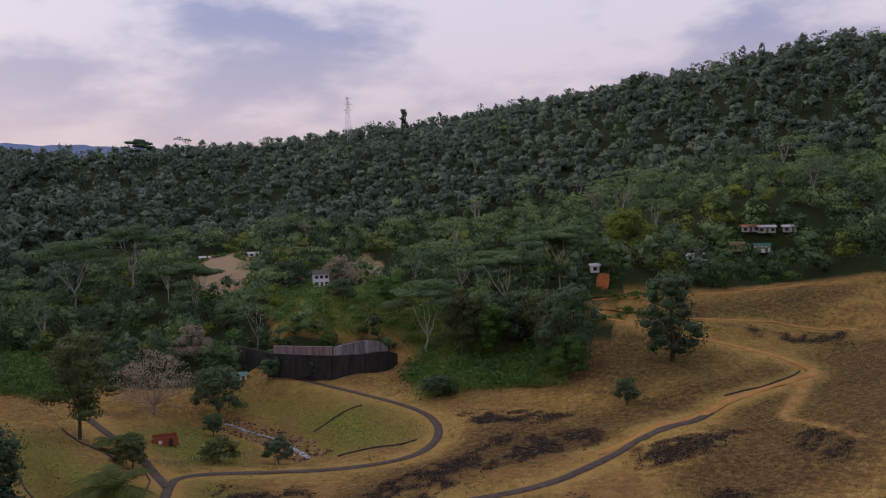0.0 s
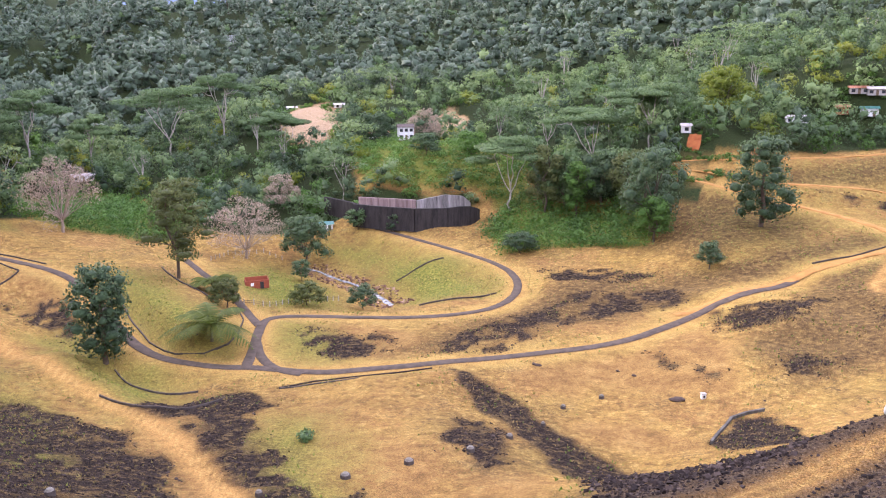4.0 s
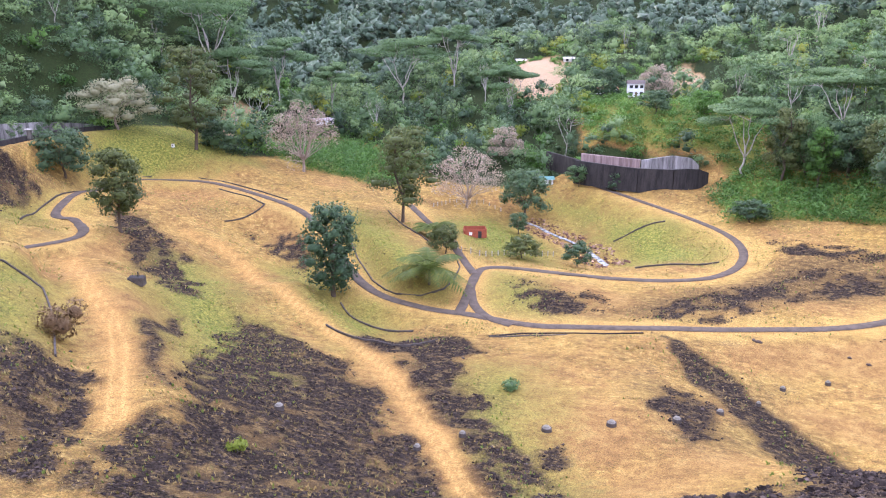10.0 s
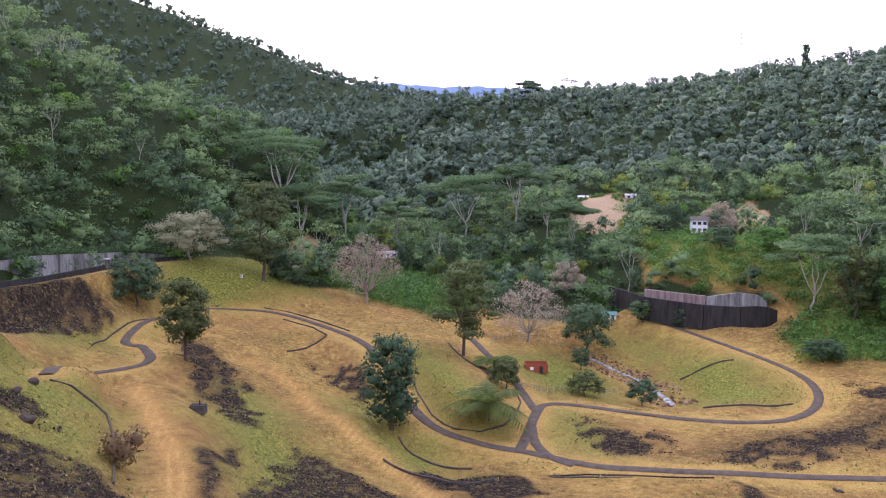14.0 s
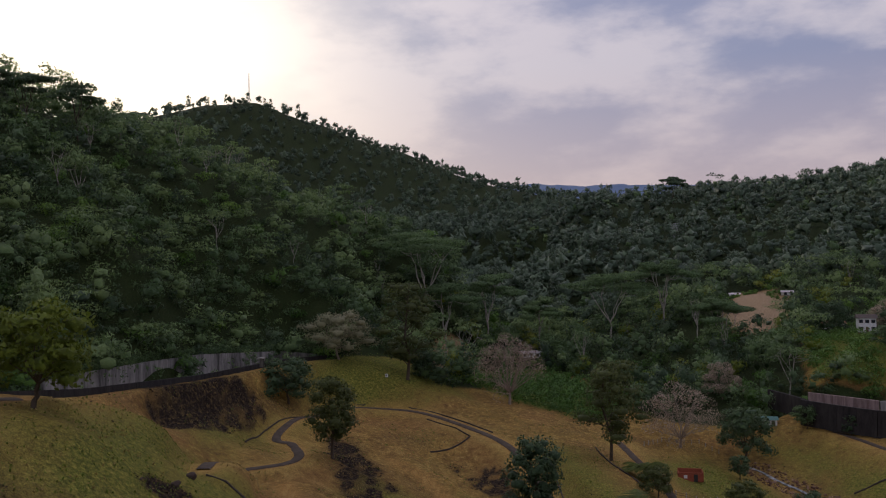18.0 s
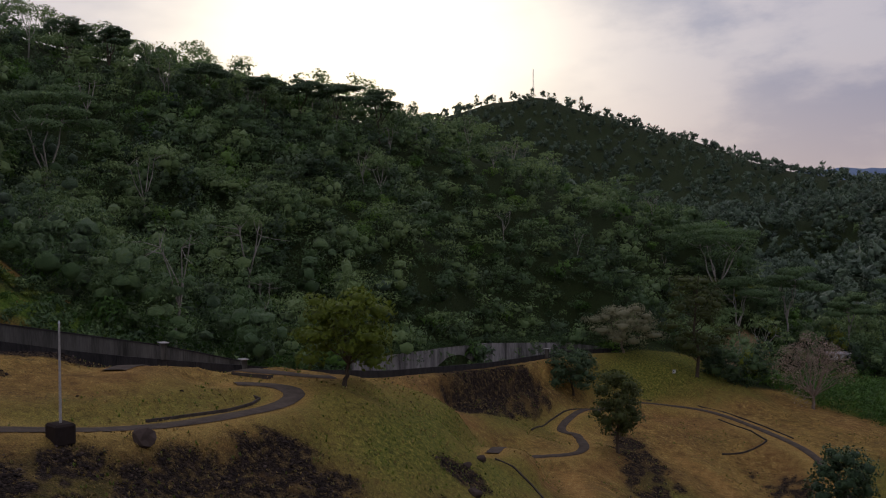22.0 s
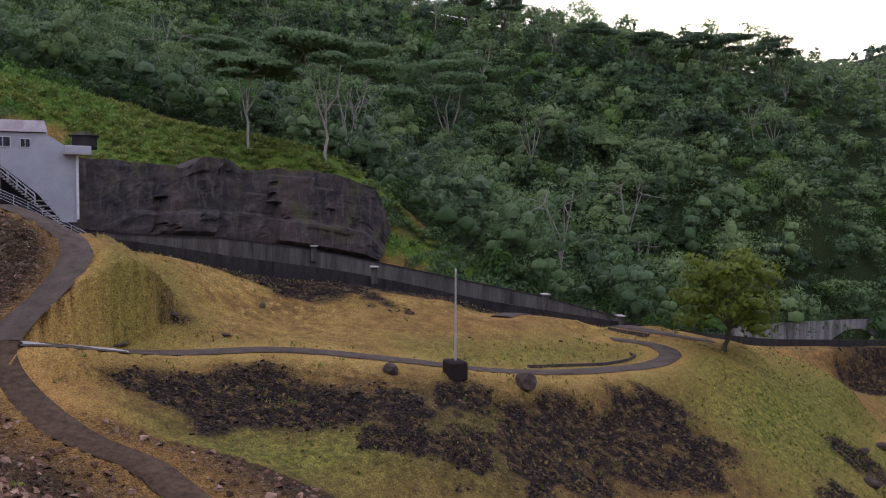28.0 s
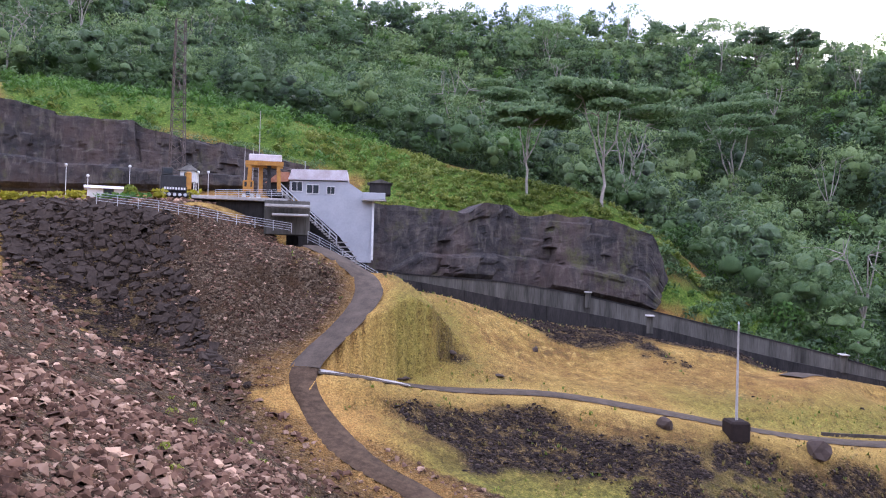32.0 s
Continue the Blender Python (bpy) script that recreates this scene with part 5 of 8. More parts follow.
SOLID = ("abutment", "abutment_blocks", "groin", "crest")


def zone_values(x, y):
    rub, gre = dam_face(x, y), np.zeros(len(x))
    patchy = np.clip((fbm(x / 2.6, y / 2.6, 8) - 0.30) * 5, 0.5, 1)
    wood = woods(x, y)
    for key in SOLID:
        rub = np.maximum(rub, inside(x, y, RUBBLE[key], 1.5))
    lush = np.zeros(len(x))
    x, y = x + (fbm(x / 7, y / 7, 21) - 0.5) * 7, y + (fbm(x / 7, y / 7, 31) - 0.5) * 7      # ragged outlines
    for key, p in RUBBLE.items():
        if key not in SOLID:
            rub = np.maximum(rub, inside(x, y, p, 5.0) * (1.0 if key in ("strip", "toe_edge", "toe_fringe", "pole_black", "pit", "wall_foot") else patchy) * (0.76 if key[:5] in ("plain", "east_", "hollo") else 1.0))
    for key, p in GREEN.items():
        gre = np.maximum(gre, inside(x, y, p, 18.0) * (0.2 if key == "east_hill" else 1.0))
    for key, p in THICKETS.items():
        if key in ("cliff_grass", "high_grass", "valley_bright", "cliff_lip", "hill_shrubs", "basin_slope", "road_thicket", "valley_shrubs", "sun_slope"):
            lush = np.maximum(lush, inside(x, y, p, 6.0) * (0.55 if key in ("basin_slope", "road_thicket", "valley_shrubs") else 1.0))
            wood = wood * (1 - inside(x, y, p, 6.0))
        else:
            wood = np.maximum(wood, inside(x, y, p, 6.0))
    return rub, gre, wood, np.maximum(lush, inside(x, y, GREEN["hill_grass"], 8.0))


SOFT = ("berm_track", "middle_track", "high_track", "side_track", "first_track", "second_track")


def worn(x, y):
    """How trodden the ground is: dirt tracks with paler ruts, and the verges of the roads."""
    out = np.zeros(len(x))
    near = np.where(np.hypot(x, y) < 330)[0]
    for keys, half, dirt in ((SOFT, 2.1, True), ([k for k in LINES if k not in SOFT], 2.6, False), (("dam_road",), 4.6, False)):
        bed = np.vstack([LINES[k][:33 if half > 4.5 else None, :2] for k in keys])
        for i in range(0, len(near), 8000):
            j = near[i:i + 8000]
            d = np.hypot(x[j, None] - bed[None, :, 0], y[j, None] - bed[None, :, 1]).min(1)
            w = np.clip(1.35 - d / half, 0, 1) * 0.8
            if dirt:
                w = np.minimum(w, 0.72) + 0.32 * np.exp(-((d - 0.8) / 0.32) ** 2)
            out[j] = np.maximum(out[j], np.clip(w, 0, 1))
    return out


CLAY = {
    "clearing": [(-150, 188), (-128, 192), (-112, 170), (-98, 150), (-80, 130), (-58, 112), (-44, 92), (-26, 62), (-20, 62), (-28, 82), (-46, 108), (-58, 130), (-80, 146), (-98, 168), (-112, 186), (-128, 200), (-150, 205)],
    "toe": [(-44, 128), (-18, 140), (-9, 122), (0, 96), (2, 80), (-14, 68), (-22, 84), (-36, 112)],
    "plain": [(-6, 142), (22, 156), (46, 172), (40, 150), (32, 124), (24, 106), (10, 112), (2, 128)],
    "bend": [(-134, 165), (-112, 150), (-92, 118), (-72, 82), (-52, 56), (-60, 52), (-84, 78), (-112, 104), (-132, 130)],
    "loop": [(-44, 172), (-20, 170), (0, 178), (24, 190), (44, 196), (34, 176), (10, 160), (-20, 150), (-40, 148)],
    "terrace": [(-80, -10), (-92, -14), (-104, 4), (-112, 30), (-104, 34), (-92, 12)],
}
BURNT = {
    "east": [(36, 205), (62, 212), (88, 215), (112, 238), (125, 225), (100, 170), (66, 138), (46, 136), (40, 150), (58, 172), (62, 190), (44, 192)],
    "bracken": [(34, 244), (50, 252), (66, 246), (82, 232), (70, 214), (44, 212), (34, 226)],
    "upper": [(60, 256), (82, 264), (118, 272), (135, 262), (112, 252), (80, 254)],
    "plain": [(-8, 178), (8, 200), (42, 206), (52, 196), (36, 182), (14, 170), (-12, 154), (-30, 150), (-22, 160)],
    "pole": [(-68, -14), (-78, 4), (-84, 30), (-88, 44), (-74, 44), (-60, 18), (-54, -6), (-58, -14)],
}


def soil_values(x, y):
    """Bare clay, the straw-coloured verges of the roads and scorched slopes."""
    clay, burnt, straw = np.zeros(len(x)), np.zeros(len(x)), np.zeros(len(x))
    wx, wy = x + (fbm(x / 8, y / 8, 41) - 0.5) * 9, y + (fbm(x / 8, y / 8, 51) - 0.5) * 9
    for p in CLAY.values():
        clay = np.maximum(clay, inside(wx, wy, p, 7.0))
    clay = clay * np.clip((fbm(x / 16, y / 16, 61) - 0.36) * 6, 0.25, 1)
    for p in list(BURNT.values()) + [RUBBLE[k] for k in ("curve_bank", "west_slope", "track_side", "low_west", "pole_bank", "strip", "tree_bank", "toe_fringe", "plateau_side", "toe_edge")]:
        burnt = np.maximum(burnt, inside(wx, wy, p, 9.0))
    clay = clay * (1 - 0.85 * burnt)
    near = np.where(np.hypot(x, y) < 330)[0]
    bed = np.vstack([LINES[k][:, :2] for k in ("main_road", "loop_road", "junction_arm", "garden_road", "hill_road", "terrace_road")])
    for i in range(0, len(near), 8000):
        j = near[i:i + 8000]
        d = np.hypot(x[j, None] - bed[None, :, 0], y[j, None] - bed[None, :, 1]).min(1)
        straw[j] = np.clip(1.4 - d / 5.0, 0, 1)
    pale = np.zeros(len(x))
    for cx, cy, rx, ry, turn in FIELDS:
        pale = np.maximum(pale, np.clip((1.25 - oval(x, y, cx, cy, rx, ry, turn)) * 5, 0, 1))
    return np.stack([clay, straw, burnt * (1 - straw), pale], 1)


def make_ground():
    az = np.radians(np.concatenate([np.arange(-36, 132, 0.32), np.arange(132, 324, 3.0)]))
    r = np.concatenate([[0.02, 3], np.geomspace(6, 420, 268), np.geomspace(440, 4800, 54)])
    gx, gy = np.outer(r, -np.sin(az)).ravel(), np.outer(r, np.cos(az)).ravel()
    z = level(gx, gy)
    n, m = len(az), len(r)
    i = np.arange(m - 1)[:, None] * n
    j = np.arange(n)[None, :]
    a, b = i + j, i + (j + 1) % n
    quads = np.stack([a, a + n, b + n, b], -1).reshape(-1, 4)
    me = bpy.data.meshes.new("ground")
    me.vertices.add(len(z))
    me.vertices.foreach_set("co", np.stack([gx, gy, z], 1).astype(np.float32).ravel())
    me.loops.add(quads.size)
    me.loops.foreach_set("vertex_index", quads[:, ::-1].astype(np.int32).ravel())
    me.polygons.add(len(quads))
    me.polygons.foreach_set("loop_start", np.arange(0, quads.size, 4, dtype=np.int32))
    me.polygons.foreach_set("use_smooth", np.full(len(quads), True))
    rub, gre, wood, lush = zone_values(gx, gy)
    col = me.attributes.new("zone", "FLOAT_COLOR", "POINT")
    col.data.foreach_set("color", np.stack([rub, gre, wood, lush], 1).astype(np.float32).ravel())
    so = me.attributes.new("soils", "FLOAT_COLOR", "POINT")
    so.data.foreach_set("color", soil_values(gx, gy).astype(np.float32).ravel())
    gr = me.attributes.new("gravel", "FLOAT", "POINT")
    gr.data.foreach_set("value", np.maximum.reduce([inside(gx, gy, RUBBLE["abutment"], 2.0), 0.8 * inside(gx, gy, RUBBLE["crest"], 2.0), 0.75 * dam_face(gx, gy)]).astype(np.float32))
    tr = me.attributes.new("worn", "FLOAT", "POINT")
    tr.data.foreach_set("value", worn(gx, gy).astype(np.float32))
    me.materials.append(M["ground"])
    me.update()
    me.validate()
    return tagged(new("ground", me), "dry yellow grassland with dark rubble banks and green slopes", "ground", kind="structure")


ground = make_ground()


def ribbon(name, line, wide, lift, mat, label, category, wobble=0.12, camber=0.04):
    """A road surface along a line, with ragged edges and a slight camber."""
    p = line
    d = np.gradient(p[:, :2], axis=0)
    d /= np.linalg.norm(d, axis=1, keepdims=True) + 1e-9
    side = np.stack([d[:, 1], -d[:, 0]], 1)
    s = np.arange(len(p))
    across = np.array([-0.5, -0.42, 0.0, 0.42, 0.5])
    vs = []
    for k, a in enumerate(across):
        w = wide * a + (np.sign(a) * wobble * (fbm(s / 4.0, np.full(len(s), a * 7.0), 5) - 0.5) * 2 if abs(a) == 0.5 else 0)
        xy = p[:, :2] + side * np.reshape(w, (-1, 1))
        z = p[:, 2] + lift + camber * (1 - abs(a) * 2) - (0.12 if abs(a) == 0.5 else 0)
        vs.append(np.c_[xy, z])
    v = np.stack(vs, 1).reshape(-1, 3)
    f = []
    for i in range(len(p) - 1):
        for k in range(4):
            q = i * 5 + k
            f += [[q, q + 1, q + 6], [q, q + 6, q + 5]]
    soup = Soup()
    soup.add(v, np.array(f))
    ob = new(name, soup.mesh(name, [mat], True))
    return tagged(ob, label, category, kind="structure")


for key, label in (("main_road", "narrow grey asphalt road winding through dry grass"), ("loop_road", "narrow asphalt road looping round the stream bank"),
                   ("junction_arm", "short asphalt arm round the grass triangle at the junction"), ("garden_road", "narrow asphalt lane beside the fenced garden"), ("terrace_road", "narrow asphalt road with a hairpin on the upper terrace"),
                   ("wall_road", "grey asphalt road beside the spillway wall")):
    ribbon("road", LINES[key], WIDE[key], 0.05, M["asphalt"], label, "road", 0.22)
fork = int(np.argmin(np.hypot(*(LINES["dam_road"][:, :2] - LINES["terrace_road"][0, :2]).T)))
ribbon("road", LINES["dam_road"][fork:], 2.9, 0.05, M["asphalt"], "worn asphalt road climbing along the foot of the dam", "road", 0.22)
ribbon("gravel_road", LINES["dam_road"][:fork + 1], 2.6, 0.04, M["gravel"], "dark gravel road with orange earth verges at the foot of the dam", "road", 0.5)
for key in ("middle_track", "high_track"):
    ribbon("dirt_road", LINES[key], 2.3, 0.06, M["dirt"], "pale orange dirt track crossing the grassy hillside", "track", 0.7)
joint = np.vstack([LINES["dam_road"][fork], LINES["terrace_road"][9]])
joint = np.stack([np.linspace(joint[0, k], joint[1, k], 12) for k in range(3)], 1)[1:]
ribbon("concrete_apron", joint, 3.0, 0.09, M["pale_concrete"], "pale concrete apron at the fork of the roads", "road", 0.4, 0.02)
ribbon("dirt_road", LINES["hill_road"], 2.6, 0.04, M["dirt"], "pale orange dirt road climbing to the houses", "road", 0.6)


# ---- woodland ----
def spots(rng, count, az, r, gap):
    """Places for plants, spread evenly over a sector of the land."""
    a = np.radians(rng.uniform(az[0], az[1], count))
    d = np.sqrt(rng.uniform(r[0] ** 2, r[1] ** 2, count))
    x, y = -d * np.sin(a), d * np.cos(a)
    cell, keep = {}, []
    for i in range(count):
        g = gap(d[i])
        k = (int(x[i] // g), int(y[i] // g))
        if k not in cell:
            cell[k] = 1
            keep.append(i)
    return x[keep], y[keep]


def plant_into(soup, rng, proto, x, y, z, scale, tint, leaf, wood):
    lv, lf, lw, wv, wf = proto
    a = rng.uniform(0, 6.283)
    c, s = math.cos(a), math.sin(a)
    turn = np.array([[c, s, 0], [-s, c, 0], [0, 0, 1]]) * scale
    turn[:, 2] *= rng.uniform(0.85, 1.15)
    o = np.array([x, y, z])
    # tone rises with height: lit tops and shaded undersides put into the leaf colour
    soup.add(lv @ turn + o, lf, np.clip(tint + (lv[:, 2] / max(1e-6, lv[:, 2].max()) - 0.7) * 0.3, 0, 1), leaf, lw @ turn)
    if len(wv):
        soup.add(wv @ turn + o, wf, 0.5, wood)


def woodland(name, label, x, y, mix, detail, seed, mats=("leaf", "leaf_dark", "leaf_lush", "bark", "pale_bark", "leaf_bright"), sink=0.3, light=0.5):
    """One stretch of woods, all its plants in one mesh. mix: kind, share, height, leaf slot, wood slot."""
    rng = np.random.default_rng(seed)
    z = level(x, y)
    cards_n, size, far = detail
    protos = [[plant_parts(rng, kind, high, int(cards_n * {"shrub": 0.9, "umbrella": 1.8}.get(kind, 1)), size * (0.85 if kind == "umbrella" else 1), far, 0.6, kind not in ("umbrella", "shrub"), wood >= 0) for _ in range(5)] for kind, share, high, leaf, wood in mix]
    share = np.array([m[1] for m in mix], float)
    pick = rng.choice(len(mix), len(x), p=share / share.sum())
    patch = fbm(x / 45, y / 45, seed)
    soup = Soup()
    for i in range(len(x)):
        k = pick[i]
        tint = light + (patch[i] - 0.5) * 0.9 + rng.normal(0, 0.2) + (0.12 if mix[k][0] == "umbrella" else 0)
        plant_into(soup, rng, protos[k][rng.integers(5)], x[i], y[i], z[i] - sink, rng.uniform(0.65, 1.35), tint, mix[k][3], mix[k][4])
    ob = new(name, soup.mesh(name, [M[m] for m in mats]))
    return tagged(ob, label, "trees", kind="stuff")


def sector(seed, count, az, r, gap, low=0.5):
    x, y = spots(np.random.default_rng(seed), count, az, r, gap)
    ok = (woods(x, y) > low) & ((woods(x * 0.972, y * 0.972) > low) | (y < 0) | (np.abs(np.degrees(np.arctan2(-x, y)) - 52) > 16)) & ~treeless(x, y)
    for key in ("basin_slope", "road_thicket", "valley_bright", "valley_shrubs", "cliff_grass", "high_grass"):
        ok &= inside(x, y, THICKETS[key], 1.0) < 0.5
    return x[ok], y[ok]


hill = [("umbrella", 0.10, 19, 0, -1), ("umbrella", 0.04, 21, 0, 4), ("canopy", 0.46, 15, 0, -1), ("canopy", 0.16, 14, 1, -1), ("canopy", 0.04, 12, 2, -1), ("column", 0.07, 18, 1, -1), ("shrub", 0.13, 6, 2, -1)]
x, y = sector(11, 22000, (26, 134), (140, 450), lambda d: 6.3 + d * 0.003)
by_dam = (np.hypot(x, y) < 265) & (np.degrees(np.arctan2(-x, y)) > 58)
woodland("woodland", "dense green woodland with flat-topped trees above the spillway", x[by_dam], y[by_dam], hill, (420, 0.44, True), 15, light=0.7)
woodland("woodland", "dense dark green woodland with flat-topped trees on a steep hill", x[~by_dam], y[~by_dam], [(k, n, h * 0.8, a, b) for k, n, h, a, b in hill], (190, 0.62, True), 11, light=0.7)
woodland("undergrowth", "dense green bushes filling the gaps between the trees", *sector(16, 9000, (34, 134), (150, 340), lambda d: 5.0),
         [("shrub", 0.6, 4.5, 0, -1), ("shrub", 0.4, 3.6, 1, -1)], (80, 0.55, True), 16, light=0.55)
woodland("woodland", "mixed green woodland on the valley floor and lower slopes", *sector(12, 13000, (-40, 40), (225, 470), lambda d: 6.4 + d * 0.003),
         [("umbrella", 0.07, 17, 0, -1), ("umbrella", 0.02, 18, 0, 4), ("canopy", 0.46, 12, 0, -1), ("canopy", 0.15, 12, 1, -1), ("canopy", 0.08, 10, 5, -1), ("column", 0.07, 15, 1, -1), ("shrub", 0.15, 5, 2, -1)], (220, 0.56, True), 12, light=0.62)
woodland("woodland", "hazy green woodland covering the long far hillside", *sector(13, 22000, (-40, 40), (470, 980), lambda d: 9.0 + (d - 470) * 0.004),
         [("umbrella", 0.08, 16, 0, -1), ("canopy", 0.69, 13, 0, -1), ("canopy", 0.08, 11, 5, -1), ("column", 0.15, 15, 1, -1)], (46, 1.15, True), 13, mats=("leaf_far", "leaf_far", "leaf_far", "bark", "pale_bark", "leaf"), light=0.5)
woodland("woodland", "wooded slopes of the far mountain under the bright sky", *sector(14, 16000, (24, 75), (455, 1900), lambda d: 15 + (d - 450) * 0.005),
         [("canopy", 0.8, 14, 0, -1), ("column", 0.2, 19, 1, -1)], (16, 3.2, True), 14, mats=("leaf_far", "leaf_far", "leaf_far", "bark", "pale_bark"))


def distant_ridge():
    """Hills far beyond the valley, with the pale blue of haze put into their colour."""
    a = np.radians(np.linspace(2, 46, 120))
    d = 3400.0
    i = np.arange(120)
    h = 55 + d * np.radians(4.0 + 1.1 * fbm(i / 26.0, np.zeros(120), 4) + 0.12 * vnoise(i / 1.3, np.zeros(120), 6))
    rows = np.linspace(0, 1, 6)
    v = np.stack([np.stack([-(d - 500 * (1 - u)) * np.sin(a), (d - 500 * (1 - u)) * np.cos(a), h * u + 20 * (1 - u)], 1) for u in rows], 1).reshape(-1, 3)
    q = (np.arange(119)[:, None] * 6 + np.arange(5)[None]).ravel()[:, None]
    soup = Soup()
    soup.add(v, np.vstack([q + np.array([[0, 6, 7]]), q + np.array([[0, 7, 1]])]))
    tagged(new("backdrop", soup.mesh("backdrop", [M["far_hills"]], True)), "hills beyond the valley in a pale haze blue", "hills", kind="structure")


distant_ridge()


# ---- kinds of things ----
def fitted(v, high, wide):
    """Scale for a plant so that it stands so high and spreads so wide."""
    w = max(np.percentile(v[:, 0], 99) - np.percentile(v[:, 0], 1), np.percentile(v[:, 1], 99) - np.percentile(v[:, 1], 1))
    return np.array([wide / w, wide / w, high / v[:, 2].max()])


def tree(name, label, kind, x, y, high, wide, leaf, wood="bark", seed=1, dense=1.0, tint=0.5, size=None, category="tree", core=True):
    """A tree with a trunk of limbs and a crown of leaf clumps."""
    rng = np.random.default_rng(seed)
    s = size or max(0.19, min(0.34, wide * 0.026))
    count = int(dense * (2.2 if kind == "umbrella" else 1) * min(5200, 1.9 * wide * high / (s * s)))
    blobs, limbs = crown_lumps(rng, kind)
    blobs = np.array(blobs)
    lv, lf, lw = cards(rng, blobs * high, count, s, 0.3)
    k = fitted(lv, high, wide)
    flat = np.array([k[0], k[0], k[2], k[0], k[2]]) * high
    lv, lf, lw = cards(rng, blobs * flat, count, s, 0.3)
    # lighter leaves towards the top, as light from above, painted into the tone
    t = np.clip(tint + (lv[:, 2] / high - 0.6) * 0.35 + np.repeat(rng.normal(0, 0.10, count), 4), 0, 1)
    if kind in ("oval", "stem", "round", "column"):
        whole = (lv - np.array([0, 0, 0.42 * high])) / np.array([wide, wide, high])
        lw = lw + 0.9 * whole / (np.linalg.norm(whole, axis=1, keepdims=True) + 1e-9)
    crown = Soup()
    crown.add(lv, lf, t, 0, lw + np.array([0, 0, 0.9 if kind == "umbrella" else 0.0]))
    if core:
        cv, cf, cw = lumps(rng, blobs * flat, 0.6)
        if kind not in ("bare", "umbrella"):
            # inner lumps coloured darker for the shade inside the crown
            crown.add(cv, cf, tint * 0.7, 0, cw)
    z = float(level(x, y)[0]) - 0.15
    ob = thing(name, (x, y, z), label, category)
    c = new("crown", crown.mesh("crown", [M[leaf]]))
    c.parent = ob
    if limbs:
        stem = Soup()
        for a, b, r0, r1 in limbs:
            q = high * (k[0] + k[2]) / 2
            v, f = limb(rng, np.asarray(a) * k * high, np.asarray(b) * k * high, r0 * min(q, high), max(0.02, r1 * min(q, high)), 0.07, 4, 7)
            stem.add(v, f)
        w = new("trunk", stem.mesh("trunk", [M[wood]], True))
        w.parent = ob
    return ob


def palm(x, y, high, seed=1):
    """A coconut palm: short ringed trunk and arching feathered fronds."""
    rng = np.random.default_rng(seed)
    z = float(level(x, y)[0]) - 0.1
    ob = thing("palm_tree", (x, y, z), "young coconut palm with arching green fronds on a grassy mound", "palm")
    trunk = Soup()
    v, f = tube([(0, 0, 0), (0.08, 0, high * 0.12), (0.05, 0.05, high * 0.26)], [0.3, 0.24, 0.2], 8)
    trunk.add(v, f)
    t = new("trunk", trunk.mesh("trunk", [M["bark"]], True))
    t.parent = ob
    for i in range(18):
        a, lift, ln = i * 2.4 + rng.uniform(-0.2, 0.2), rng.uniform(0.15, 1.25), high * rng.uniform(0.62, 0.85)
        soup = Soup()
        s = np.linspace(0, 1, 9)
        out = ln * s * math.cos(lift * 0.75)
        up = high * 0.26 + ln * (s * math.sin(lift) - s ** 2 * 0.62)
        rib = np.stack([out * math.cos(a), out * math.sin(a), up], 1)
        v, f = tube(rib, 0.035 * (1.1 - s), 3)
        soup.add(v, f, 0.7)
        side = np.array([-math.sin(a), math.cos(a), 0])
        for j in range(1, 9):
            for sg in (-1, 1):
                for q in (0.0, 0.5):
                    p = rib[j] * (1 - q) + rib[j - 1] * q
                    w = ln * 0.30 * math.sin(math.pi * min(0.95, 0.15 + 0.8 * (j - q) / 8))
                    fwd = (rib[j] - rib[j - 1]) / (np.linalg.norm(rib[j] - rib[j - 1]) + 1e-9)
                    tip = p + side * sg * w + fwd * w * 0.5 + np.array([0, 0, -w * 0.4])
                    soup.add(np.array([p - fwd * 0.26, p + fwd * 0.26, tip]), np.array([[0, 1, 2]]), 0.45 + rng.normal(0, 0.12))
        fr = new("frond", soup.mesh("frond", [M["frond"]]))
        fr.parent = ob
    return ob


def along(points, step):
    """Points evenly spaced along a line of two or three numbers each."""
    p = np.asarray(points, float)
    s = np.append(0, np.cumsum(np.hypot(*np.diff(p[:, :2], axis=0).T)))
    at = np.linspace(0, s[-1], max(2, int(round(s[-1] / step)) + 1))
    return np.stack([np.interp(at, s, p[:, i]) for i in range(p.shape[1])], 1)


def slab(a, b, top_a, top_b, low_a, low_b, thick):
    """A wall piece between two plan points with sloping top and foot."""
    a, b = np.asarray(a, float), np.asarray(b, float)
    d = (b - a) / (np.linalg.norm(b - a) + 1e-9)
    s = np.array([-d[1], d[0]]) * thick / 2
    bm = bmesh.new()
    v = [bm.verts.new((*p, z)) for p, z in ((a + s, low_a), (a - s, low_a), (b - s, low_b), (b + s, low_b), (a + s, top_a), (a - s, top_a), (b - s, top_b), (b + s, top_b))]
    for q in ((3, 2, 1, 0), (4, 5, 6, 7), (0, 1, 5, 4), (1, 2, 6, 5), (2, 3, 7, 6), (3, 0, 4, 7)):
        bm.faces.new([v[i] for i in q])
    bmesh.ops.recalc_face_normals(bm, faces=bm.faces)
    return bm


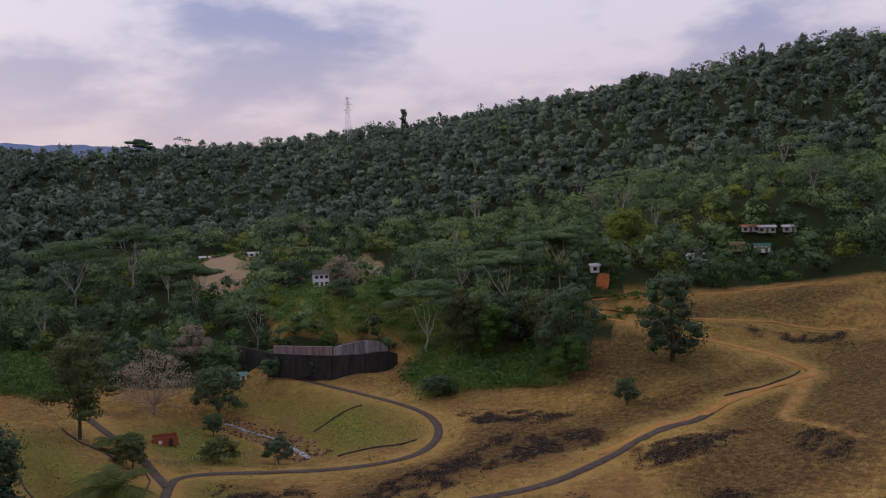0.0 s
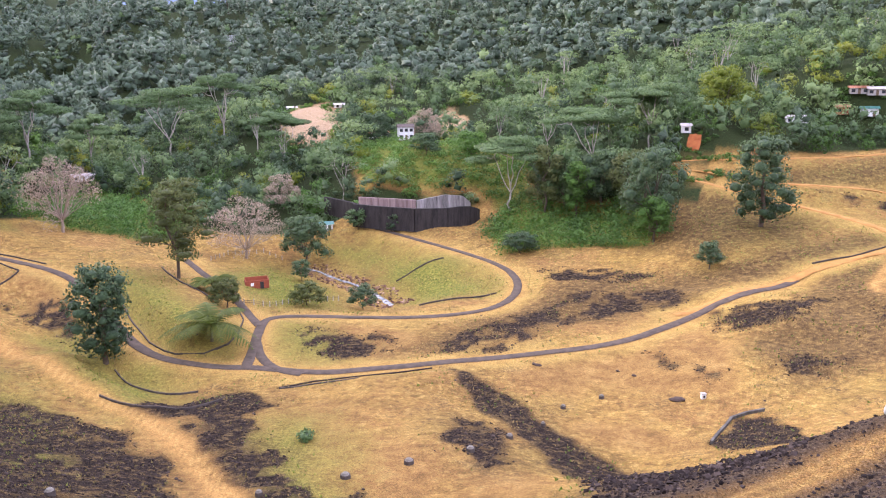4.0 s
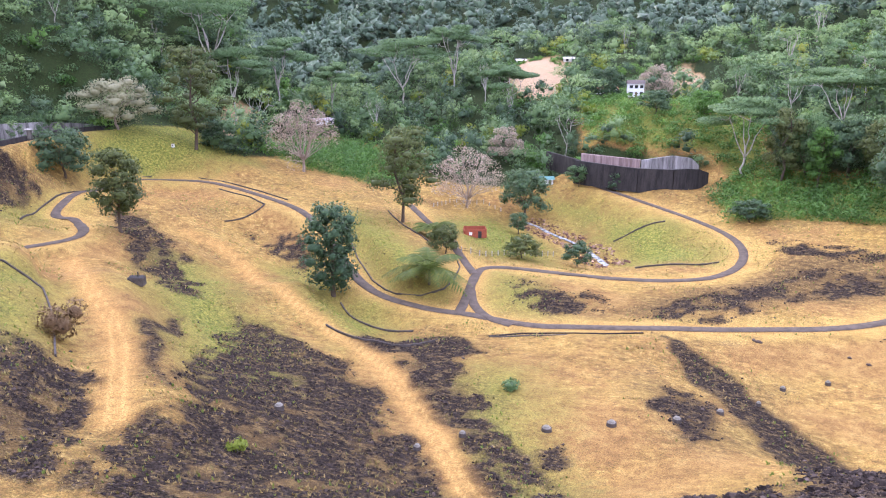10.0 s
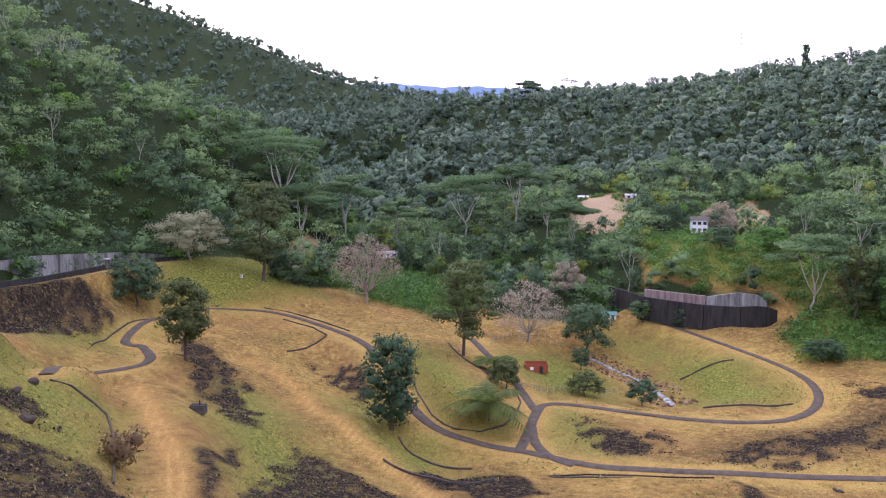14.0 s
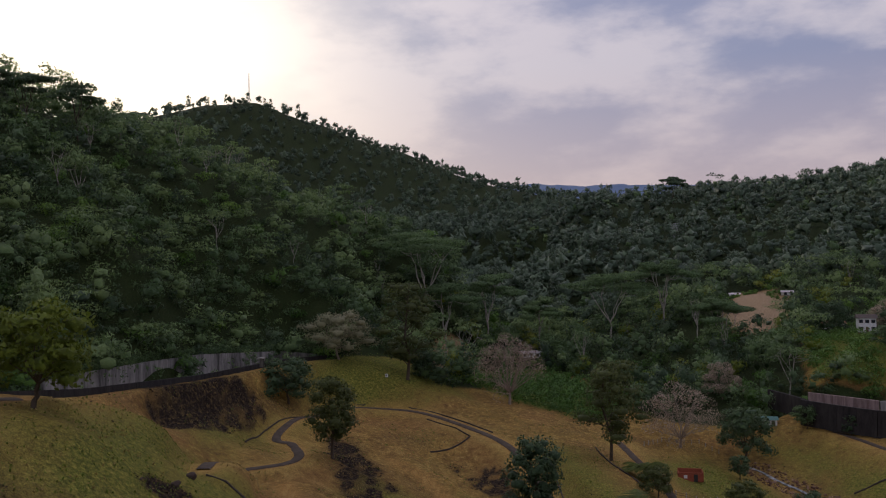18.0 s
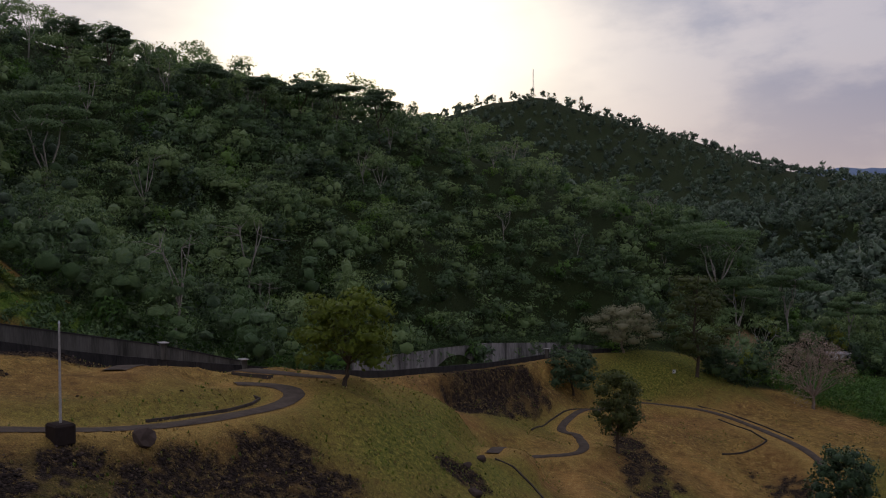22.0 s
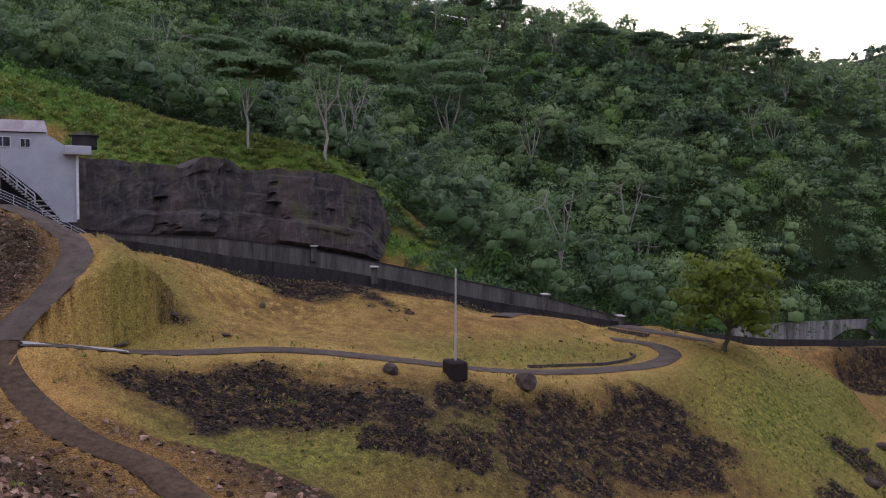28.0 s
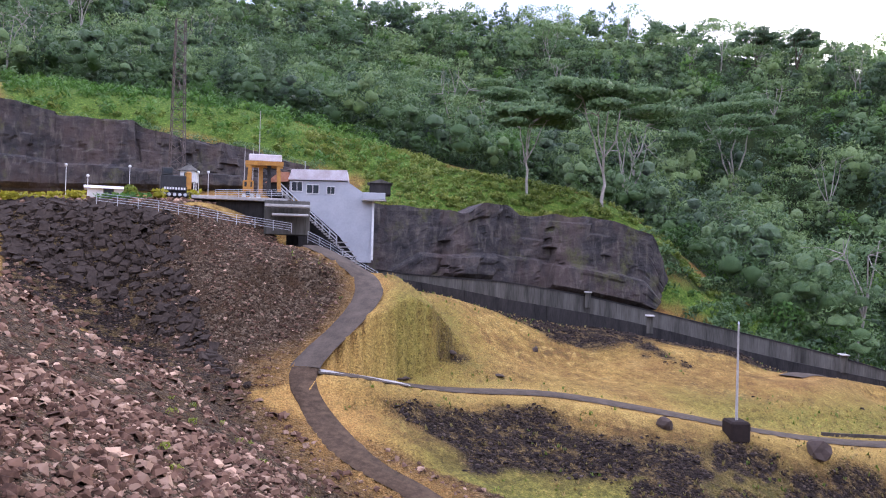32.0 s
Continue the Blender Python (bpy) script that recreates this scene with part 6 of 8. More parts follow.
def panel_wall(name, label, line, thick, deep, mat, step=6.0, coping=None):
    """A concrete wall cast in panels; line: x, y, level of the top."""
    p = along(line, step)
    ob = thing(name, (0, 0, 0), label, "wall")
    ob["kind"] = "structure"
    for a, b in zip(p[:-1], p[1:]):
        g = (b - a) * 0.004
        part("panel", slab((a + g)[:2], (b - g)[:2], a[2], b[2], a[2] - deep, b[2] - deep, thick), M[mat], ob)
        if coping:
            part("coping", slab(a[:2], b[:2], a[2] + 0.22, b[2] + 0.22, a[2] + 0.003, b[2] + 0.003, thick + 0.2), M[coping], ob)
    return ob


def kerb(label, line, high=0.34, thick=0.22, mat="kerb"):
    """A low retaining kerb that follows the ground."""
    p = along(line, 3.0)
    z = level(p[:, 0], p[:, 1])
    ob = thing("retaining_kerb", (0, 0, 0), label, "kerb")
    ob["kind"] = "structure"
    for i in range(len(p) - 1):
        part("kerb_stone", slab(p[i], p[i + 1], z[i] + high, z[i + 1] + high, z[i] - 0.6, z[i + 1] - 0.6, thick), M[mat], ob)
    return ob


def cliff(name, label, foot, top, seed, rows=34, step=0.55, rough=2.4, mat="rock"):
    """A blasted rock face between a line at its foot and a line at its top (x, y, level), cut into blocks and ledges."""
    a = along(foot, step)
    n = len(a)
    t0 = np.asarray(top, float)
    s = np.append(0, np.cumsum(np.hypot(*np.diff(t0[:, :2], axis=0).T)))
    back = np.stack([np.interp(np.linspace(0, s[-1], n), s, t0[:, i]) for i in range(3)], 1)
    d = np.gradient(a[:, :2], axis=0)
    out = np.stack([-d[:, 1], d[:, 0]], 1)
    out *= np.sign(-(out * (back - a)[:, :2]).sum(1, keepdims=True))
    out /= np.linalg.norm(out, axis=1, keepdims=True) + 1e-9
    # the rim stands nearly over the foot; a shelf runs from it to the back line
    b = back.copy()
    behind = -((back - a)[:, :2] * out).sum(1)
    b[:, :2] += out * np.clip(behind - 0.2 * (back - a)[:, 2] - 0.6, 0, None)[:, None]
    u = np.linspace(0, 1, rows)
    g = a[:, None] * (1 - u[None, :, None]) + b[:, None] * u[None, :, None]
    i, j = np.meshgrid(np.arange(n) * step, u * (b - a)[:, 2].mean(), indexing="ij")
    wi, wj = i + 1.2 * (fbm(i / 3, j / 3, seed + 1) - 0.5), j + 1.4 * (fbm(i / 4, j / 4, seed + 2) - 0.5)
    k = (hash01(np.floor(wi / 9.0 + 0.15 * np.floor(wj / 7)), 0 * i, seed) - 0.4) * rough * 1.3
    k += (hash01(np.floor(wi / 3.4), np.floor(wj / 6.5 + hash01(np.floor(wi / 3.4), 0 * i, seed + 9)), seed + 3) - 0.5) * rough * 0.42
    k += (hash01(np.floor(wi / 1.1), np.floor(wj / 1.5 + 0.5 * np.floor(wi / 1.1)), seed + 4) - 0.5) * rough * 0.09
    k += (fbm(i / 2.2, j / 2.2, seed + 6) - 0.5) * rough * 0.22
    k += np.clip((0.36 + 0.12 * (fbm(i / 8, 0 * i, seed + 7) - 0.5) - u[None]) * 30, 0, 1) * rough * 0.45      # a ledge low on the face
    k *= np.clip(u * 12, 0.2, 1)[None]
    g[:, :, :2] += out[:, None] * k[:, :, None]
    g[:, -3:, 2] += (vnoise(i / 2.5, j, seed + 8)[:, -3:] - 0.5) * 0.8
    g = np.concatenate([g, back[:, None]], 1)
    rows += 1
    v = g.reshape(-1, 3)
    q = (np.arange(n - 1)[:, None] * rows + np.arange(rows - 1)[None]).ravel()[:, None]
    f = np.vstack([q + np.array([[0, rows, rows + 1]]), q + np.array([[0, rows + 1, 1]])])
    soup = Soup()
    soup.add(v, f)
    return tagged(new(name, soup.mesh(name, [M[mat]])), label, "cliff", kind="structure")


def fringe(label, line, seed, leaf="grass_tuft", size=(0.35, 1.0), light=0.5):
    """Grass and creepers hanging over an edge; line: x, y, level."""
    p = along(line, 0.55)
    rng = np.random.default_rng(seed)
    n = len(p)
    r = rng.uniform(*size, n)
    blobs = np.c_[p + rng.normal(0, 0.35, p.shape) * np.array([1, 1, 0.9]), r, r * 0.75]
    v, f, way = far_cards(rng, blobs, n * 46, 0.26, 0.2)
    soup = Soup()
    soup.add(v, f, np.repeat(np.clip(light + rng.normal(0, 0.22, n * 46), 0, 1), 3), 0, way)
    tagged(new("grass", soup.mesh("grass", [M[leaf]])), label, "grass", kind="stuff")


def rock_mesh(seed, sub=2, rough=0.25):
    rng = np.random.default_rng(seed)
    bm = bmesh.new()
    bmesh.ops.create_icosphere(bm, subdivisions=sub, radius=0.5)
    for v in bm.verts:
        o = Vector(rng.uniform(-9, 9, 3)) * 0
        v.co *= 1 + rough * (noise.noise(v.co * 2.3 + Vector((seed, 0, 0)) + o) * 1.6)
    return bm


def boulder(x, y, sx, sy, sz, seed, label, mat="stone"):
    z = float(level(x, y)[0])
    bm = rock_mesh(seed)
    bmesh.ops.transform(bm, matrix=Matrix.Diagonal((sx, sy, sz, 1)), verts=bm.verts)
    ob = finish("boulder", bm, M[mat])
    ob.location, ob.rotation_euler = (x, y, z + sz * 0.22), (0, 0, seed * 1.3)
    return tagged(ob, label, "boulder")


def scatter(name, label, x, y, low, high, mat, seed, flat=0.6, sink=0.1, lean=2.2):
    """Loose stones lying on the ground, one mesh."""
    rng = np.random.default_rng(seed)
    z = level(x, y)
    base = []
    for k in range(6):
        v = np.array([(0.5, 0.5, -0.4), (-0.5, 0.45, -0.4), (-0.4, -0.5, -0.4), (0.5, -0.45, -0.4), (0.35, 0.3, 0.4), (-0.3, 0.35, 0.35), (-0.3, -0.35, 0.45), (0.3, -0.3, 0.3)])
        base.append(v + rng.uniform(-0.16, 0.16, v.shape))
    f = np.array([(0, 1, 5), (0, 5, 4), (1, 2, 6), (1, 6, 5), (2, 3, 7), (2, 7, 6), (3, 0, 4), (3, 4, 7), (4, 5, 6), (4, 6, 7)])
    n = len(x)
    s = low * (high / low) ** (rng.uniform(0, 1, n) ** lean)
    a = rng.uniform(0, 6.28, n)
    v = np.stack(base)[rng.integers(0, 6, n)] * np.stack([s * rng.uniform(0.8, 1.4, n), s, s * flat], 1)[:, None]
    for i, j in ((1, 2), (0, 2)):       # each stone lies askew
        lie = rng.normal(0, 0.45, n)[:, None]
        p, o = v[..., i] * np.cos(lie) - v[..., j] * np.sin(lie), v[..., i] * np.sin(lie) + v[..., j] * np.cos(lie)
        v[..., i], v[..., j] = p, o
    c, q = np.cos(a)[:, None], np.sin(a)[:, None]
    v = np.stack([v[..., 0] * c - v[..., 1] * q + x[:, None], v[..., 0] * q + v[..., 1] * c + y[:, None], v[..., 2] + z[:, None] + (s * flat * 0.4 - sink * s)[:, None]], -1)
    soup = Soup()
    soup.add(v.reshape(-1, 3), (f[None] + np.arange(n)[:, None, None] * 8).reshape(-1, 3))
    return tagged(new(name, soup.mesh(name, [M[mat]])), label, "stones", kind="stuff")


def in_outline(poly, count, seed, keep=0.0, warp=7.0):
    """Random plan points inside an outline."""
    rng = np.random.default_rng(seed)
    p = np.asarray(poly)
    lo, hi = p.min(0) - 2, p.max(0) + 2
    q = rng.uniform(lo, hi, (count, 2))
    wx, wy = q[:, 0] + (fbm(q[:, 0] / 7, q[:, 1] / 7, 21) - 0.5) * warp, q[:, 1] + (fbm(q[:, 0] / 7, q[:, 1] / 7, 31) - 0.5) * warp
    ok = (inside(wx, wy, p, 3.0) > 0.5) & (fbm(q[:, 0] / 2.6, q[:, 1] / 2.6, 8) > keep) & ~near_road(q[:, 0], q[:, 1], 0.8)
    return q[ok, 0], q[ok, 1]


def thicket(label, x, y, high, leaf, seed, detail=(70, 0.55), sink=0.2, light=0.5, kinds=(("shrub", 1.0),)):
    return woodland("shrubs", label, x, y, [(k, s, high, 0, -1) for k, s in kinds], (detail[0], detail[1], True), seed, mats=(leaf,), sink=sink, light=light)


def house(name, label, x, y, w, d, h, turn, wall="white", roof="tile_roof", rise=1.4, storeys=1, windows=3, lift=0.0):
    """A small house: walls, gabled roof, windows with frames, and a door."""
    z = float(level(x, y)[0]) - 0.2 + lift
    ob = thing(name, (x, y, z), label, "house", turn=turn)
    part("wall", box(0, 0, h / 2, w, d, h), M[wall], ob)
    bm = bmesh.new()
    e = 0.5
    v = [bm.verts.new(c) for c in ((-w / 2 - e, -d / 2 - e, h), (w / 2 + e, -d / 2 - e, h), (w / 2 + e, d / 2 + e, h), (-w / 2 - e, d / 2 + e, h), (-w / 2 - e, 0, h + rise), (w / 2 + e, 0, h + rise))]
    for q in ((0, 1, 5, 4), (2, 3, 4, 5), (1, 2, 5), (3, 0, 4), (3, 2, 1, 0)):
        bm.faces.new([v[i] for i in q])
    part("roof", bm, M[roof], ob)
    per = h / storeys
    for s in range(storeys):
        for i in range(windows):
            wx = -w / 2 + w * (i + 0.5) / windows
            if s == 0 and i == windows // 2 and windows > 1:
                part("door", box(wx, -d / 2 - 0.02, 1.0, 0.9, 0.06, 2.0), M["wood"], ob)
                continue
            win = part("window", box(wx, -d / 2 - 0.02, per * s + per * 0.55, 1.3, 0.06, 1.2), M["wood"], ob)
            part("pane", box(wx, -d / 2 - 0.06, per * s + per * 0.55, 1.1, 0.03, 1.0), M["glass"], win)
    return ob


def lattice(name, label, x, y, high, base, top, arms, mat="steel", lift=0.0, bays=10):
    """A lattice tower: four legs, bracing bay by bay, cross-arms."""
    z = float(level(x, y)[0]) + lift
    ob = thing(name, (x, y, z), label, "tower", turn=37)
    r = max(0.045, high * 0.0026)

    def corner(k, u):
        w = base + (top - base) * u
        return Vector(((-1, 1, 1, -1)[k] * w / 2, (-1, -1, 1, 1)[k] * w / 2, high * u))

    for k in range(4):
        part("leg", rod(corner(k, 0), corner(k, 1), r, r, 5), M[mat], ob)
    for i in range(bays):
        for k in range(4):
            part("brace", rod(corner(k, i / bays), corner((k + 1) % 4, (i + 1) / bays), r * 0.6, sides=4), M[mat], ob)
            part("strut", rod(corner(k, (i + 1) / bays), corner((k + 1) % 4, (i + 1) / bays), r * 0.6, sides=4), M[mat], ob)
    for u, w in arms:
        bm = rod((-w, 0, high * u), (w, 0, high * u), r, sides=4)
        for sg in (-1, 1):
            rod_into(bm, (sg * w, 0, high * u), (0, 0, high * (u + 0.05)), r * 0.7, sides=4)
        part("cross_arm", bm, M[mat], ob)
    return ob


def railing(label, line, high=1.0, step=2.0, rails=(0.25, 0.5, 0.75, 1.0), mat="steel"):
    """Posts and pipe rails along a line (x, y, level of the foot)."""
    p = along(line, step)
    ob = thing("railing", (0, 0, 0), label, "railing")
    ob["kind"] = "structure"
    for q in p:
        part("post", rod((q[0], q[1], q[2] - 0.1), (q[0], q[1], q[2] + high), 0.032, sides=6), M[mat], ob)
    for a, b in zip(p[:-1], p[1:]):
        for h in rails:
            part("rail", rod((*a[:2], a[2] + high * h), (*b[:2], b[2] + high * h), 0.024, sides=5), M[mat], ob)
    return ob


def instrument(x, y, r, white=True):
    """A low round concrete chamber with a capped top."""
    z = float(level(x, y)[0])
    ob = thing("instrument_chamber", (x, y, z), "round concrete instrument chamber with a pale cap set in dry grass", "chamber", "instrument chambers")
    bm = bmesh.new()
    bmesh.ops.create_cone(bm, cap_ends=True, segments=20, radius1=r, radius2=r * 0.94, depth=0.7, matrix=Matrix.Translation((0, 0, 0.15)))
    part("ring", bm, M["kerb"], ob)
    bm = bmesh.new()
    bmesh.ops.create_cone(bm, cap_ends=True, segments=20, radius1=r * 0.78, radius2=r * 0.5, depth=0.22, matrix=Matrix.Translation((0, 0, 0.61)))
    part("cap", bm, M["cap"], ob, "worn pale cap")
    return ob


def wall_pillar(x, y, z):
    """A concrete pillar with a flat pale lamp slab on the spillway wall."""
    ob = thing("lamp_pillar", (x, y, z - 2.2), "concrete pillar with a flat pale lamp slab on the spillway wall", "pillar", "lamp pillars")
    part("shaft", box(0, 0, 1.0, 0.9, 0.9, 2.4, bevel=0.05), M["concrete"], ob)
    part("slab", box(0, 0, 2.28, 1.9, 1.2, 0.16, bevel=0.03), M["pale_concrete"], ob, "pale flat lamp slab")


def stream(points):
    """Shallow white water between stony edges."""
    p = along(points, 1.0)
    z = level(p[:, 0], p[:, 1])
    z = np.minimum.accumulate(z) + 0.12
    line = np.c_[p, z]
    ribbon("stream", line, 1.35, 0.12, M["water"], "shallow rushing stream with white water over rocks", "stream", 1.1, 0.03)
    rng = np.random.default_rng(5)
    k = rng.integers(0, len(p), 700)
    d = np.gradient(p, axis=0)
    d /= np.linalg.norm(d, axis=1, keepdims=True)
    side = np.stack([d[:, 1], -d[:, 0]], 1)[k] * (rng.choice([-1, 1], 700) * rng.uniform(1.0, 5.0, 700))[:, None]
    q = p[k] + side
    scatter("stream_stones", "loose brown stones along both banks of the stream", q[:, 0], q[:, 1], 0.25, 1.0, "dam_stone", 6)


def flag_pole(x, y, high):
    z = float(level(x, y)[0]) - 0.3
    ob = thing("flag_pole", (x, y, z), "tall bare steel pole set in a dark stone block", "pole")
    part("base", box(0, 0, 0.9, 2.4, 1.8, 1.9, 12, 0.18), M["stone"], ob, "dark stone block")
    part("shaft", rod((0, 0, 1.7), (0.03, 0, high), 0.13, 0.08, 10), M["pale_concrete"], ob)
    part("finial", rod((0.03, 0, high), (0.03, 0, high + 0.25), 0.12, 0.05, 8), M["steel"], ob)


def gauge_block(x, y):
    z = float(level(x, y)[0]) - 0.2
    ob = thing("gauge_block", (x, y, z), "dark concrete block with a short pipe beside the dirt track", "block", turn=20)
    part("body", box(0, 0, 0.7, 2.6, 1.6, 1.4, 0, 0.1), M["kerb"], ob)
    part("lid", box(0, 0, 1.47, 2.4, 1.4, 0.12, 0, 0.03), M["dark_concrete"], ob)
    part("pipe", rod((0.3, 0, 1.5), (0.3, 0, 2.3), 0.12, 0.12, 8), M["black"], ob)


def marker_box(x, y):
    z = float(level(x, y)[0]) - 0.1
    ob = thing("marker_box", (x, y, z), "small white concrete marker box with a dark top", "box", "marker boxes")
    part("body", box(0, 0, 0.42, 0.75, 0.62, 0.95, 15, 0.04), M["white"], ob)
    part("lid", box(0, 0, 0.95, 0.88, 0.74, 0.1, 15, 0.02), M["pale_concrete"], ob)
    part("plate", box(0.1, -0.33, 0.5, 0.34, 0.03, 0.4, 15), M["black"], ob, "dark plate on the front")


def brick_hut(x, y, w):
    z = float(level(x, y)[0]) - 0.1
    ob = thing("brick_hut", (x, y, z), "ruined roofless red brick hut in the garden", "hut", turn=24)
    for name, b in (("wall", (0, -w * 0.3, 1.1, w, 0.25, 2.2)), ("wall", (0, w * 0.3, 1.2, w, 0.25, 2.4)), ("wall", (-w / 2, 0, 1.0, 0.25, w * 0.6 - 0.26, 2.0)), ("wall", (w / 2, 0, 1.15, 0.25, w * 0.6 - 0.26, 2.3))):
        part(name, box(*b, 0, 0.03), M["brick"], ob)
    # flat black plate in place of the shade in the door opening
    part("doorway", box(w * 0.2, -w * 0.3 - 0.14, 0.9, 0.9, 0.05, 1.8), M["black"], ob)
    part("niche", box(-w * 0.22, -w * 0.3 - 0.14, 1.2, 0.8, 0.05, 0.8), M["white"], ob)


def garden_fence(points):
    p = along(points, 2.2)
    z = level(p[:, 0], p[:, 1])
    ob = thing("garden_fence", (0, 0, 0), "low wooden post-and-rail fence round the garden", "fence")
    for (x, y), h in zip(p, z):
        part("post", box(x, y, h + 0.6, 0.16, 0.16, 1.5), M["pale_concrete"], ob)
    for i in range(len(p) - 1):
        for u in (0.45, 0.95):
            part("rail", rod((*p[i], z[i] + u), (*p[i + 1], z[i + 1] + u), 0.05, sides=5), M["wood"], ob)


def scar(points, wide):
    """A bare red cutting in the slope."""
    p = along(points, 1.0)
    line = np.c_[p, level(p[:, 0], p[:, 1])]
    ribbon("soil_scar", line, wide, 0.35, M["soil"], "bare red soil cutting in the hillside", "soil", 1.4, 0.2)


def pale_mound(x, y, w):
    z = float(level(x, y)[0])
    bm = rock_mesh(4, 3, 0.10)
    bmesh.ops.transform(bm, matrix=Matrix.Diagonal((w, w * 0.8, w * 0.85, 1)), verts=bm.verts)
    ob = finish("covered_heap", bm, M["sheet"])
    ob.location = (x, y, z + w * 0.15)
    tagged(ob, "heap under a pale grey tarpaulin beside the berm", "heap")


def hedge(a, b, z0, z1, wide, high, leaf, seed, label):
    """A clipped hedge between two plan points."""
    rng = np.random.default_rng(seed)
    a, b = np.asarray(a, float), np.asarray(b, float)
    ln = np.linalg.norm(b - a)
    ob = thing("hedge", (*(a + b) / 2, (z0 + z1) / 2 - 0.1), label, "hedge", turn=math.degrees(math.atan2(b[1] - a[1], b[0] - a[0])))
    n = int(ln * 26)
    s = rng.uniform(-0.5, 0.5, (n, 3))
    face = rng.integers(0, 3, n)
    s[face == 0, 2], s[face == 1, 1], s[face == 2, 1] = 0.5, -0.5, 0.5
    c = s * np.array([ln, wide, high]) + np.array([0, 0, high / 2])
    c[:, 2] += s[:, 0] * (z1 - z0)
    v, f, way = cards(rng, [(0, 0, 0, 1e-3, 1e-3)], n, 0.28)
    v = v.reshape(n, 4, 3) + c[:, None]
    soup = Soup()
    soup.add(v.reshape(-1, 3), f, np.repeat(rng.uniform(0.3, 0.8, n), 4))
    bx = ICO_V * np.array([ln * 0.5, wide * 0.5, high * 0.5]) * 0.9 + np.array([0, 0, high * 0.48])
    # core in a darker leaf tone, standing for shade within the hedge
    soup.add(bx, ICO_F, 0.3)
    o = new("foliage", soup.mesh("foliage", [M[leaf]]))
    o.parent = ob
    return ob


def lamp_post(x, y, z, high):
    ob = thing("lamp_post", (x, y, z), "slim white lamp post with a round globe on the dam platform", "lamp post", "lamp posts")
    part("post", rod((0, 0, 0), (0, 0, high), 0.05, 0.035, 6), M["white"], ob)
    bm = bmesh.new()
    bmesh.ops.create_icosphere(bm, subdivisions=2, radius=0.19, matrix=Matrix.Translation((0, 0, high + 0.14)))
    part("globe", bm, M["white"], ob)


def prism(points, y0, y1):
    """A face drawn in x and z, made solid from y0 to y1."""
    bm = bmesh.new()
    a = [bm.verts.new((x, y0, z)) for x, z in points]
    b = [bm.verts.new((x, y1, z)) for x, z in points]
    bm.faces.new(a)
    bm.faces.new(b[::-1])
    for i in range(len(a)):
        j = (i + 1) % len(a)
        bm.faces.new((a[j], a[i], b[i], b[j]))
    bmesh.ops.recalc_face_normals(bm, faces=bm.faces)
    return bm


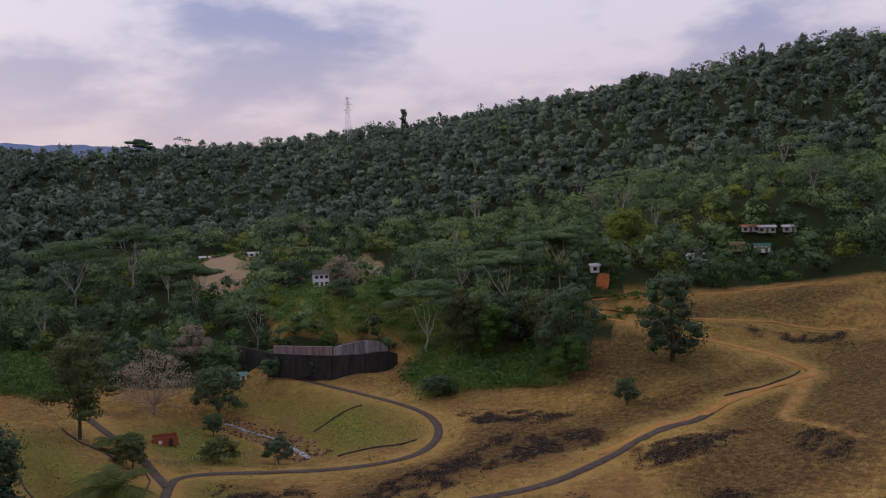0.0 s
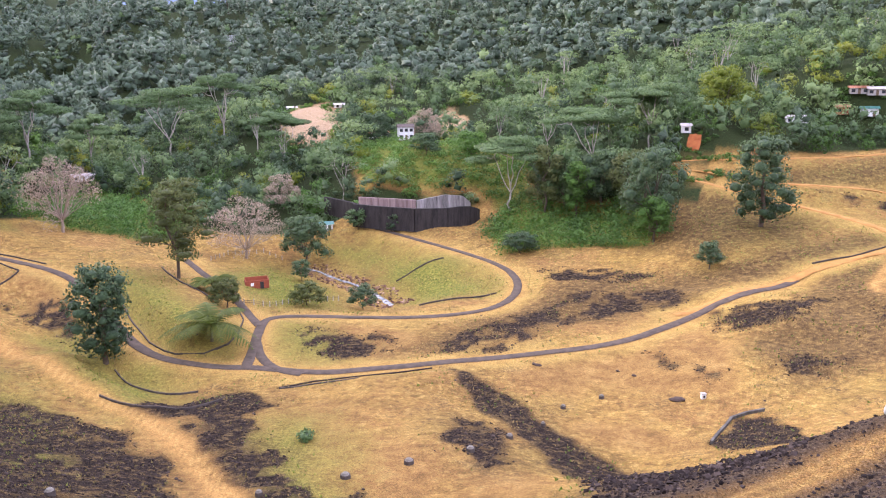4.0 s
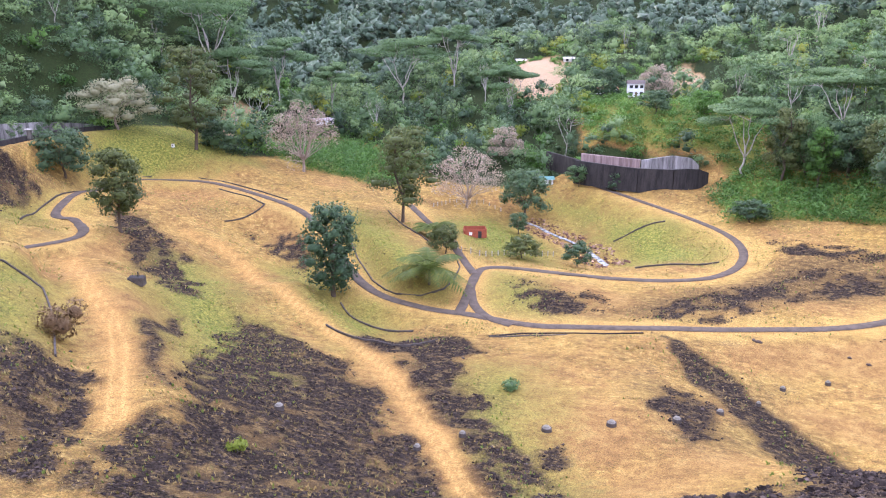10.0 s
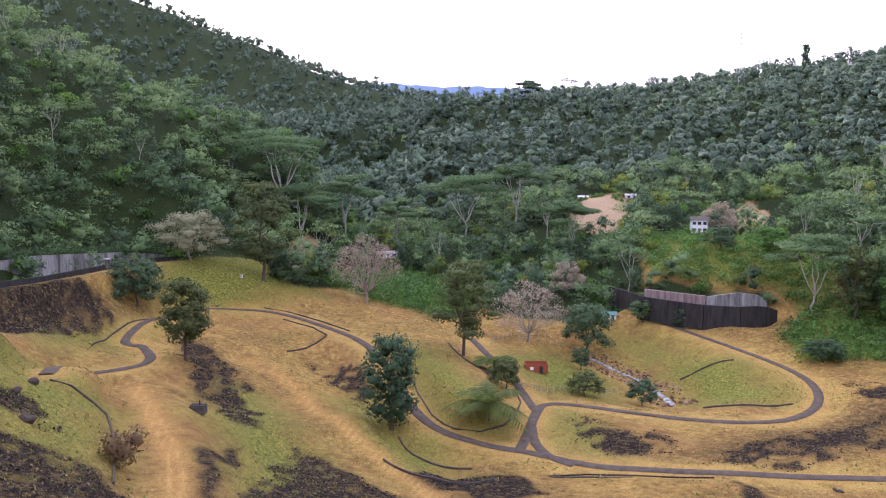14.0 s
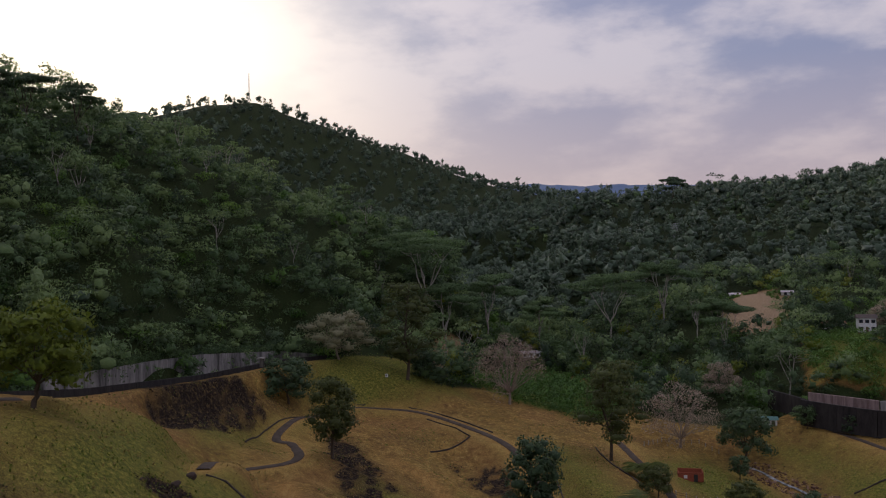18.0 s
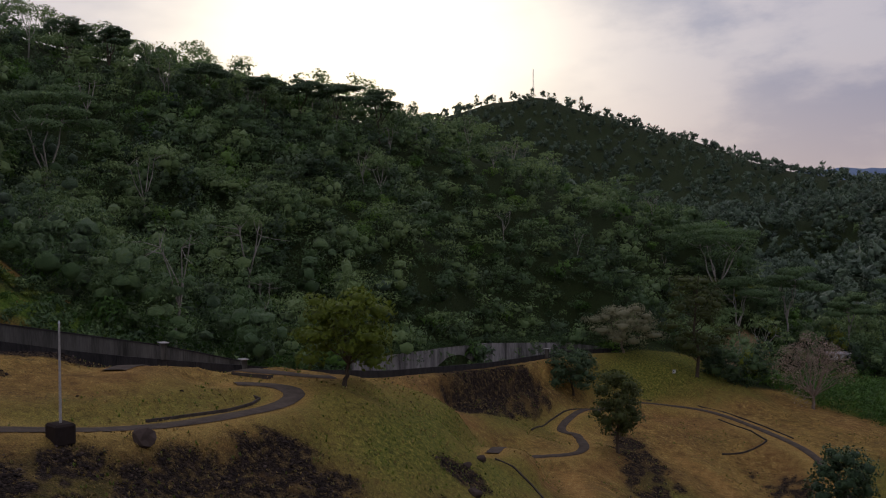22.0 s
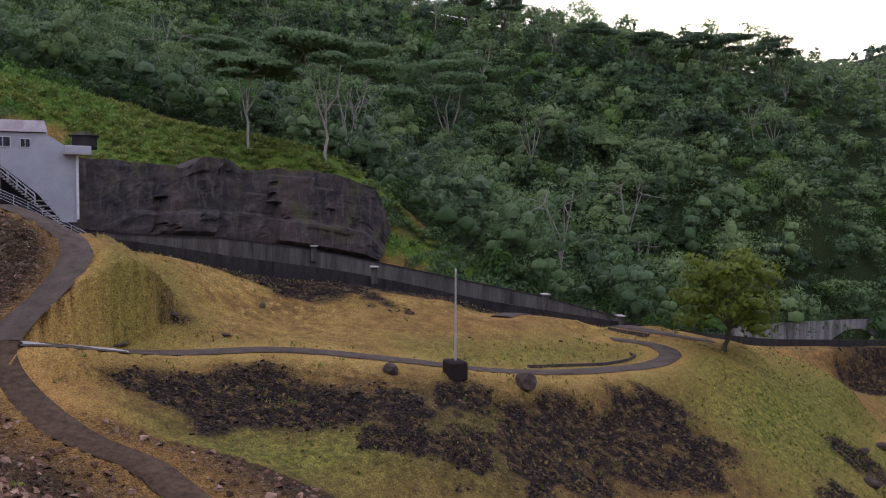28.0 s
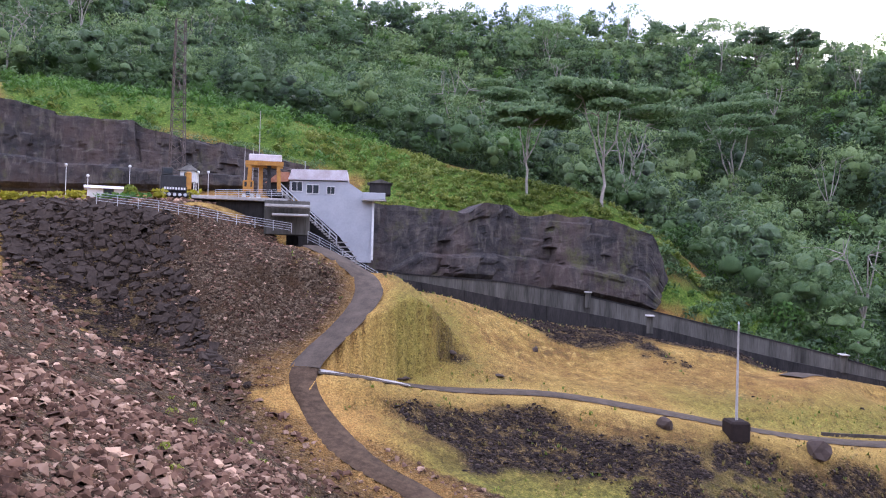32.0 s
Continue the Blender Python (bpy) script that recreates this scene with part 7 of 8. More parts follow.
def gate_house(x, y, z, turn):
    """The grey spillway gate house with its sloping soffit, roof, windows, balcony and stair."""
    ob = thing("gate_house", (x, y, z), "grey painted gate house with pale metal roof and outside stair", "building", turn=turn)
    part("wall", prism([(-11.1, 9.5), (-3.4, 9.6), (-1.15, 8.1), (0, 7.95), (0, -1.2), (-1.6, -1.2), (-4.4, 2.3), (-11.1, 8.0)], 0, 7), M["paint"], ob)
    # dark block added to fill the gap under the sloping soffit
    part("soffit_fill", box(-6.0, 4.6, 0.4, 11.0, 6.0, 13.0), M["dark_concrete"], ob, "dark concrete fill under the soffit")
    part("corner_pilaster", box(0.12, -0.05, 3.6, 0.3, 0.5, 8.9), M["white"], ob, "pale corner strip")
    roof = part("roof", prism([(-11.3, 9.62), (-3.3, 9.72), (-3.5, 11.1), (-10.8, 11.0)], -0.4, 7.4), M["roof"], ob)
    for i in range(14):
        part("sheet_rib", box(-10.9 + i * 0.56, -0.44, 10.35, 0.05, 0.05, 1.3), M["roof"], roof)
    for wx, wz, ww, wh in ((-10.1, 8.75, 1.5, 1.4), (-8.0, 8.45, 1.7, 1.3), (-5.6, 8.35, 1.1, 1.1)):
        win = part("window", box(wx, -0.03, wz, ww, 0.1, wh), M["white"], ob)
        for k in (-1, 1):
            part("pane", box(wx + k * ww * 0.24, -0.1, wz, ww * 0.42, 0.04, wh * 0.84), M["glass"], win)
    part("balcony", box(0.2, -0.6, 7.7, 3.0, 1.6, 0.9, 0, 0.05), M["paint"], ob)
    part("balcony_slab", box(0.2, -0.6, 7.16, 3.3, 1.9, 0.16), M["pale_concrete"], ob)
    annex = part("annex", box(1.0, 3.5, 8.9, 2.9, 4.0, 1.5), M["dark_concrete"], ob)
    part("annex_roof", prism([(-0.8, 9.67), (2.7, 9.67), (1.0, 10.2)], 1.2, 5.7), M["concrete"], annex)
    part("side_room", box(-12.6, 2.5, 8.3, 2.8, 4.0, 2.0), M["dark_concrete"], ob)
    part("side_roof", prism([(-14.3, 9.1), (-11.2, 9.35), (-11.2, 10.6), (-12.4, 10.6)], -0.3, 5.0), M["tile_roof"], ob, "rusty sheet roof")
    part("stair_mass", prism([(-13.5, 6.2), (-9.0, 3.4), (-4.4, -0.6), (-1.7, -3.2), (-9.5, -3.2), (-9.5, 2.0), (-13.5, 4.0)], -2.6, 0), M["dark_concrete"], ob)
    for i in range(34):
        u = i / 33
        part("step", box(-12.2 + 10.6 * u, -1.4, 8.0 - 9.6 * u, 0.4, 2.0, 0.16), M["pale_concrete"], ob)
    for yy in (-2.35, -0.5):
        for h in (0.5, 1.0):
            part("stair_rail", rod((-12.2, yy, 8.0 + h), (-4.6, yy, 1.15 + h), 0.06, sides=6), M["steel"], ob)
        for i in range(9):
            u = i / 8
            part("rail_post", rod((-12.2 + 7.6 * u, yy, 7.9 - 6.85 * u), (-12.2 + 7.6 * u, yy, 9.0 - 6.85 * u), 0.05, sides=6), M["steel"], ob)
    for i in range(7):
        part("baffle_beam", box(-4.0 + i * 0.42, -1.9, 1.4 - i * 0.6, 1.7, 0.5, 0.16), M["pale_concrete"], ob, "stacked concrete beam")
    part("antenna", rod((-9.6, 6, 11), (-9.6, 6, 12.8), 0.04, sides=5), M["steel"], ob)
    return ob


def gantry(x, y, z, turn):
    """The yellow gantry crane over the spillway gates."""
    ob = thing("gantry_crane", (x, y, z), "yellow gantry crane with a faded trolley housing over the gates", "crane", turn=turn)
    for lx in (-1.9, 1.9):
        for ly in (-1.6, 1.6):
            part("leg", prism([(lx - 0.22, 0), (lx + 0.22, 0), (lx * 0.9 + 0.2, 3.6), (lx * 0.9 - 0.2, 3.6)], ly - 0.2, ly + 0.2), M["yellow"], ob)
    part("beam", box(0, -1.6, 3.8, 4.6, 0.5, 0.5), M["yellow"], ob)
    part("beam", box(0, 1.6, 3.8, 4.6, 0.5, 0.5), M["yellow"], ob)
    part("trolley", box(0.1, 0, 4.5, 4.0, 2.8, 0.9, 0, 0.1), M["roof"], ob, "faded pinkish trolley housing")
    part("column", box(-0.4, 0, 1.9, 0.5, 0.5, 3.7), M["yellow"], ob)
    part("column", box(0.6, 0, 1.9, 0.5, 0.5, 3.7), M["black"], ob)
    part("cab", box(-1.9, -0.9, 0.9, 1.3, 1.2, 1.5, 0, 0.08), M["yellow"], ob)
    part("cab_window", box(-1.9, -1.52, 1.15, 0.9, 0.05, 0.6), M["glass"], ob)
    for lx in (-1.9, 1.9):
        part("wheel_box", box(lx, 0, 0.15, 0.5, 3.9, 0.3), M["black"], ob)


def excavator(x, y, z, turn):
    """An old black and yellow crane body with a signboard."""
    ob = thing("crane_body", (x, y, z), "old black and yellow crawler crane body with a lettered signboard", "machine", turn=turn)
    part("body", box(0, 0, 1.9, 3.4, 2.4, 1.9, 0, 0.12), M["black"], ob)
    part("counterweight", box(1.7, -0.2, 2.2, 0.7, 2.2, 2.4, 0, 0.15), M["yellow"], ob, "yellow end panel")
    board = part("signboard", box(0, -1.27, 1.15, 3.0, 0.08, 0.5), M["black"], ob)
    for i in range(8):
        part("letter_bar", box(-1.2 + i * 0.34, -1.34, 1.15, 0.22, 0.04, 0.3), M["white"], board)
    for sg in (-1, 1):
        tr = part("track", box(0, sg * 0.9, 0.45, 3.6, 0.6, 0.85, 0, 0.25), M["black"], ob)
        for i in range(5):
            part("roller", rod((-1.3 + i * 0.65, sg * 0.9 - 0.33, 0.4), (-1.3 + i * 0.65, sg * 0.9 + 0.33, 0.4), 0.22, sides=10), M["steel"], tr)
    part("cab", box(-0.9, -0.5, 3.3, 1.4, 1.3, 1.0, 0, 0.08), M["black"], ob)
    part("window", box(-0.9, -1.16, 3.35, 1.0, 0.05, 0.6), M["glass"], ob)


def watch_hut(x, y, z, turn):
    ob = thing("watch_hut", (x, y, z), "small white watch hut on stilts with a grey pyramid roof", "hut", turn=turn)
    for lx in (-0.8, 0.8):
        for ly in (-0.8, 0.8):
            part("stilt", box(lx, ly, 1.1, 0.14, 0.14, 2.2), M["white"], ob)
    part("wall", box(0, 0, 2.9, 2.0, 2.0, 1.5), M["white"], ob)
    part("window", box(0, -1.02, 3.05, 1.0, 0.05, 0.7), M["glass"], ob)
    bm = bmesh.new()
    bmesh.ops.create_cone(bm, cap_ends=True, segments=4, radius1=1.95, radius2=0.05, depth=1.0, matrix=Matrix.Translation((0, 0, 4.16)) @ Matrix.Rotation(radians(45), 4, "Z"))
    part("roof", bm, M["concrete"], ob, "grey pyramid roof")


def mast_pole(x, y, z, high):
    ob = thing("mast_pole", (x, y, z), "thin pale metal pole on the gate deck", "pole", "poles on the gate deck")
    part("shaft", rod((0, 0, -0.2), (0, 0, high), 0.09, 0.04, 6), M["pale_concrete"], ob)
    part("foot", box(0, 0, 0.1, 0.4, 0.4, 0.5), M["white"], ob)


def topiary(x, y, z):
    rng = np.random.default_rng(8)
    ob = thing("topiary", (x, y, z - 0.1), "round clipped green bush on the dam platform", "bush")
    soup = Soup()
    v, f, way = cards(rng, [(0, 0, 0.75, 0.75, 0.75)], 420, 0.16)
    soup.add(v, f, np.repeat(rng.uniform(0.3, 0.8, 420), 4), 0, way)
    v, f, way = lumps(rng, [(0, 0, 0.75, 0.75, 0.75)], 0.92)
    # darker tone on the inner lump gives the bush its inside shade
    soup.add(v, f, 0.3)
    o = new("foliage", soup.mesh("foliage", [M["leaf_bright"]]))
    o.parent = ob


def block(name, label, x, y, z, w, d, h, turn, mat):
    """A plain cast block; x, y, z: middle of the front foot."""
    ob = finish(name, box(0, d / 2, h / 2, w, d, h, 0, min(0.05, h * 0.2)), M[mat])
    ob.matrix_world = pose(x, y, z, 0, 0, turn)
    return tagged(ob, label, "concrete", kind="structure")


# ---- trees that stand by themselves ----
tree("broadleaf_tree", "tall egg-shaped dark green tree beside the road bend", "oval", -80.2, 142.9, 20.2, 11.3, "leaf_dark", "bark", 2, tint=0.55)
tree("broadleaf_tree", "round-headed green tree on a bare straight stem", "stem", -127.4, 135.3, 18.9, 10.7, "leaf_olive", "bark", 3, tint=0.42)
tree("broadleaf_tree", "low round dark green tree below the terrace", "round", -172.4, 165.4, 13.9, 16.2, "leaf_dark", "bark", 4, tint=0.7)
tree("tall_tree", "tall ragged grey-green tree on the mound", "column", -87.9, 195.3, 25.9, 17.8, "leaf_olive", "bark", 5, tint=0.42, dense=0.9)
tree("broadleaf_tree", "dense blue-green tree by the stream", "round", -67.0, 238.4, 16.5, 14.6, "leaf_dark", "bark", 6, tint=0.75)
tree("leafless_tree", "spreading leafless tree with pinkish grey twigs", "bare", -84.6, 236.7, 19.4, 23.8, "leaf_dry", "twig", 7, tint=0.75, dense=0.8, size=0.2)
tree("leafless_tree", "small leafless pinkish tree among green woods", "bare", -88.8, 290.7, 13.5, 14.7, "leaf_dry", "twig", 8, tint=0.6, dense=0.9, size=0.2)
tree("leafless_tree", "broad thinly leaved brownish tree below the woods", "bare", -139.8, 232.5, 23.6, 22.2, "leaf_dry", "twig", 9, tint=0.5, dense=0.9, size=0.22)
tree("broadleaf_tree", "pale round tree with thin yellowish leaves on the terrace", "round", -187.5, 202.8, 17.1, 22.4, "leaf_pale", "twig", 10, tint=0.5, dense=0.7)
tree("tall_tree", "tall dense dark tree at the edge of the terrace", "column", -165.2, 211.1, 31.9, 22.2, "leaf_olive", "bark", 11, tint=0.35)
tree("broadleaf_tree", "small dark tree on the terrace edge", "oval", -165.1, 219.9, 8.7, 8.0, "leaf_dark", "bark", 12, tint=0.5)
tree("broadleaf_tree", "small round tree in front of the black wall", "round", -53.9, 255.0, 7.4, 7.6, "leaf", "bark", 13, tint=0.35)
tree("conifer", "small dark cone-shaped tree in front of the black wall", "oval", -41.9, 253.3, 6.6, 5.0, "leaf_dark", "bark", 14, tint=0.6)
tree("broadleaf_tree", "round bright green tree by the blue hut", "round", -73.9, 282.7, 8.5, 10.5, "leaf_lush", "bark", 15, tint=0.45)
tree("broadleaf_tree", "bushy dark tree beside the palms", "round", -68.5, 176.6, 7.4, 7.5, "leaf_olive", "bark", 17, tint=0.4)
tree("broadleaf_tree", "low round olive-green tree by the garden fence", "round", -53.4, 189.9, 6.2, 9.0, "leaf_olive", "bark", 18, tint=0.55)
tree("broadleaf_tree", "small dark tree on the stream bank", "round", -40.3, 193.4, 6.8, 7.0, "leaf_dark", "bark", 19, tint=0.7)
tree("broadleaf_tree", "slim young tree beside the stream", "round", -63.4, 221.4, 6.5, 5.2, "leaf_dark", "bark", 20, tint=0.8)
tree("broadleaf_tree", "wide tree with light yellow-green leaves by the spillway wall", "round", -105.7, 56.4, 14.6, 14.9, "leaf_bright", "bark", 21, tint=0.22, dense=0.9)
tree("broadleaf_tree", "large dark green tree above the dirt road", "oval", 62.1, 225.8, 25.4, 16.3, "leaf_dark", "bark", 22, tint=0.7)
tree("broadleaf_tree", "lone round bush-like tree on the dry slope", "round", 45.0, 205.6, 7.5, 6.8, "leaf_dark", "bark", 23, tint=0.75)
tree("broadleaf_tree", "light green tree at the edge of the thicket", "round", 34.5, 229.3, 13.6, 10.4, "leaf_lush", "bark", 24, tint=0.4)
tree("broadleaf_tree", "tall dark tree at the edge of the thicket", "round", 34.5, 234.5, 26.4, 17.8, "leaf_dark", "bark", 25, tint=0.65)
tree("broadleaf_tree", "low dark bush at the foot of the thicket", "round", -1.9, 230.7, 6.5, 10.3, "leaf_dark", "bark", 26, tint=0.5)
tree("bush", "low dead brown bush beside the stone drain", "shrub", -77.4, 70.2, 5.0, 5.6, "leaf_brown", "bark", 27, tint=0.5, dense=0.8)
tree("broadleaf_tree", "bright yellow-green tree on the wooded hillside", "round", 68.7, 305.4, 20.1, 19.7, "leaf_bright", "bark", 28, tint=0.3)
tree("bush", "small dark green bush on the orange plain", "shrub", -30.1, 103.8, 1.9, 3.7, "leaf", "bark", 70, tint=0.5)
tree("bush", "small yellow-green bush among the dark rubble", "shrub", -43.1, 57.6, 1.5, 1.9, "leaf_bright", "bark", 71, tint=0.6)
tree("umbrella_tree", "flat-topped tree with a pale trunk in the valley", "umbrella", -140.9, 375.2, 34.3, 32.4, "leaf", "pale_bark", 29, tint=0.4)
tree("umbrella_tree", "flat-topped tree with forked pale limbs in the valley", "umbrella", -104.5, 342.9, 25.6, 25.9, "leaf", "pale_bark", 30, tint=0.42)
tree("umbrella_tree", "broad flat-topped tree in the valley woods", "umbrella", -162.5, 363.4, 34.4, 41.0, "leaf", "pale_bark", 31, tint=0.4)
tree("umbrella_tree", "tall flat-topped tree with a bare white trunk above the thicket", "umbrella", -6.4, 267.8, 26.0, 27.9, "leaf", "pale_bark", 32, tint=0.5)
tree("umbrella_tree", "tall flat-topped tree at the valley woods", "umbrella", -211.6, 297.7, 34.7, 30.1, "leaf", "pale_bark", 33, tint=0.4)
tree("umbrella_tree", "tall flat-topped tree with several pale slender trunks", "umbrella", -152.3, -10.6, 17.5, 19.9, "leaf", "pale_bark", 40, tint=0.52)
tree("umbrella_tree", "tall flat-topped tree with several pale slender trunks", "umbrella", -154.1, 3.0, 23.7, 22.1, "leaf", "pale_bark", 41, tint=0.52)
tree("umbrella_tree", "tall flat-topped tree with several pale slender trunks", "umbrella", -225.8, 13.0, 31.4, 27.8, "leaf", "pale_bark", 42, tint=0.52)
tree("umbrella_tree", "tall flat-topped tree with several pale slender trunks", "umbrella", -242.3, 40.2, 34.4, 31.9, "leaf", "pale_bark", 43, tint=0.52)
tree("umbrella_tree", "tall flat-topped tree with several pale slender trunks", "umbrella", -224.4, -27.0, 22.5, 26.4, "leaf", "pale_bark", 44, tint=0.52)
tree("umbrella_tree", "flat-topped tree standing against the sky on the ridge", "umbrella", -292.6, 124.5, 16.4, 18.9, "leaf_dark", "bark", 50, dense=0.4, tint=0.6, size=0.36)
tree("umbrella_tree", "flat-topped tree standing against the sky on the ridge", "umbrella", -290.5, 139.0, 19.2, 20.2, "leaf_dark", "bark", 51, dense=0.4, tint=0.6, size=0.36)
tree("umbrella_tree", "flat-topped tree standing against the sky on the ridge", "umbrella", -288.1, 152.5, 21.0, 21.6, "leaf_dark", "bark", 52, dense=0.4, tint=0.6, size=0.36)
tree("umbrella_tree", "flat-topped tree standing against the sky on the ridge", "umbrella", -285.1, 170.1, 22.0, 23.1, "leaf_dark", "bark", 53, dense=0.4, tint=0.6, size=0.36)
tree("umbrella_tree", "flat-topped tree standing against the sky on the ridge", "umbrella", -300.2, 104.8, 16.5, 17.8, "leaf_dark", "bark", 54, dense=0.4, tint=0.6, size=0.36)
tree("umbrella_tree", "flat-topped tree standing against the sky on the ridge", "umbrella", -325.9, 77.6, 20.4, 16.5, "leaf_dark", "bark", 55, dense=0.4, tint=0.6, size=0.36)
tree("umbrella_tree", "flat-topped tree standing against the sky on the ridge", "umbrella", -339.0, 64.3, 18.9, 17.1, "leaf_dark", "bark", 56, dense=0.4, tint=0.6, size=0.36)
tree("ridge_tree", "wide spreading tree standing out on the ridge", "umbrella", -255.1, 707.4, 24.7, 25.7, "leaf_dark", "bark", 60, tint=0.5, size=0.9)
tree("ridge_tree", "slim dark column-shaped tree on the ridge", "column", -33.9, 794.3, 33.2, 8.7, "leaf_dark", "bark", 61, tint=0.5, size=0.9)
tree("ridge_tree", "rounded tree on the ridge", "round", 163.2, 686.9, 18.0, 15.5, "leaf_dark", "bark", 62, tint=0.5, size=0.9)
tree("leafless_tree", "pinkish thinly leaved tree beside the white house", "bare", -43.2, 342.0, 14.5, 15.5, "leaf_dry", "twig", 80, tint=0.6, dense=0.9, size=0.24)
tree("broadleaf_tree", "broad dark grey-green tree shading the white houses", "round", -63.0, 340.0, 15.0, 16.0, "leaf_dark", "bark", 81, tint=0.6)
tree("umbrella_tree", "very tall layered flat-topped tree on the valley side", "umbrella", -226.0, 300.0, 42.0, 38.0, "leaf", "pale_bark", 82, tint=0.45)
tree("umbrella_tree", "tall layered flat-topped tree on the valley side", "umbrella", -205.0, 324.0, 34.0, 32.0, "leaf", "pale_bark", 83, tint=0.4)
tree("umbrella_tree", "flat-topped tree with a slim pale trunk in the valley", "umbrella", -186.0, 338.0, 27.0, 22.0, "leaf", "pale_bark", 84, tint=0.5)
tree("tall_tree", "slender green tree rising out of the thicket", "column", 5.0, 264.0, 23.0, 11.0, "leaf_olive", "bark", 85, tint=0.55)
tree("broadleaf_tree", "full green tree rising out of the thicket", "round", 12.0, 267.0, 20.0, 15.0, "leaf", "bark", 86, tint=0.5)
tree("tall_tree", "slender light green tree rising out of the thicket", "column", 15.0, 259.0, 19.0, 9.0, "leaf_lush", "bark", 87, tint=0.5)
tree("broadleaf_tree", "dark green tree at the back of the thicket", "round", 23.0, 264.0, 19.0, 15.0, "leaf_dark", "bark", 88, tint=0.7)
tree("broadleaf_tree", "full green tree beside the dirt road", "round", 31.0, 257.0, 18.0, 14.0, "leaf_olive", "bark", 89, tint=0.45)
tree("umbrella_tree", "spreading flat-topped tree above the thicket", "umbrella", 20.0, 282.0, 24.0, 26.0, "leaf", "pale_bark", 90, tint=0.5)
tree("umbrella_tree", "spreading flat-topped tree beside the red cutting", "umbrella", 40.0, 284.0, 22.0, 26.0, "leaf", "pale_bark", 91, tint=0.5)
tree("broadleaf_tree", "fresh green tree on the creeper-covered slope", "round", -20.0, 300.0, 11.0, 11.0, "leaf_lush", "bark", 92, tint=0.5)
tree("broadleaf_tree", "dark round tree on the creeper-covered slope", "round", -38.0, 306.0, 9.0, 12.0, "leaf_dark", "bark", 93, tint=0.7)
palm(-61.7, 149.9, 12.7, 860)
palm(-75.6, 186.2, 9.3, 868)


# ---- spillway, walls and cliffs ----
panel_wall("spillway_wall", "dark concrete side wall of the spillway chute", [(-104.7, -26.5, 52.2), (-108.5, -18, 50.8), (-112.5, -10.8, 49.3), (-117.9, 4.2, 46.9), (-120.2, 13.8, 44.8), (-123.3, 25.8, 41.9), (-124.8, 39.7, 39.4), (-127.6, 60, 35.9), (-151, 90.5, 30.3), (-174.8, 136.9, 25.5), (-186.3, 178.5, 24.5), (-192.9, 203, 22.5)], 0.6, 8.0, "dark_concrete", 6.0)
panel_wall("spillway_wall", "grey weathered concrete far wall of the spillway chute", [(-120.2, -30.4, 52.4), (-123.5, -25.2, 51.7), (-130.5, -11.7, 50.9), (-135, 0.8, 48.9), (-138.3, 14.4, 46), (-140.2, 40.8, 40.3), (-140, 54, 36.6)], 0.6, 7.0, "concrete", 5.0, "dark_concrete")
panel_wall("spillway_wall", "pale concrete far wall of the spillway with dark streaks", [(-165.1, 89.9, 30.8), (-174.5, 107.5, 30.2), (-187.2, 130.2, 28.9), (-196.8, 154.2, 27.7), (-202, 191, 24.6), (-202.5, 210.4, 21.5)], 0.6, 9.0, "streaked", 4.0)
fringe("dark green creepers hanging behind the spillway wall", [(-166.4, 90.6, 31.4), (-175.9, 108.4, 30.8), (-188.7, 131.2, 29.5), (-198.4, 155.4, 28.3), (-203.6, 192.5, 25.2), (-204.1, 212, 22.1)], 17, "leaf", (0.8, 1.9), 0.35)
cliff("rock_cut", "dark cut rock face above the spillway, streaked and mossy", [(-120, -38.3, 45.7), (-123.1, -31.1, 45.4), (-126.4, -25.8, 51.5), (-133.5, -11.9, 50.7), (-138, 0.8, 48.5), (-140.6, 10.8, 46.6)], [(-129.6, -41.2, 64.3), (-132.9, -33.5, 62.8), (-135.3, -27.4, 62.3), (-137.2, -22.2, 61.8), (-140.6, -19.7, 63.4), (-142.2, -14.9, 63.5), (-143.4, -13.5, 62.3), (-145.9, -6.1, 62), (-148, 1.4, 61.6), (-149.7, 9.4, 59), (-149.5, 12.2, 51.7)], 3)
fringe("long green and straw grass hanging over the rock edge", [(-130.1, -41.4, 64.5), (-133.4, -33.6, 63), (-135.8, -27.5, 62.5), (-137.8, -22.3, 62), (-141.2, -19.8, 63.6), (-142.8, -15, 63.7), (-143.9, -13.5, 62.5), (-146.5, -6.1, 62.2), (-148.6, 1.4, 61.8), (-150.3, 9.4, 59.2), (-150.1, 12.3, 51.9)], 15)
cliff("rock_cut", "dark grey cut rock face behind the dam platform", [(-115.4, -95.8, 63.1), (-123.2, -85.6, 63.8), (-128.4, -73.5, 64.4), (-130, -57.1, 64.8), (-129, -43.1, 64.7)], [(-122.8, -102.5, 79.3), (-128.6, -95.2, 78.1), (-132.2, -90.1, 76.7), (-137, -78.8, 76.2), (-138, -68.4, 73.9), (-136.5, -57.1, 72.2), (-134.7, -45.1, 68.9)], 7)
fringe("green grass and creepers hanging over the rock edge", [(-123.3, -102.9, 79.6), (-129.1, -95.6, 78.4), (-132.8, -90.4, 77), (-137.5, -79.1, 76.5), (-138.5, -68.7, 74.2), (-137.1, -57.3, 72.5), (-135.2, -45.3, 69.2)], 16, "leaf", (0.5, 1.4), 0.55)
panel_wall("basin_wall", "black stained concrete wall of the stilling basin", [(-55.6, 256, 11.9), (-48.1, 253.5, 11.7), (-35.6, 251.5, 11.3), (-25.3, 254.7, 11.0), (-19.5, 261.3, 10.8), (-16.1, 267.5, 8.6)], 0.8, 7.4, "dark_concrete", 5.0)
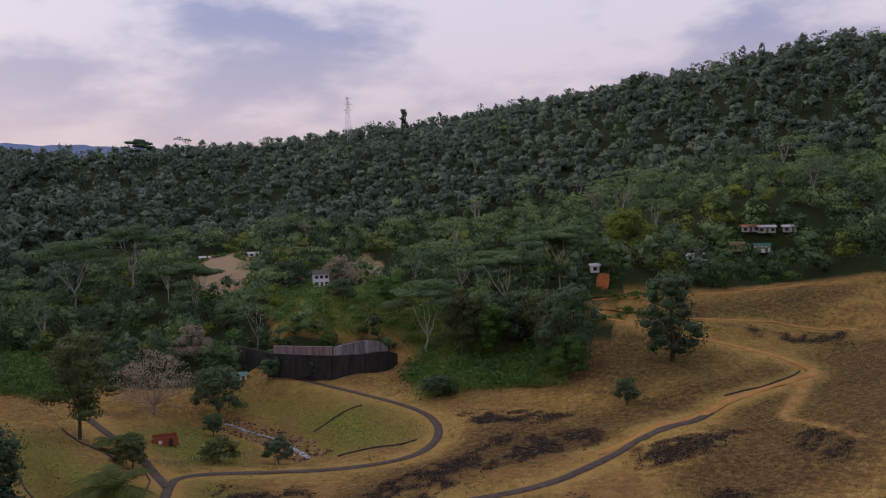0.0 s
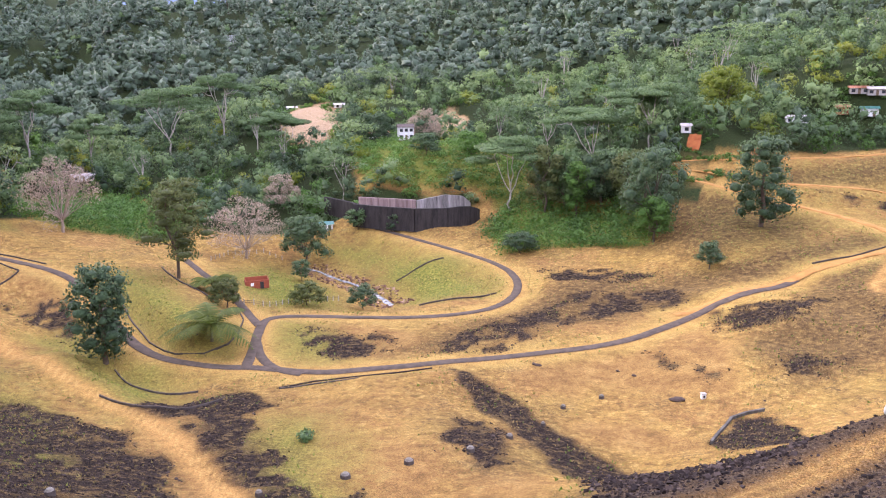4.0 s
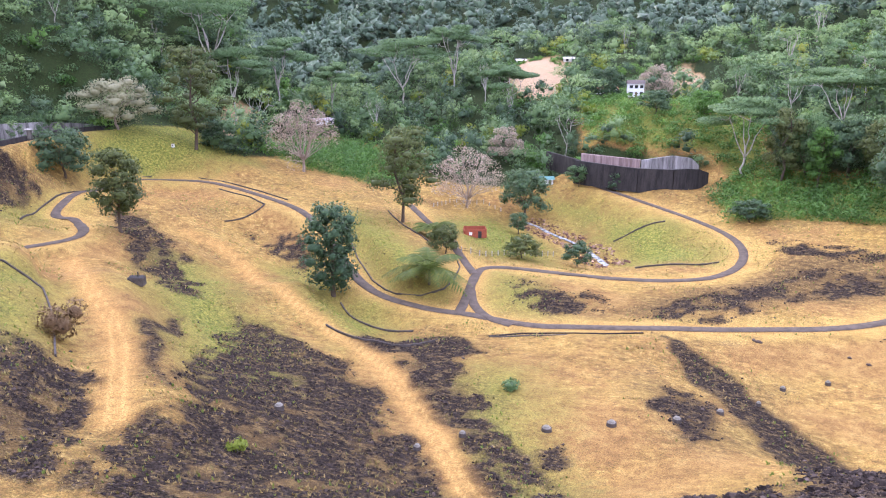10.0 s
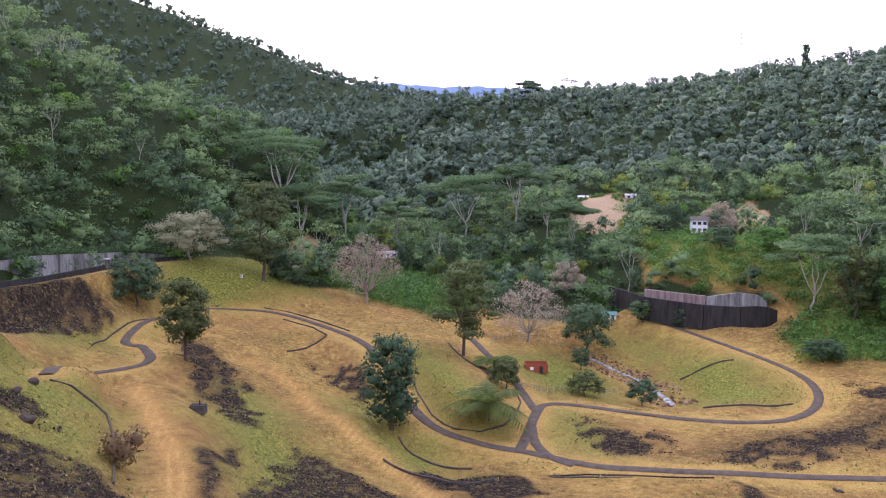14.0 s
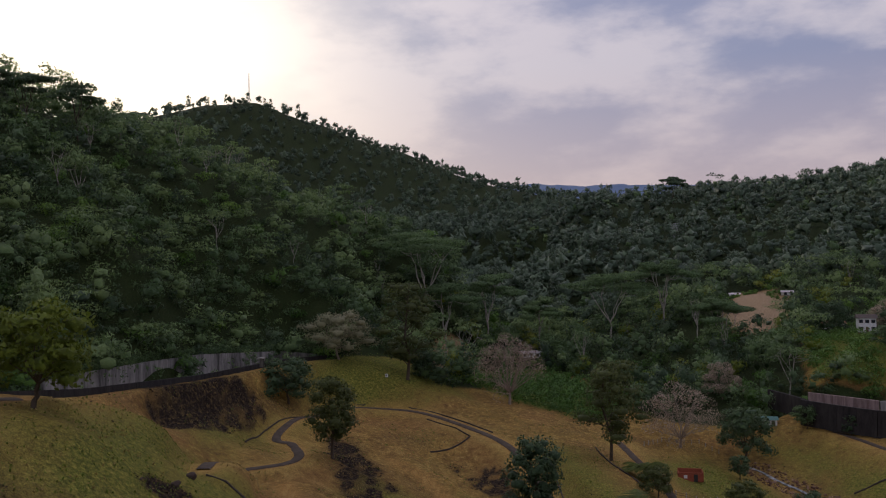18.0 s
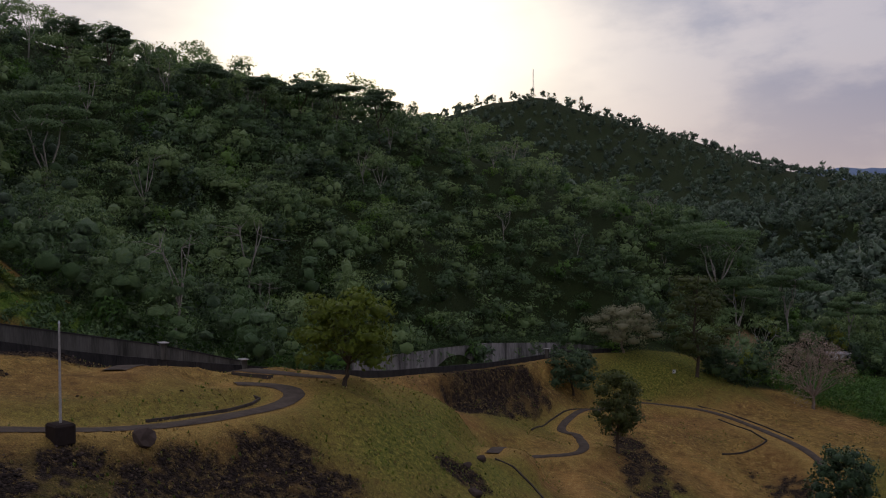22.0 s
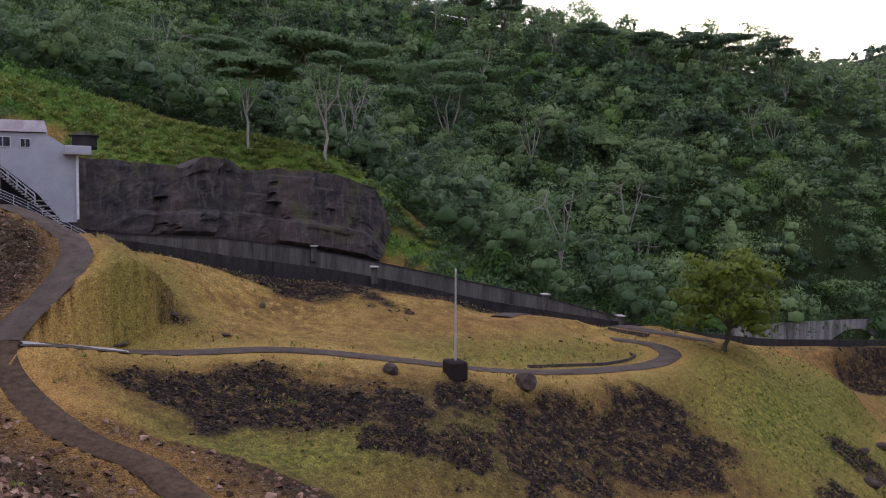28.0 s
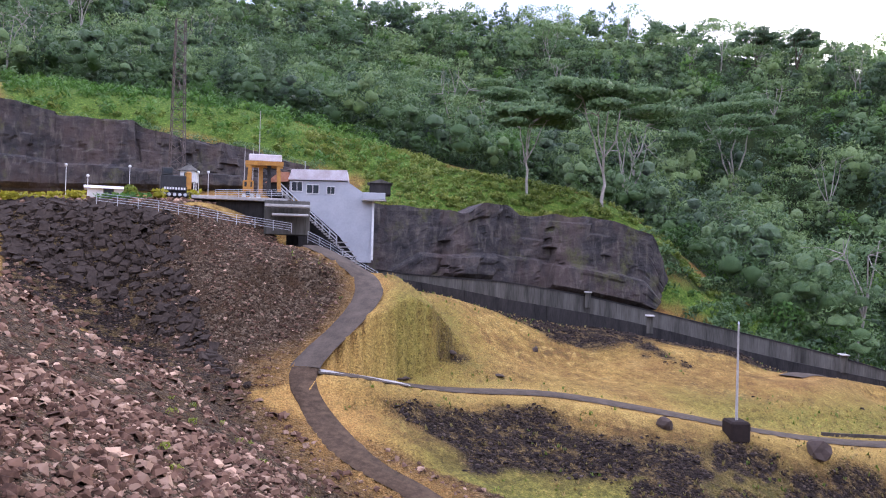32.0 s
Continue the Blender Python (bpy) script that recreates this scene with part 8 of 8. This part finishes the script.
panel_wall("basin_wall", "pale pinkish concrete wall with dark buttresses behind the basin", [(-54.5, 260.5, 13.4), (-35.7, 258.5, 12.9)], 0.8, 6.0, "pink_concrete", 1.6)
panel_wall("basin_wall", "pale concrete wall with dark streaks rising behind the basin", [(-35.4, 258.6, 12.7), (-26.6, 262.7, 14.0), (-21.3, 267.2, 12.9), (-19.2, 269.3, 10.4)], 0.8, 6.0, "streaked", 1.6)
panel_wall("basin_wall", "dark concrete return wall at the end of the basin", [(-68.6, 271.8, 11.6), (-61, 266, 11.4), (-55.5, 261.0, 11.2)], 0.8, 6.0, "dark_concrete", 5.0)
wall_pillar(-134.0, 0.8, 49.6)
wall_pillar(-119.1, 9.3, 47.2)
wall_pillar(-124.3, 36.3, 42.4)
wall_pillar(-126.2, 49.4, 38.6)
wall_pillar(-172.2, 155.5, 27.9)
kerb("dark retaining kerb round the palm mound", [(-93.3, 175.6), (-84.1, 161.9), (-75.3, 151.4), (-69.2, 146.9), (-62.8, 146.5), (-59.1, 149.6), (-59.1, 157.5), (-61.8, 168.6), (-66.1, 176.9)])
kerb("dark kerb on the bank below the tall dark tree", [(-77.7, 141.3), (-71, 135), (-64.8, 132.6), (-57.8, 132.5)])
kerb("dark kerb along the asphalt road", [(-42.3, 130.7), (-34.6, 132.6), (-29.7, 136.6)], 0.16, 0.3)
kerb("low dark wall round the stream slope", [(-25.6, 188.2), (-14.7, 194.1), (-7.5, 196.8)])
kerb("dark stone drain across the green slope", [(-36.3, 220.7), (-28.9, 223.3), (-23.5, 225.7)])
kerb("dark drain edge looping round the clearing", [(-146, 195.5), (-134.7, 194.1), (-125.9, 188.9), (-128, 182.9), (-130.7, 176.3)])
kerb("dark retaining wall beside the bend of the road", [(-150.8, 130.7), (-158.6, 142.8), (-162.7, 152.9), (-166, 167.4)])
kerb("dark drain edge above the road", [(-171, 184), (-168.5, 195), (-160.5, 202.5), (-149, 203.3), (-135, 200.8), (-124, 196.8)])
kerb("dark kerb round the grass island of the hairpin", [(-91.6, 24.8), (-95.3, 34.9), (-100.2, 40.6), (-103.3, 43), (-103.4, 41.5)])
kerb("dark kerb between the two roads", [(-115.5, 43.4), (-113.8, 45.6), (-111.7, 48.1)])
kerb("ragged stone kerb at the top of the toe", [(-42.5, 130.9), (-32.7, 137.3), (-17.2, 143)], 0.2, 0.4, "stone")
kerb("dark kerb at the bend of the dirt road", [(67.6, 200), (77.5, 201.4), (86.4, 206.5), (90.3, 209.7)])
kerb("dark garden lane kerb", [(-97.5, 206.7), (-80.3, 183.4), (-71.9, 177.7)])
kerb("dark stone drain in the tall grass", [(-101.5, 80.4), (-97.8, 83.2), (-94.1, 83.7), (-83.5, 75.3), (-71.5, 64.1)])
kerb("ragged stone edge below the orange clearing", [(-69.3, 120.4), (-60, 114.9), (-53.3, 113.8), (-49.9, 124.9)])
stream([(-66.6, 237), (-58.2, 229.9), (-51.5, 224.3), (-45.7, 219.3), (-41.5, 215.2), (-36.7, 207.8), (-33.5, 203.1)])
instrument(-21.6, 90.1, 0.66)
instrument(-14.5, 94.8, 0.66)
instrument(-7.1, 99.9, 0.59)
instrument(-2.2, 109.0, 0.53)
instrument(-33.8, 78.3, 0.46)
instrument(-30.2, 83.6, 0.46)
instrument(-49.2, 74.0, 0.59)
instrument(6.1, 127.6, 0.46)
instrument(12.7, 132.7, 0.46)
instrument(2.7, 119.0, 0.40)
flag_pole(-79.2, 14.1, 10.6)
boulder(-77.1, 7.5, 1.7, 1.2, 1.4, 3, "dark boulder at the edge of the terrace road")
boulder(-81.5, 21.8, 2.9, 2.1, 2.1, 5, "dark boulder at the edge of the terrace road")
boulder(-101.0, -5.5, 1.1, 0.6, 0.8, 7, "dark rock lying in the dry grass")
boulder(-87.9, -13.9, 1.8, 0.9, 0.5, 8, "dark rock lying in the dry grass")
boulder(-78.9, -17.3, 2.5, 1.3, 0.4, 9, "dark rock lying in the dry grass")
boulder(-87.5, -8.5, 1.8, 0.9, 0.3, 10, "dark rock lying in the dry grass")
gauge_block(-93.4, 101.6)
boulder(2.2, 145.3, 1.5, 0.7, 0.6, 0, "dark rock on the orange plain")
boulder(16.6, 144.7, 0.8, 0.6, 0.5, 2, "dark rock on the orange plain")
boulder(19.3, 142.7, 0.9, 0.6, 0.5, 0, "dark rock on the orange plain")
boulder(24.4, 130.3, 2.0, 1.0, 0.8, 12, "dark rock on the orange plain")
boulder(1.5, 145.8, 1.3, 0.6, 0.5, 4, "dark rock on the orange plain")
boulder(25.2, 130.5, 2.0, 1.0, 0.8, 14, "dark rock on the orange plain")
marker_box(28.9, 130.5)
marker_box(-169.0, 205.0)
brick_hut(-69.1, 199.6, 5.7)
garden_fence([(-71.7, 188.6), (-66.1, 179.6), (-61.4, 180.3), (-57.3, 189.6), (-53.2, 195.4), (-49, 204.4)])
garden_fence([(-92, 227.3), (-90.1, 236.4), (-81.4, 243.7), (-75.1, 241.5)])
house("hut", "small hut with a blue-green roof at the end of the road", -65.3, 258.4, 4.2, 3.0, 2.2, 25, "white", "green_roof", 0.8, 1, 2)
house("house", "white two-storey house with balcony among trees", -49.6, 332.5, 6.0, 3.6, 5.1, 20, "white", "rust", 1.3, 2, 3)
house("house", "white bungalow half hidden by trees beside the taller house", -68.9, 376.6, 8.9, 5.3, 2.1, 22, "white", "tile_roof", 0.8, 1, 3)
house("house", "low white house with a rusty roof on the hillside", 118.4, 318.9, 6.0, 3.6, 2.1, -8, "pale_concrete", "tile_roof", 0.8, 1, 3)
house("house", "low house with a pale sheet roof on the hillside", 123.9, 316.8, 6.0, 3.6, 2.3, -9, "pale_concrete", "roof", 0.8, 1, 3)
house("house", "small house with a pale sheet roof on the hillside", 131.8, 314.7, 4.7, 2.8, 2.1, -11, "pale_concrete", "roof", 0.8, 1, 2)
house("hut", "small brick hut with a tiled roof on the hillside", 112.4, 316.2, 4.1, 2.5, 2.8, -8, "brick", "tile_roof", 0.8, 1, 2)
house("hut", "open pavilion with a green roof on the hillside", 121.1, 314.2, 5.5, 3.3, 2.8, -9, "white", "green_roof", 0.8, 1, 2)
house("house", "white house half hidden under trees", 95.2, 311.4, 7.6, 4.5, 2.0, -5, "white", "roof", 0.8, 1, 3)
house("hut", "small white hut above the red cutting", 51.9, 284.2, 3.0, 1.8, 2.4, 2, "white", "roof", 0.8, 1, 1)
house("house", "low pale house in the valley woods", -188.1, 331.3, 8.9, 5.3, 2.4, 42, "white", "roof", 0.8, 1, 3)
house("house", "white house with a grey roof far up the valley", -406.8, 709.2, 6.7, 4.0, 5.0, 42, "white", "roof", 1.3, 1, 2)
house("shed", "long pale shed at the edge of the sports field", -125.0, 432.8, 4.9, 3.0, 1.2, 28, "white", "roof", 0.8, 1, 2)
house("shed", "small pale shed beside the sports field", -96.7, 421.5, 5.3, 3.2, 1.5, 25, "white", "roof", 0.8, 1, 2)
lattice("transmission_tower", "tall steel lattice power pylon on the ridge", -87.5, 795.2, 48.8, 6.5, 1.2, [(0.98, 4.5), (0.86, 4.0), (0.74, 4.5)])
lattice("transmission_tower", "steel lattice power pylon on the wooded slope", -209.9, 583.4, 12.0, 5.5, 1.2, [(0.98, 4.0), (0.86, 3.5), (0.74, 4.0)])
lattice("transmission_tower", "slender radio mast on the mountain top", -1123.8, 993.5, 49.0, 2.2, 1.0, [])
scar([(54.4, 281.5), (53.2, 277.3), (51.5, 273.9)], 4.2)
scar([(71.7, 276.2), (70.4, 273.2)], 4.0)
boulder(-98.6, 75.6, 2.0, 1.4, 1.3, 21, "dark rock half buried in the grassy mound")
boulder(-86.1, 64.8, 2.2, 1.5, 1.4, 22, "dark rock half buried in the grassy mound")
boulder(-93.5, 69.1, 1.5, 1.1, 1.0, 23, "dark rock half buried in the grassy mound")
kerb("pale concrete edge of a rubble pit at the foot of the dam", [(26.1, 111.2), (31.7, 122.5), (36.6, 123.3)], 0.5, 0.35, "concrete")
pale_mound(35.3, 78.5, 1.8)


# ---- dam platform and gate house ----
gate_house(-108.4, -28.3, 54.9, 104.6)
gantry(-98.3, -39.7, 61.9, 112.0)
excavator(-99.1, -52.2, 61.4, 121.8)
watch_hut(-105.3, -53.3, 61.8, 106.9)
lattice("radio_mast", "tall rusty lattice radio mast behind the platform", -113.4, -59.4, 26.2, 2.2, 1.3, [(0.6, 1.2)], "rust", -0.20, 16)
lamp_post(-94.2, -64.2, 60.8, 4.1)
lamp_post(-98.2, -57.9, 61.2, 4.0)
lamp_post(-102.2, -50.4, 61.6, 3.3)
lamp_post(-102.8, -49.3, 61.7, 3.3)
lamp_post(-95.6, -62.1, 61.0, 2.7)
mast_pole(-102.9, -44.3, 61.9, 6.7)
mast_pole(-103.3, -43.3, 62.0, 6.4)
mast_pole(-103.6, -42.6, 62.0, 11.4)
hedge((-77.0, -63.9), (-82.5, -56.6), 59.6, 60.1, 1.2, 0.68, "leaf_gold", 3, "low clipped yellow-green hedge on the dam platform")
hedge((-81.8, -55.8), (-82.9, -54.1), 60.1, 60.2, 1.2, 0.81, "leaf_gold", 4, "clipped bright yellow hedge on the dam platform")
hedge((-85.0, -54.5), (-88.2, -49.2), 60.3, 60.6, 1.2, 0.62, "leaf_lush", 5, "low clipped green hedge on the dam platform")
hedge((-90.8, -50.7), (-91.6, -49.2), 60.8, 60.9, 1.2, 1.06, "leaf_gold", 6, "clipped hedge beside the old crane body")
hedge((-94.5, -48.0), (-95.2, -46.5), 61.1, 61.2, 1.2, 1.01, "leaf_gold", 7, "clipped hedge beside the watch hut")
house("shed", "long low white building with a grey roof on the platform", -100.3, -62.1, 5.0, 4.0, 1.3, 122, "white", "roof", 0.5, 1, 1)
topiary(-89.6, -52.7, 60.8)
railing("white railing along the gate deck", [(-90.5, -42.5, 61), (-92.7, -40, 61.2), (-96.3, -36.5, 61.5)], 0.9, 1.5)
railing("galvanised pipe railing along the edge of the abutment", [(-75.9, -48.3, 59.3), (-78.9, -43.2, 58.8), (-83.3, -36.5, 57.7), (-86.4, -31.6, 57)], 1.0, 2.0)
railing("galvanised pipe railing down the side of the dam road", [(-91.7, -31.5, 56.1), (-91.5, -29, 55), (-91.5, -25.6, 53), (-91.2, -22.7, 51.5), (-90.3, -22.1, 51)], 1.2, 1.5)
block("gate_deck", "pale concrete deck slab over the spillway gates", -93.5, -40.7, 60.9, 11.21, 7.0, 0.42, 113.5, "pale_concrete")
block("gate_pier", "dark concrete pier under the gate deck", -94.5, -41.0, 58.4, 5.77, 6.0, 2.64, 113.5, "dark_concrete")
block("abutment_block", "stained grey concrete block beside the gate house", -92.8, -34.5, 56.9, 5.27, 4.0, 3.99, 110.4, "concrete")
block("concrete_canopy", "thin pale concrete canopy slab on the abutment", -90.5, -33.6, 60.0, 5.14, 2.0, 0.33, 110.4, "pale_concrete")
block("concrete_canopy", "thin pale concrete canopy slab on the abutment", -90.6, -33.3, 59.0, 4.15, 2.0, 0.26, 110.2, "pale_concrete")


# ---- stones, shrubs and grass ----
def shoelace(p):
    p = np.asarray(p)
    q = np.roll(p, -1, 0)
    return abs((p[:, 0] * q[:, 1] - q[:, 0] * p[:, 1]).sum()) / 2


for i, (key, poly) in enumerate(RUBBLE.items()):
    size = {"field_patch": (0.06, 0.25, "stone"), "field_spot": (0.06, 0.25, "stone"), "crest": (0.15, 0.6, "dam_stone"), "abutment": (0.10, 0.36, "dam_stone"), "groin": (0.1, 0.7, "dam_stone"), "abutment_blocks": (0.3, 0.85, "block"), "berm_edge": (0.2, 0.8, "stone")}.get(key, (0.09, 0.40, "stone"))
    n = int(min(8000, shoelace(poly) * {"abutment": 8.0, "abutment_blocks": 7.0}.get(key, 5.0)))
    x, y = in_outline(poly, n * 2, 100 + i, 0.0 if key in SOLID else 0.38, 0.0 if key in SOLID else 7.0)
    if len(x) > 3:
        scatter("rubble", "dark angular rubble covering the bank", x, y, *size, 200 + i)


def riprap(poly, seed):
    """Big dark blocks bedded on the abutment, each one a piece."""
    x, y = in_outline(poly, 2600, seed, 0.0, 0.0)
    rng = np.random.default_rng(seed)
    cell, keep = set(), []
    for i in range(len(x)):
        k = (int(x[i] // 0.8), int(y[i] // 0.8))
        if k not in cell:
            cell.add(k)
            keep.append(i)
    x, y = x[keep][:300], y[keep][:300]
    z = level(x, y)
    ob = thing("riprap", (0, 0, 0), "big dark angular riprap blocks bedded on the abutment", "stones")
    ob["kind"] = "structure"
    shapes = []
    for k in range(7):
        bm = box(0, 0, 0, 1, 1, 0.62)
        for v in bm.verts:
            v.co += Vector(rng.uniform(-0.17, 0.17, 3))
        bmesh.ops.bevel(bm, geom=list(bm.edges), offset=0.045, segments=1, affect="EDGES", profile=0.5)
        me = bpy.data.meshes.new("block")
        bm.to_mesh(me)
        bm.free()
        me.materials.append(M["block"])
        shapes.append(me)
    for i in range(len(x)):
        b = new("block", shapes[rng.integers(7)])
        s = rng.uniform(0.5, 0.98)
        gx, gy = float(level(x[i] + 0.8, y[i])[0] - z[i]) / 0.8, float(level(x[i], y[i] + 0.8)[0] - z[i]) / 0.8
        bed = Vector((0, 0, 1)).rotation_difference(Vector((-gx, -gy, 1))).to_matrix().to_4x4()
        b.matrix_world = Matrix.Translation((x[i], y[i], z[i] + 0.02 * s)) @ bed @ pose(0, 0, 0, rng.uniform(-13, 13), rng.uniform(-13, 13), rng.uniform(0, 360)) @ Matrix.Diagonal((s * rng.uniform(0.9, 1.4), s, s * 0.95, 1))
        b.parent = ob


riprap(RUBBLE["abutment_blocks"], 77)


def face_stones(az, r, count, low, high, mat, seed, label, along_to=400):
    rng = np.random.default_rng(seed)
    a, d = np.radians(rng.uniform(*az, count)), np.sqrt(rng.uniform(r[0] ** 2, r[1] ** 2, count))
    x, y = -d * np.sin(a), d * np.cos(a)
    ok = (dam_face(x, y) > 0.5) & ~near_road(x, y, 0.5)
    scatter("rockfill", label, x[ok], y[ok], low, high, mat, seed, lean=2.3)


face_stones((88, 140), (14, 45), 21000, 0.06, 0.52, "dam_stone", 301, "pinkish grey rockfill on the face of the dam")
face_stones((88, 140), (40, 95), 11000, 0.10, 0.6, "dam_stone", 302, "pinkish grey rockfill on the face of the dam")
face_stones((-36, 40), (48, 95), 15000, 0.06, 0.42, "stone", 303, "brown rockfill on the lower face of the dam")

for i, (key, poly) in enumerate(THICKETS.items()):
    high, leaf, light, dens = {"basin_slope": (3.4, "leaf_lush", 0.42, 0.2), "road_thicket": (3.4, "leaf_lush", 0.45, 0.2), "cliff_grass": (1.3, "grass_tuft", 0.6, 0.5), "high_grass": (1.3, "grass_tuft", 0.6, 0.3),
                               "hill_shrubs": (2.6, "leaf_lush", 0.6, 0.06), "cliff_lip": (1.0, "grass_tuft", 0.5, 0.6), "cliff_shrubs": (2.2, "leaf", 0.5, 0.25), "wall_shrubs": (1.8, "leaf_lush", 0.4, 0.25), "valley_bright": (1.4, "leaf_bright", 0.5, 0.2), "valley_shrubs": (3.6, "leaf_lush", 0.42, 0.16), "sun_slope": (1.6, "leaf_lush", 0.45, 0.2)}[key]
    x, y = in_outline(poly, int(min(4200, shoelace(poly) * dens * 2)), 400 + i)
    if len(x) > 3:
        thicket("dense green shrubs and creepers covering the slope" if high > 1.5 else "long bright green grass on the slope", x, y, high, leaf, 420 + i, (60, 0.42 if high > 2 else 0.3), 0.25, light)


def yard_shrubs():
    """Low bushes growing close round the houses."""
    rng = np.random.default_rng(660)
    x, y = [], []
    for cx, cy, rx, ry, turn in CLEARINGS:
        a, d = rng.uniform(0, 6.28, 46), rng.uniform(4.6, 10.5, 46)
        x.append(cx + d * np.cos(a))
        y.append(cy + d * np.sin(a))
    x, y = np.concatenate(x), np.concatenate(y)
    clear = np.ones(len(x), bool)
    for cx, cy, *_ in CLEARINGS:
        clear &= np.hypot(x - cx, y - cy) > 4.2
    thicket("low green bushes growing round the houses", x[clear], y[clear], 1.7, "leaf_lush", 661, (60, 0.4), 0.2, 0.5)


yard_shrubs()


def tufts(label, x, y, low, high, mat, seed, light):
    """Grass tufts: three blades each."""
    rng = np.random.default_rng(seed)
    n = len(x)
    z = level(x, y)
    h = rng.uniform(low, high, n)
    v = np.empty((n, 3, 3, 3))
    for b in range(3):
        a = rng.uniform(0, 6.28, n)
        lean = rng.uniform(0.2, 0.9, n) * h
        w = h * 0.35
        foot = np.stack([x, y, z - 0.05], 1)
        side = np.stack([-np.sin(a), np.cos(a), np.zeros(n)], 1) * w[:, None]
        v[:, b, 0], v[:, b, 1] = foot - side, foot + side
        v[:, b, 2] = foot + np.stack([np.cos(a) * lean, np.sin(a) * lean, h], 1)
    soup = Soup()
    soup.add(v.reshape(-1, 3), np.arange(n * 9).reshape(-1, 3), np.repeat(np.clip(light + rng.normal(0, 0.2, n), 0, 1), 9))
    tagged(new("grass", soup.mesh("grass", [M[mat]])), label, "grass", kind="stuff")


for i, (key, poly) in enumerate(GREEN.items()):
    x, y = in_outline(poly, int(min(5200, shoelace(poly) * 2.2)), 500 + i, 0.42)
    if len(x) > 3:
        tufts("tussocks of green grass on the slope", x, y, 0.13, 0.36, "grass_tuft", 520 + i, 0.68)


for i, key in enumerate(("west_slope", "low_west", "track_side", "pole_bank", "curve_bank")):      # weeds and straw among the stones
    x, y = in_outline(RUBBLE[key], int(min(3000, shoelace(RUBBLE[key]) * 1.4)), 560 + i)
    tufts("brown and olive weeds growing through the rubble", x, y, 0.12, 0.42, "weed_tuft", 570 + i, 0.45)


def open_ground(count, az, r, seed):
    rng = np.random.default_rng(seed)
    a, d = np.radians(rng.uniform(*az, count)), np.sqrt(rng.uniform(r[0] ** 2, r[1] ** 2, count))
    x, y = -d * np.sin(a), d * np.cos(a)
    ok = (woods(x, y) < 0.3) & (dam_face(x, y) < 0.3) & ~near_road(x, y, 1.0) & (fbm(x / 9, y / 9, 77) > 0.5) & (soil_values(x, y)[:, 0] < 0.25)
    return x[ok], y[ok]


tufts("dry straw-coloured grass tufts", *open_ground(46000, (-36, 110), (60, 260), 601), 0.14, 0.38, "dry_tuft", 602, 0.4)
tufts("olive weeds scattered through the dry grass", *open_ground(22000, (-36, 110), (60, 250), 605), 0.14, 0.4, "grass_tuft", 606, 0.25)
x, y = open_ground(2200, (-36, 110), (60, 250), 603)
scatter("loose_stones", "small dark stones lying about in the dry grass", x, y, 0.12, 0.4, "stone", 604)


def weeds():
    """Small yellow-green weeds growing between the stones of the dam."""
    rng = np.random.default_rng(640)
    a, d = np.radians(rng.uniform(90, 118, 90)), rng.uniform(18, 52, 90)
    x, y = -d * np.sin(a), d * np.cos(a)
    ok = dam_face(x, y) > 0.6
    thicket("small yellow-green weeds between the stones of the dam", x[ok], y[ok], 0.38, "leaf_bright", 641, (40, 0.09), 0.02, 0.6)


weeds()
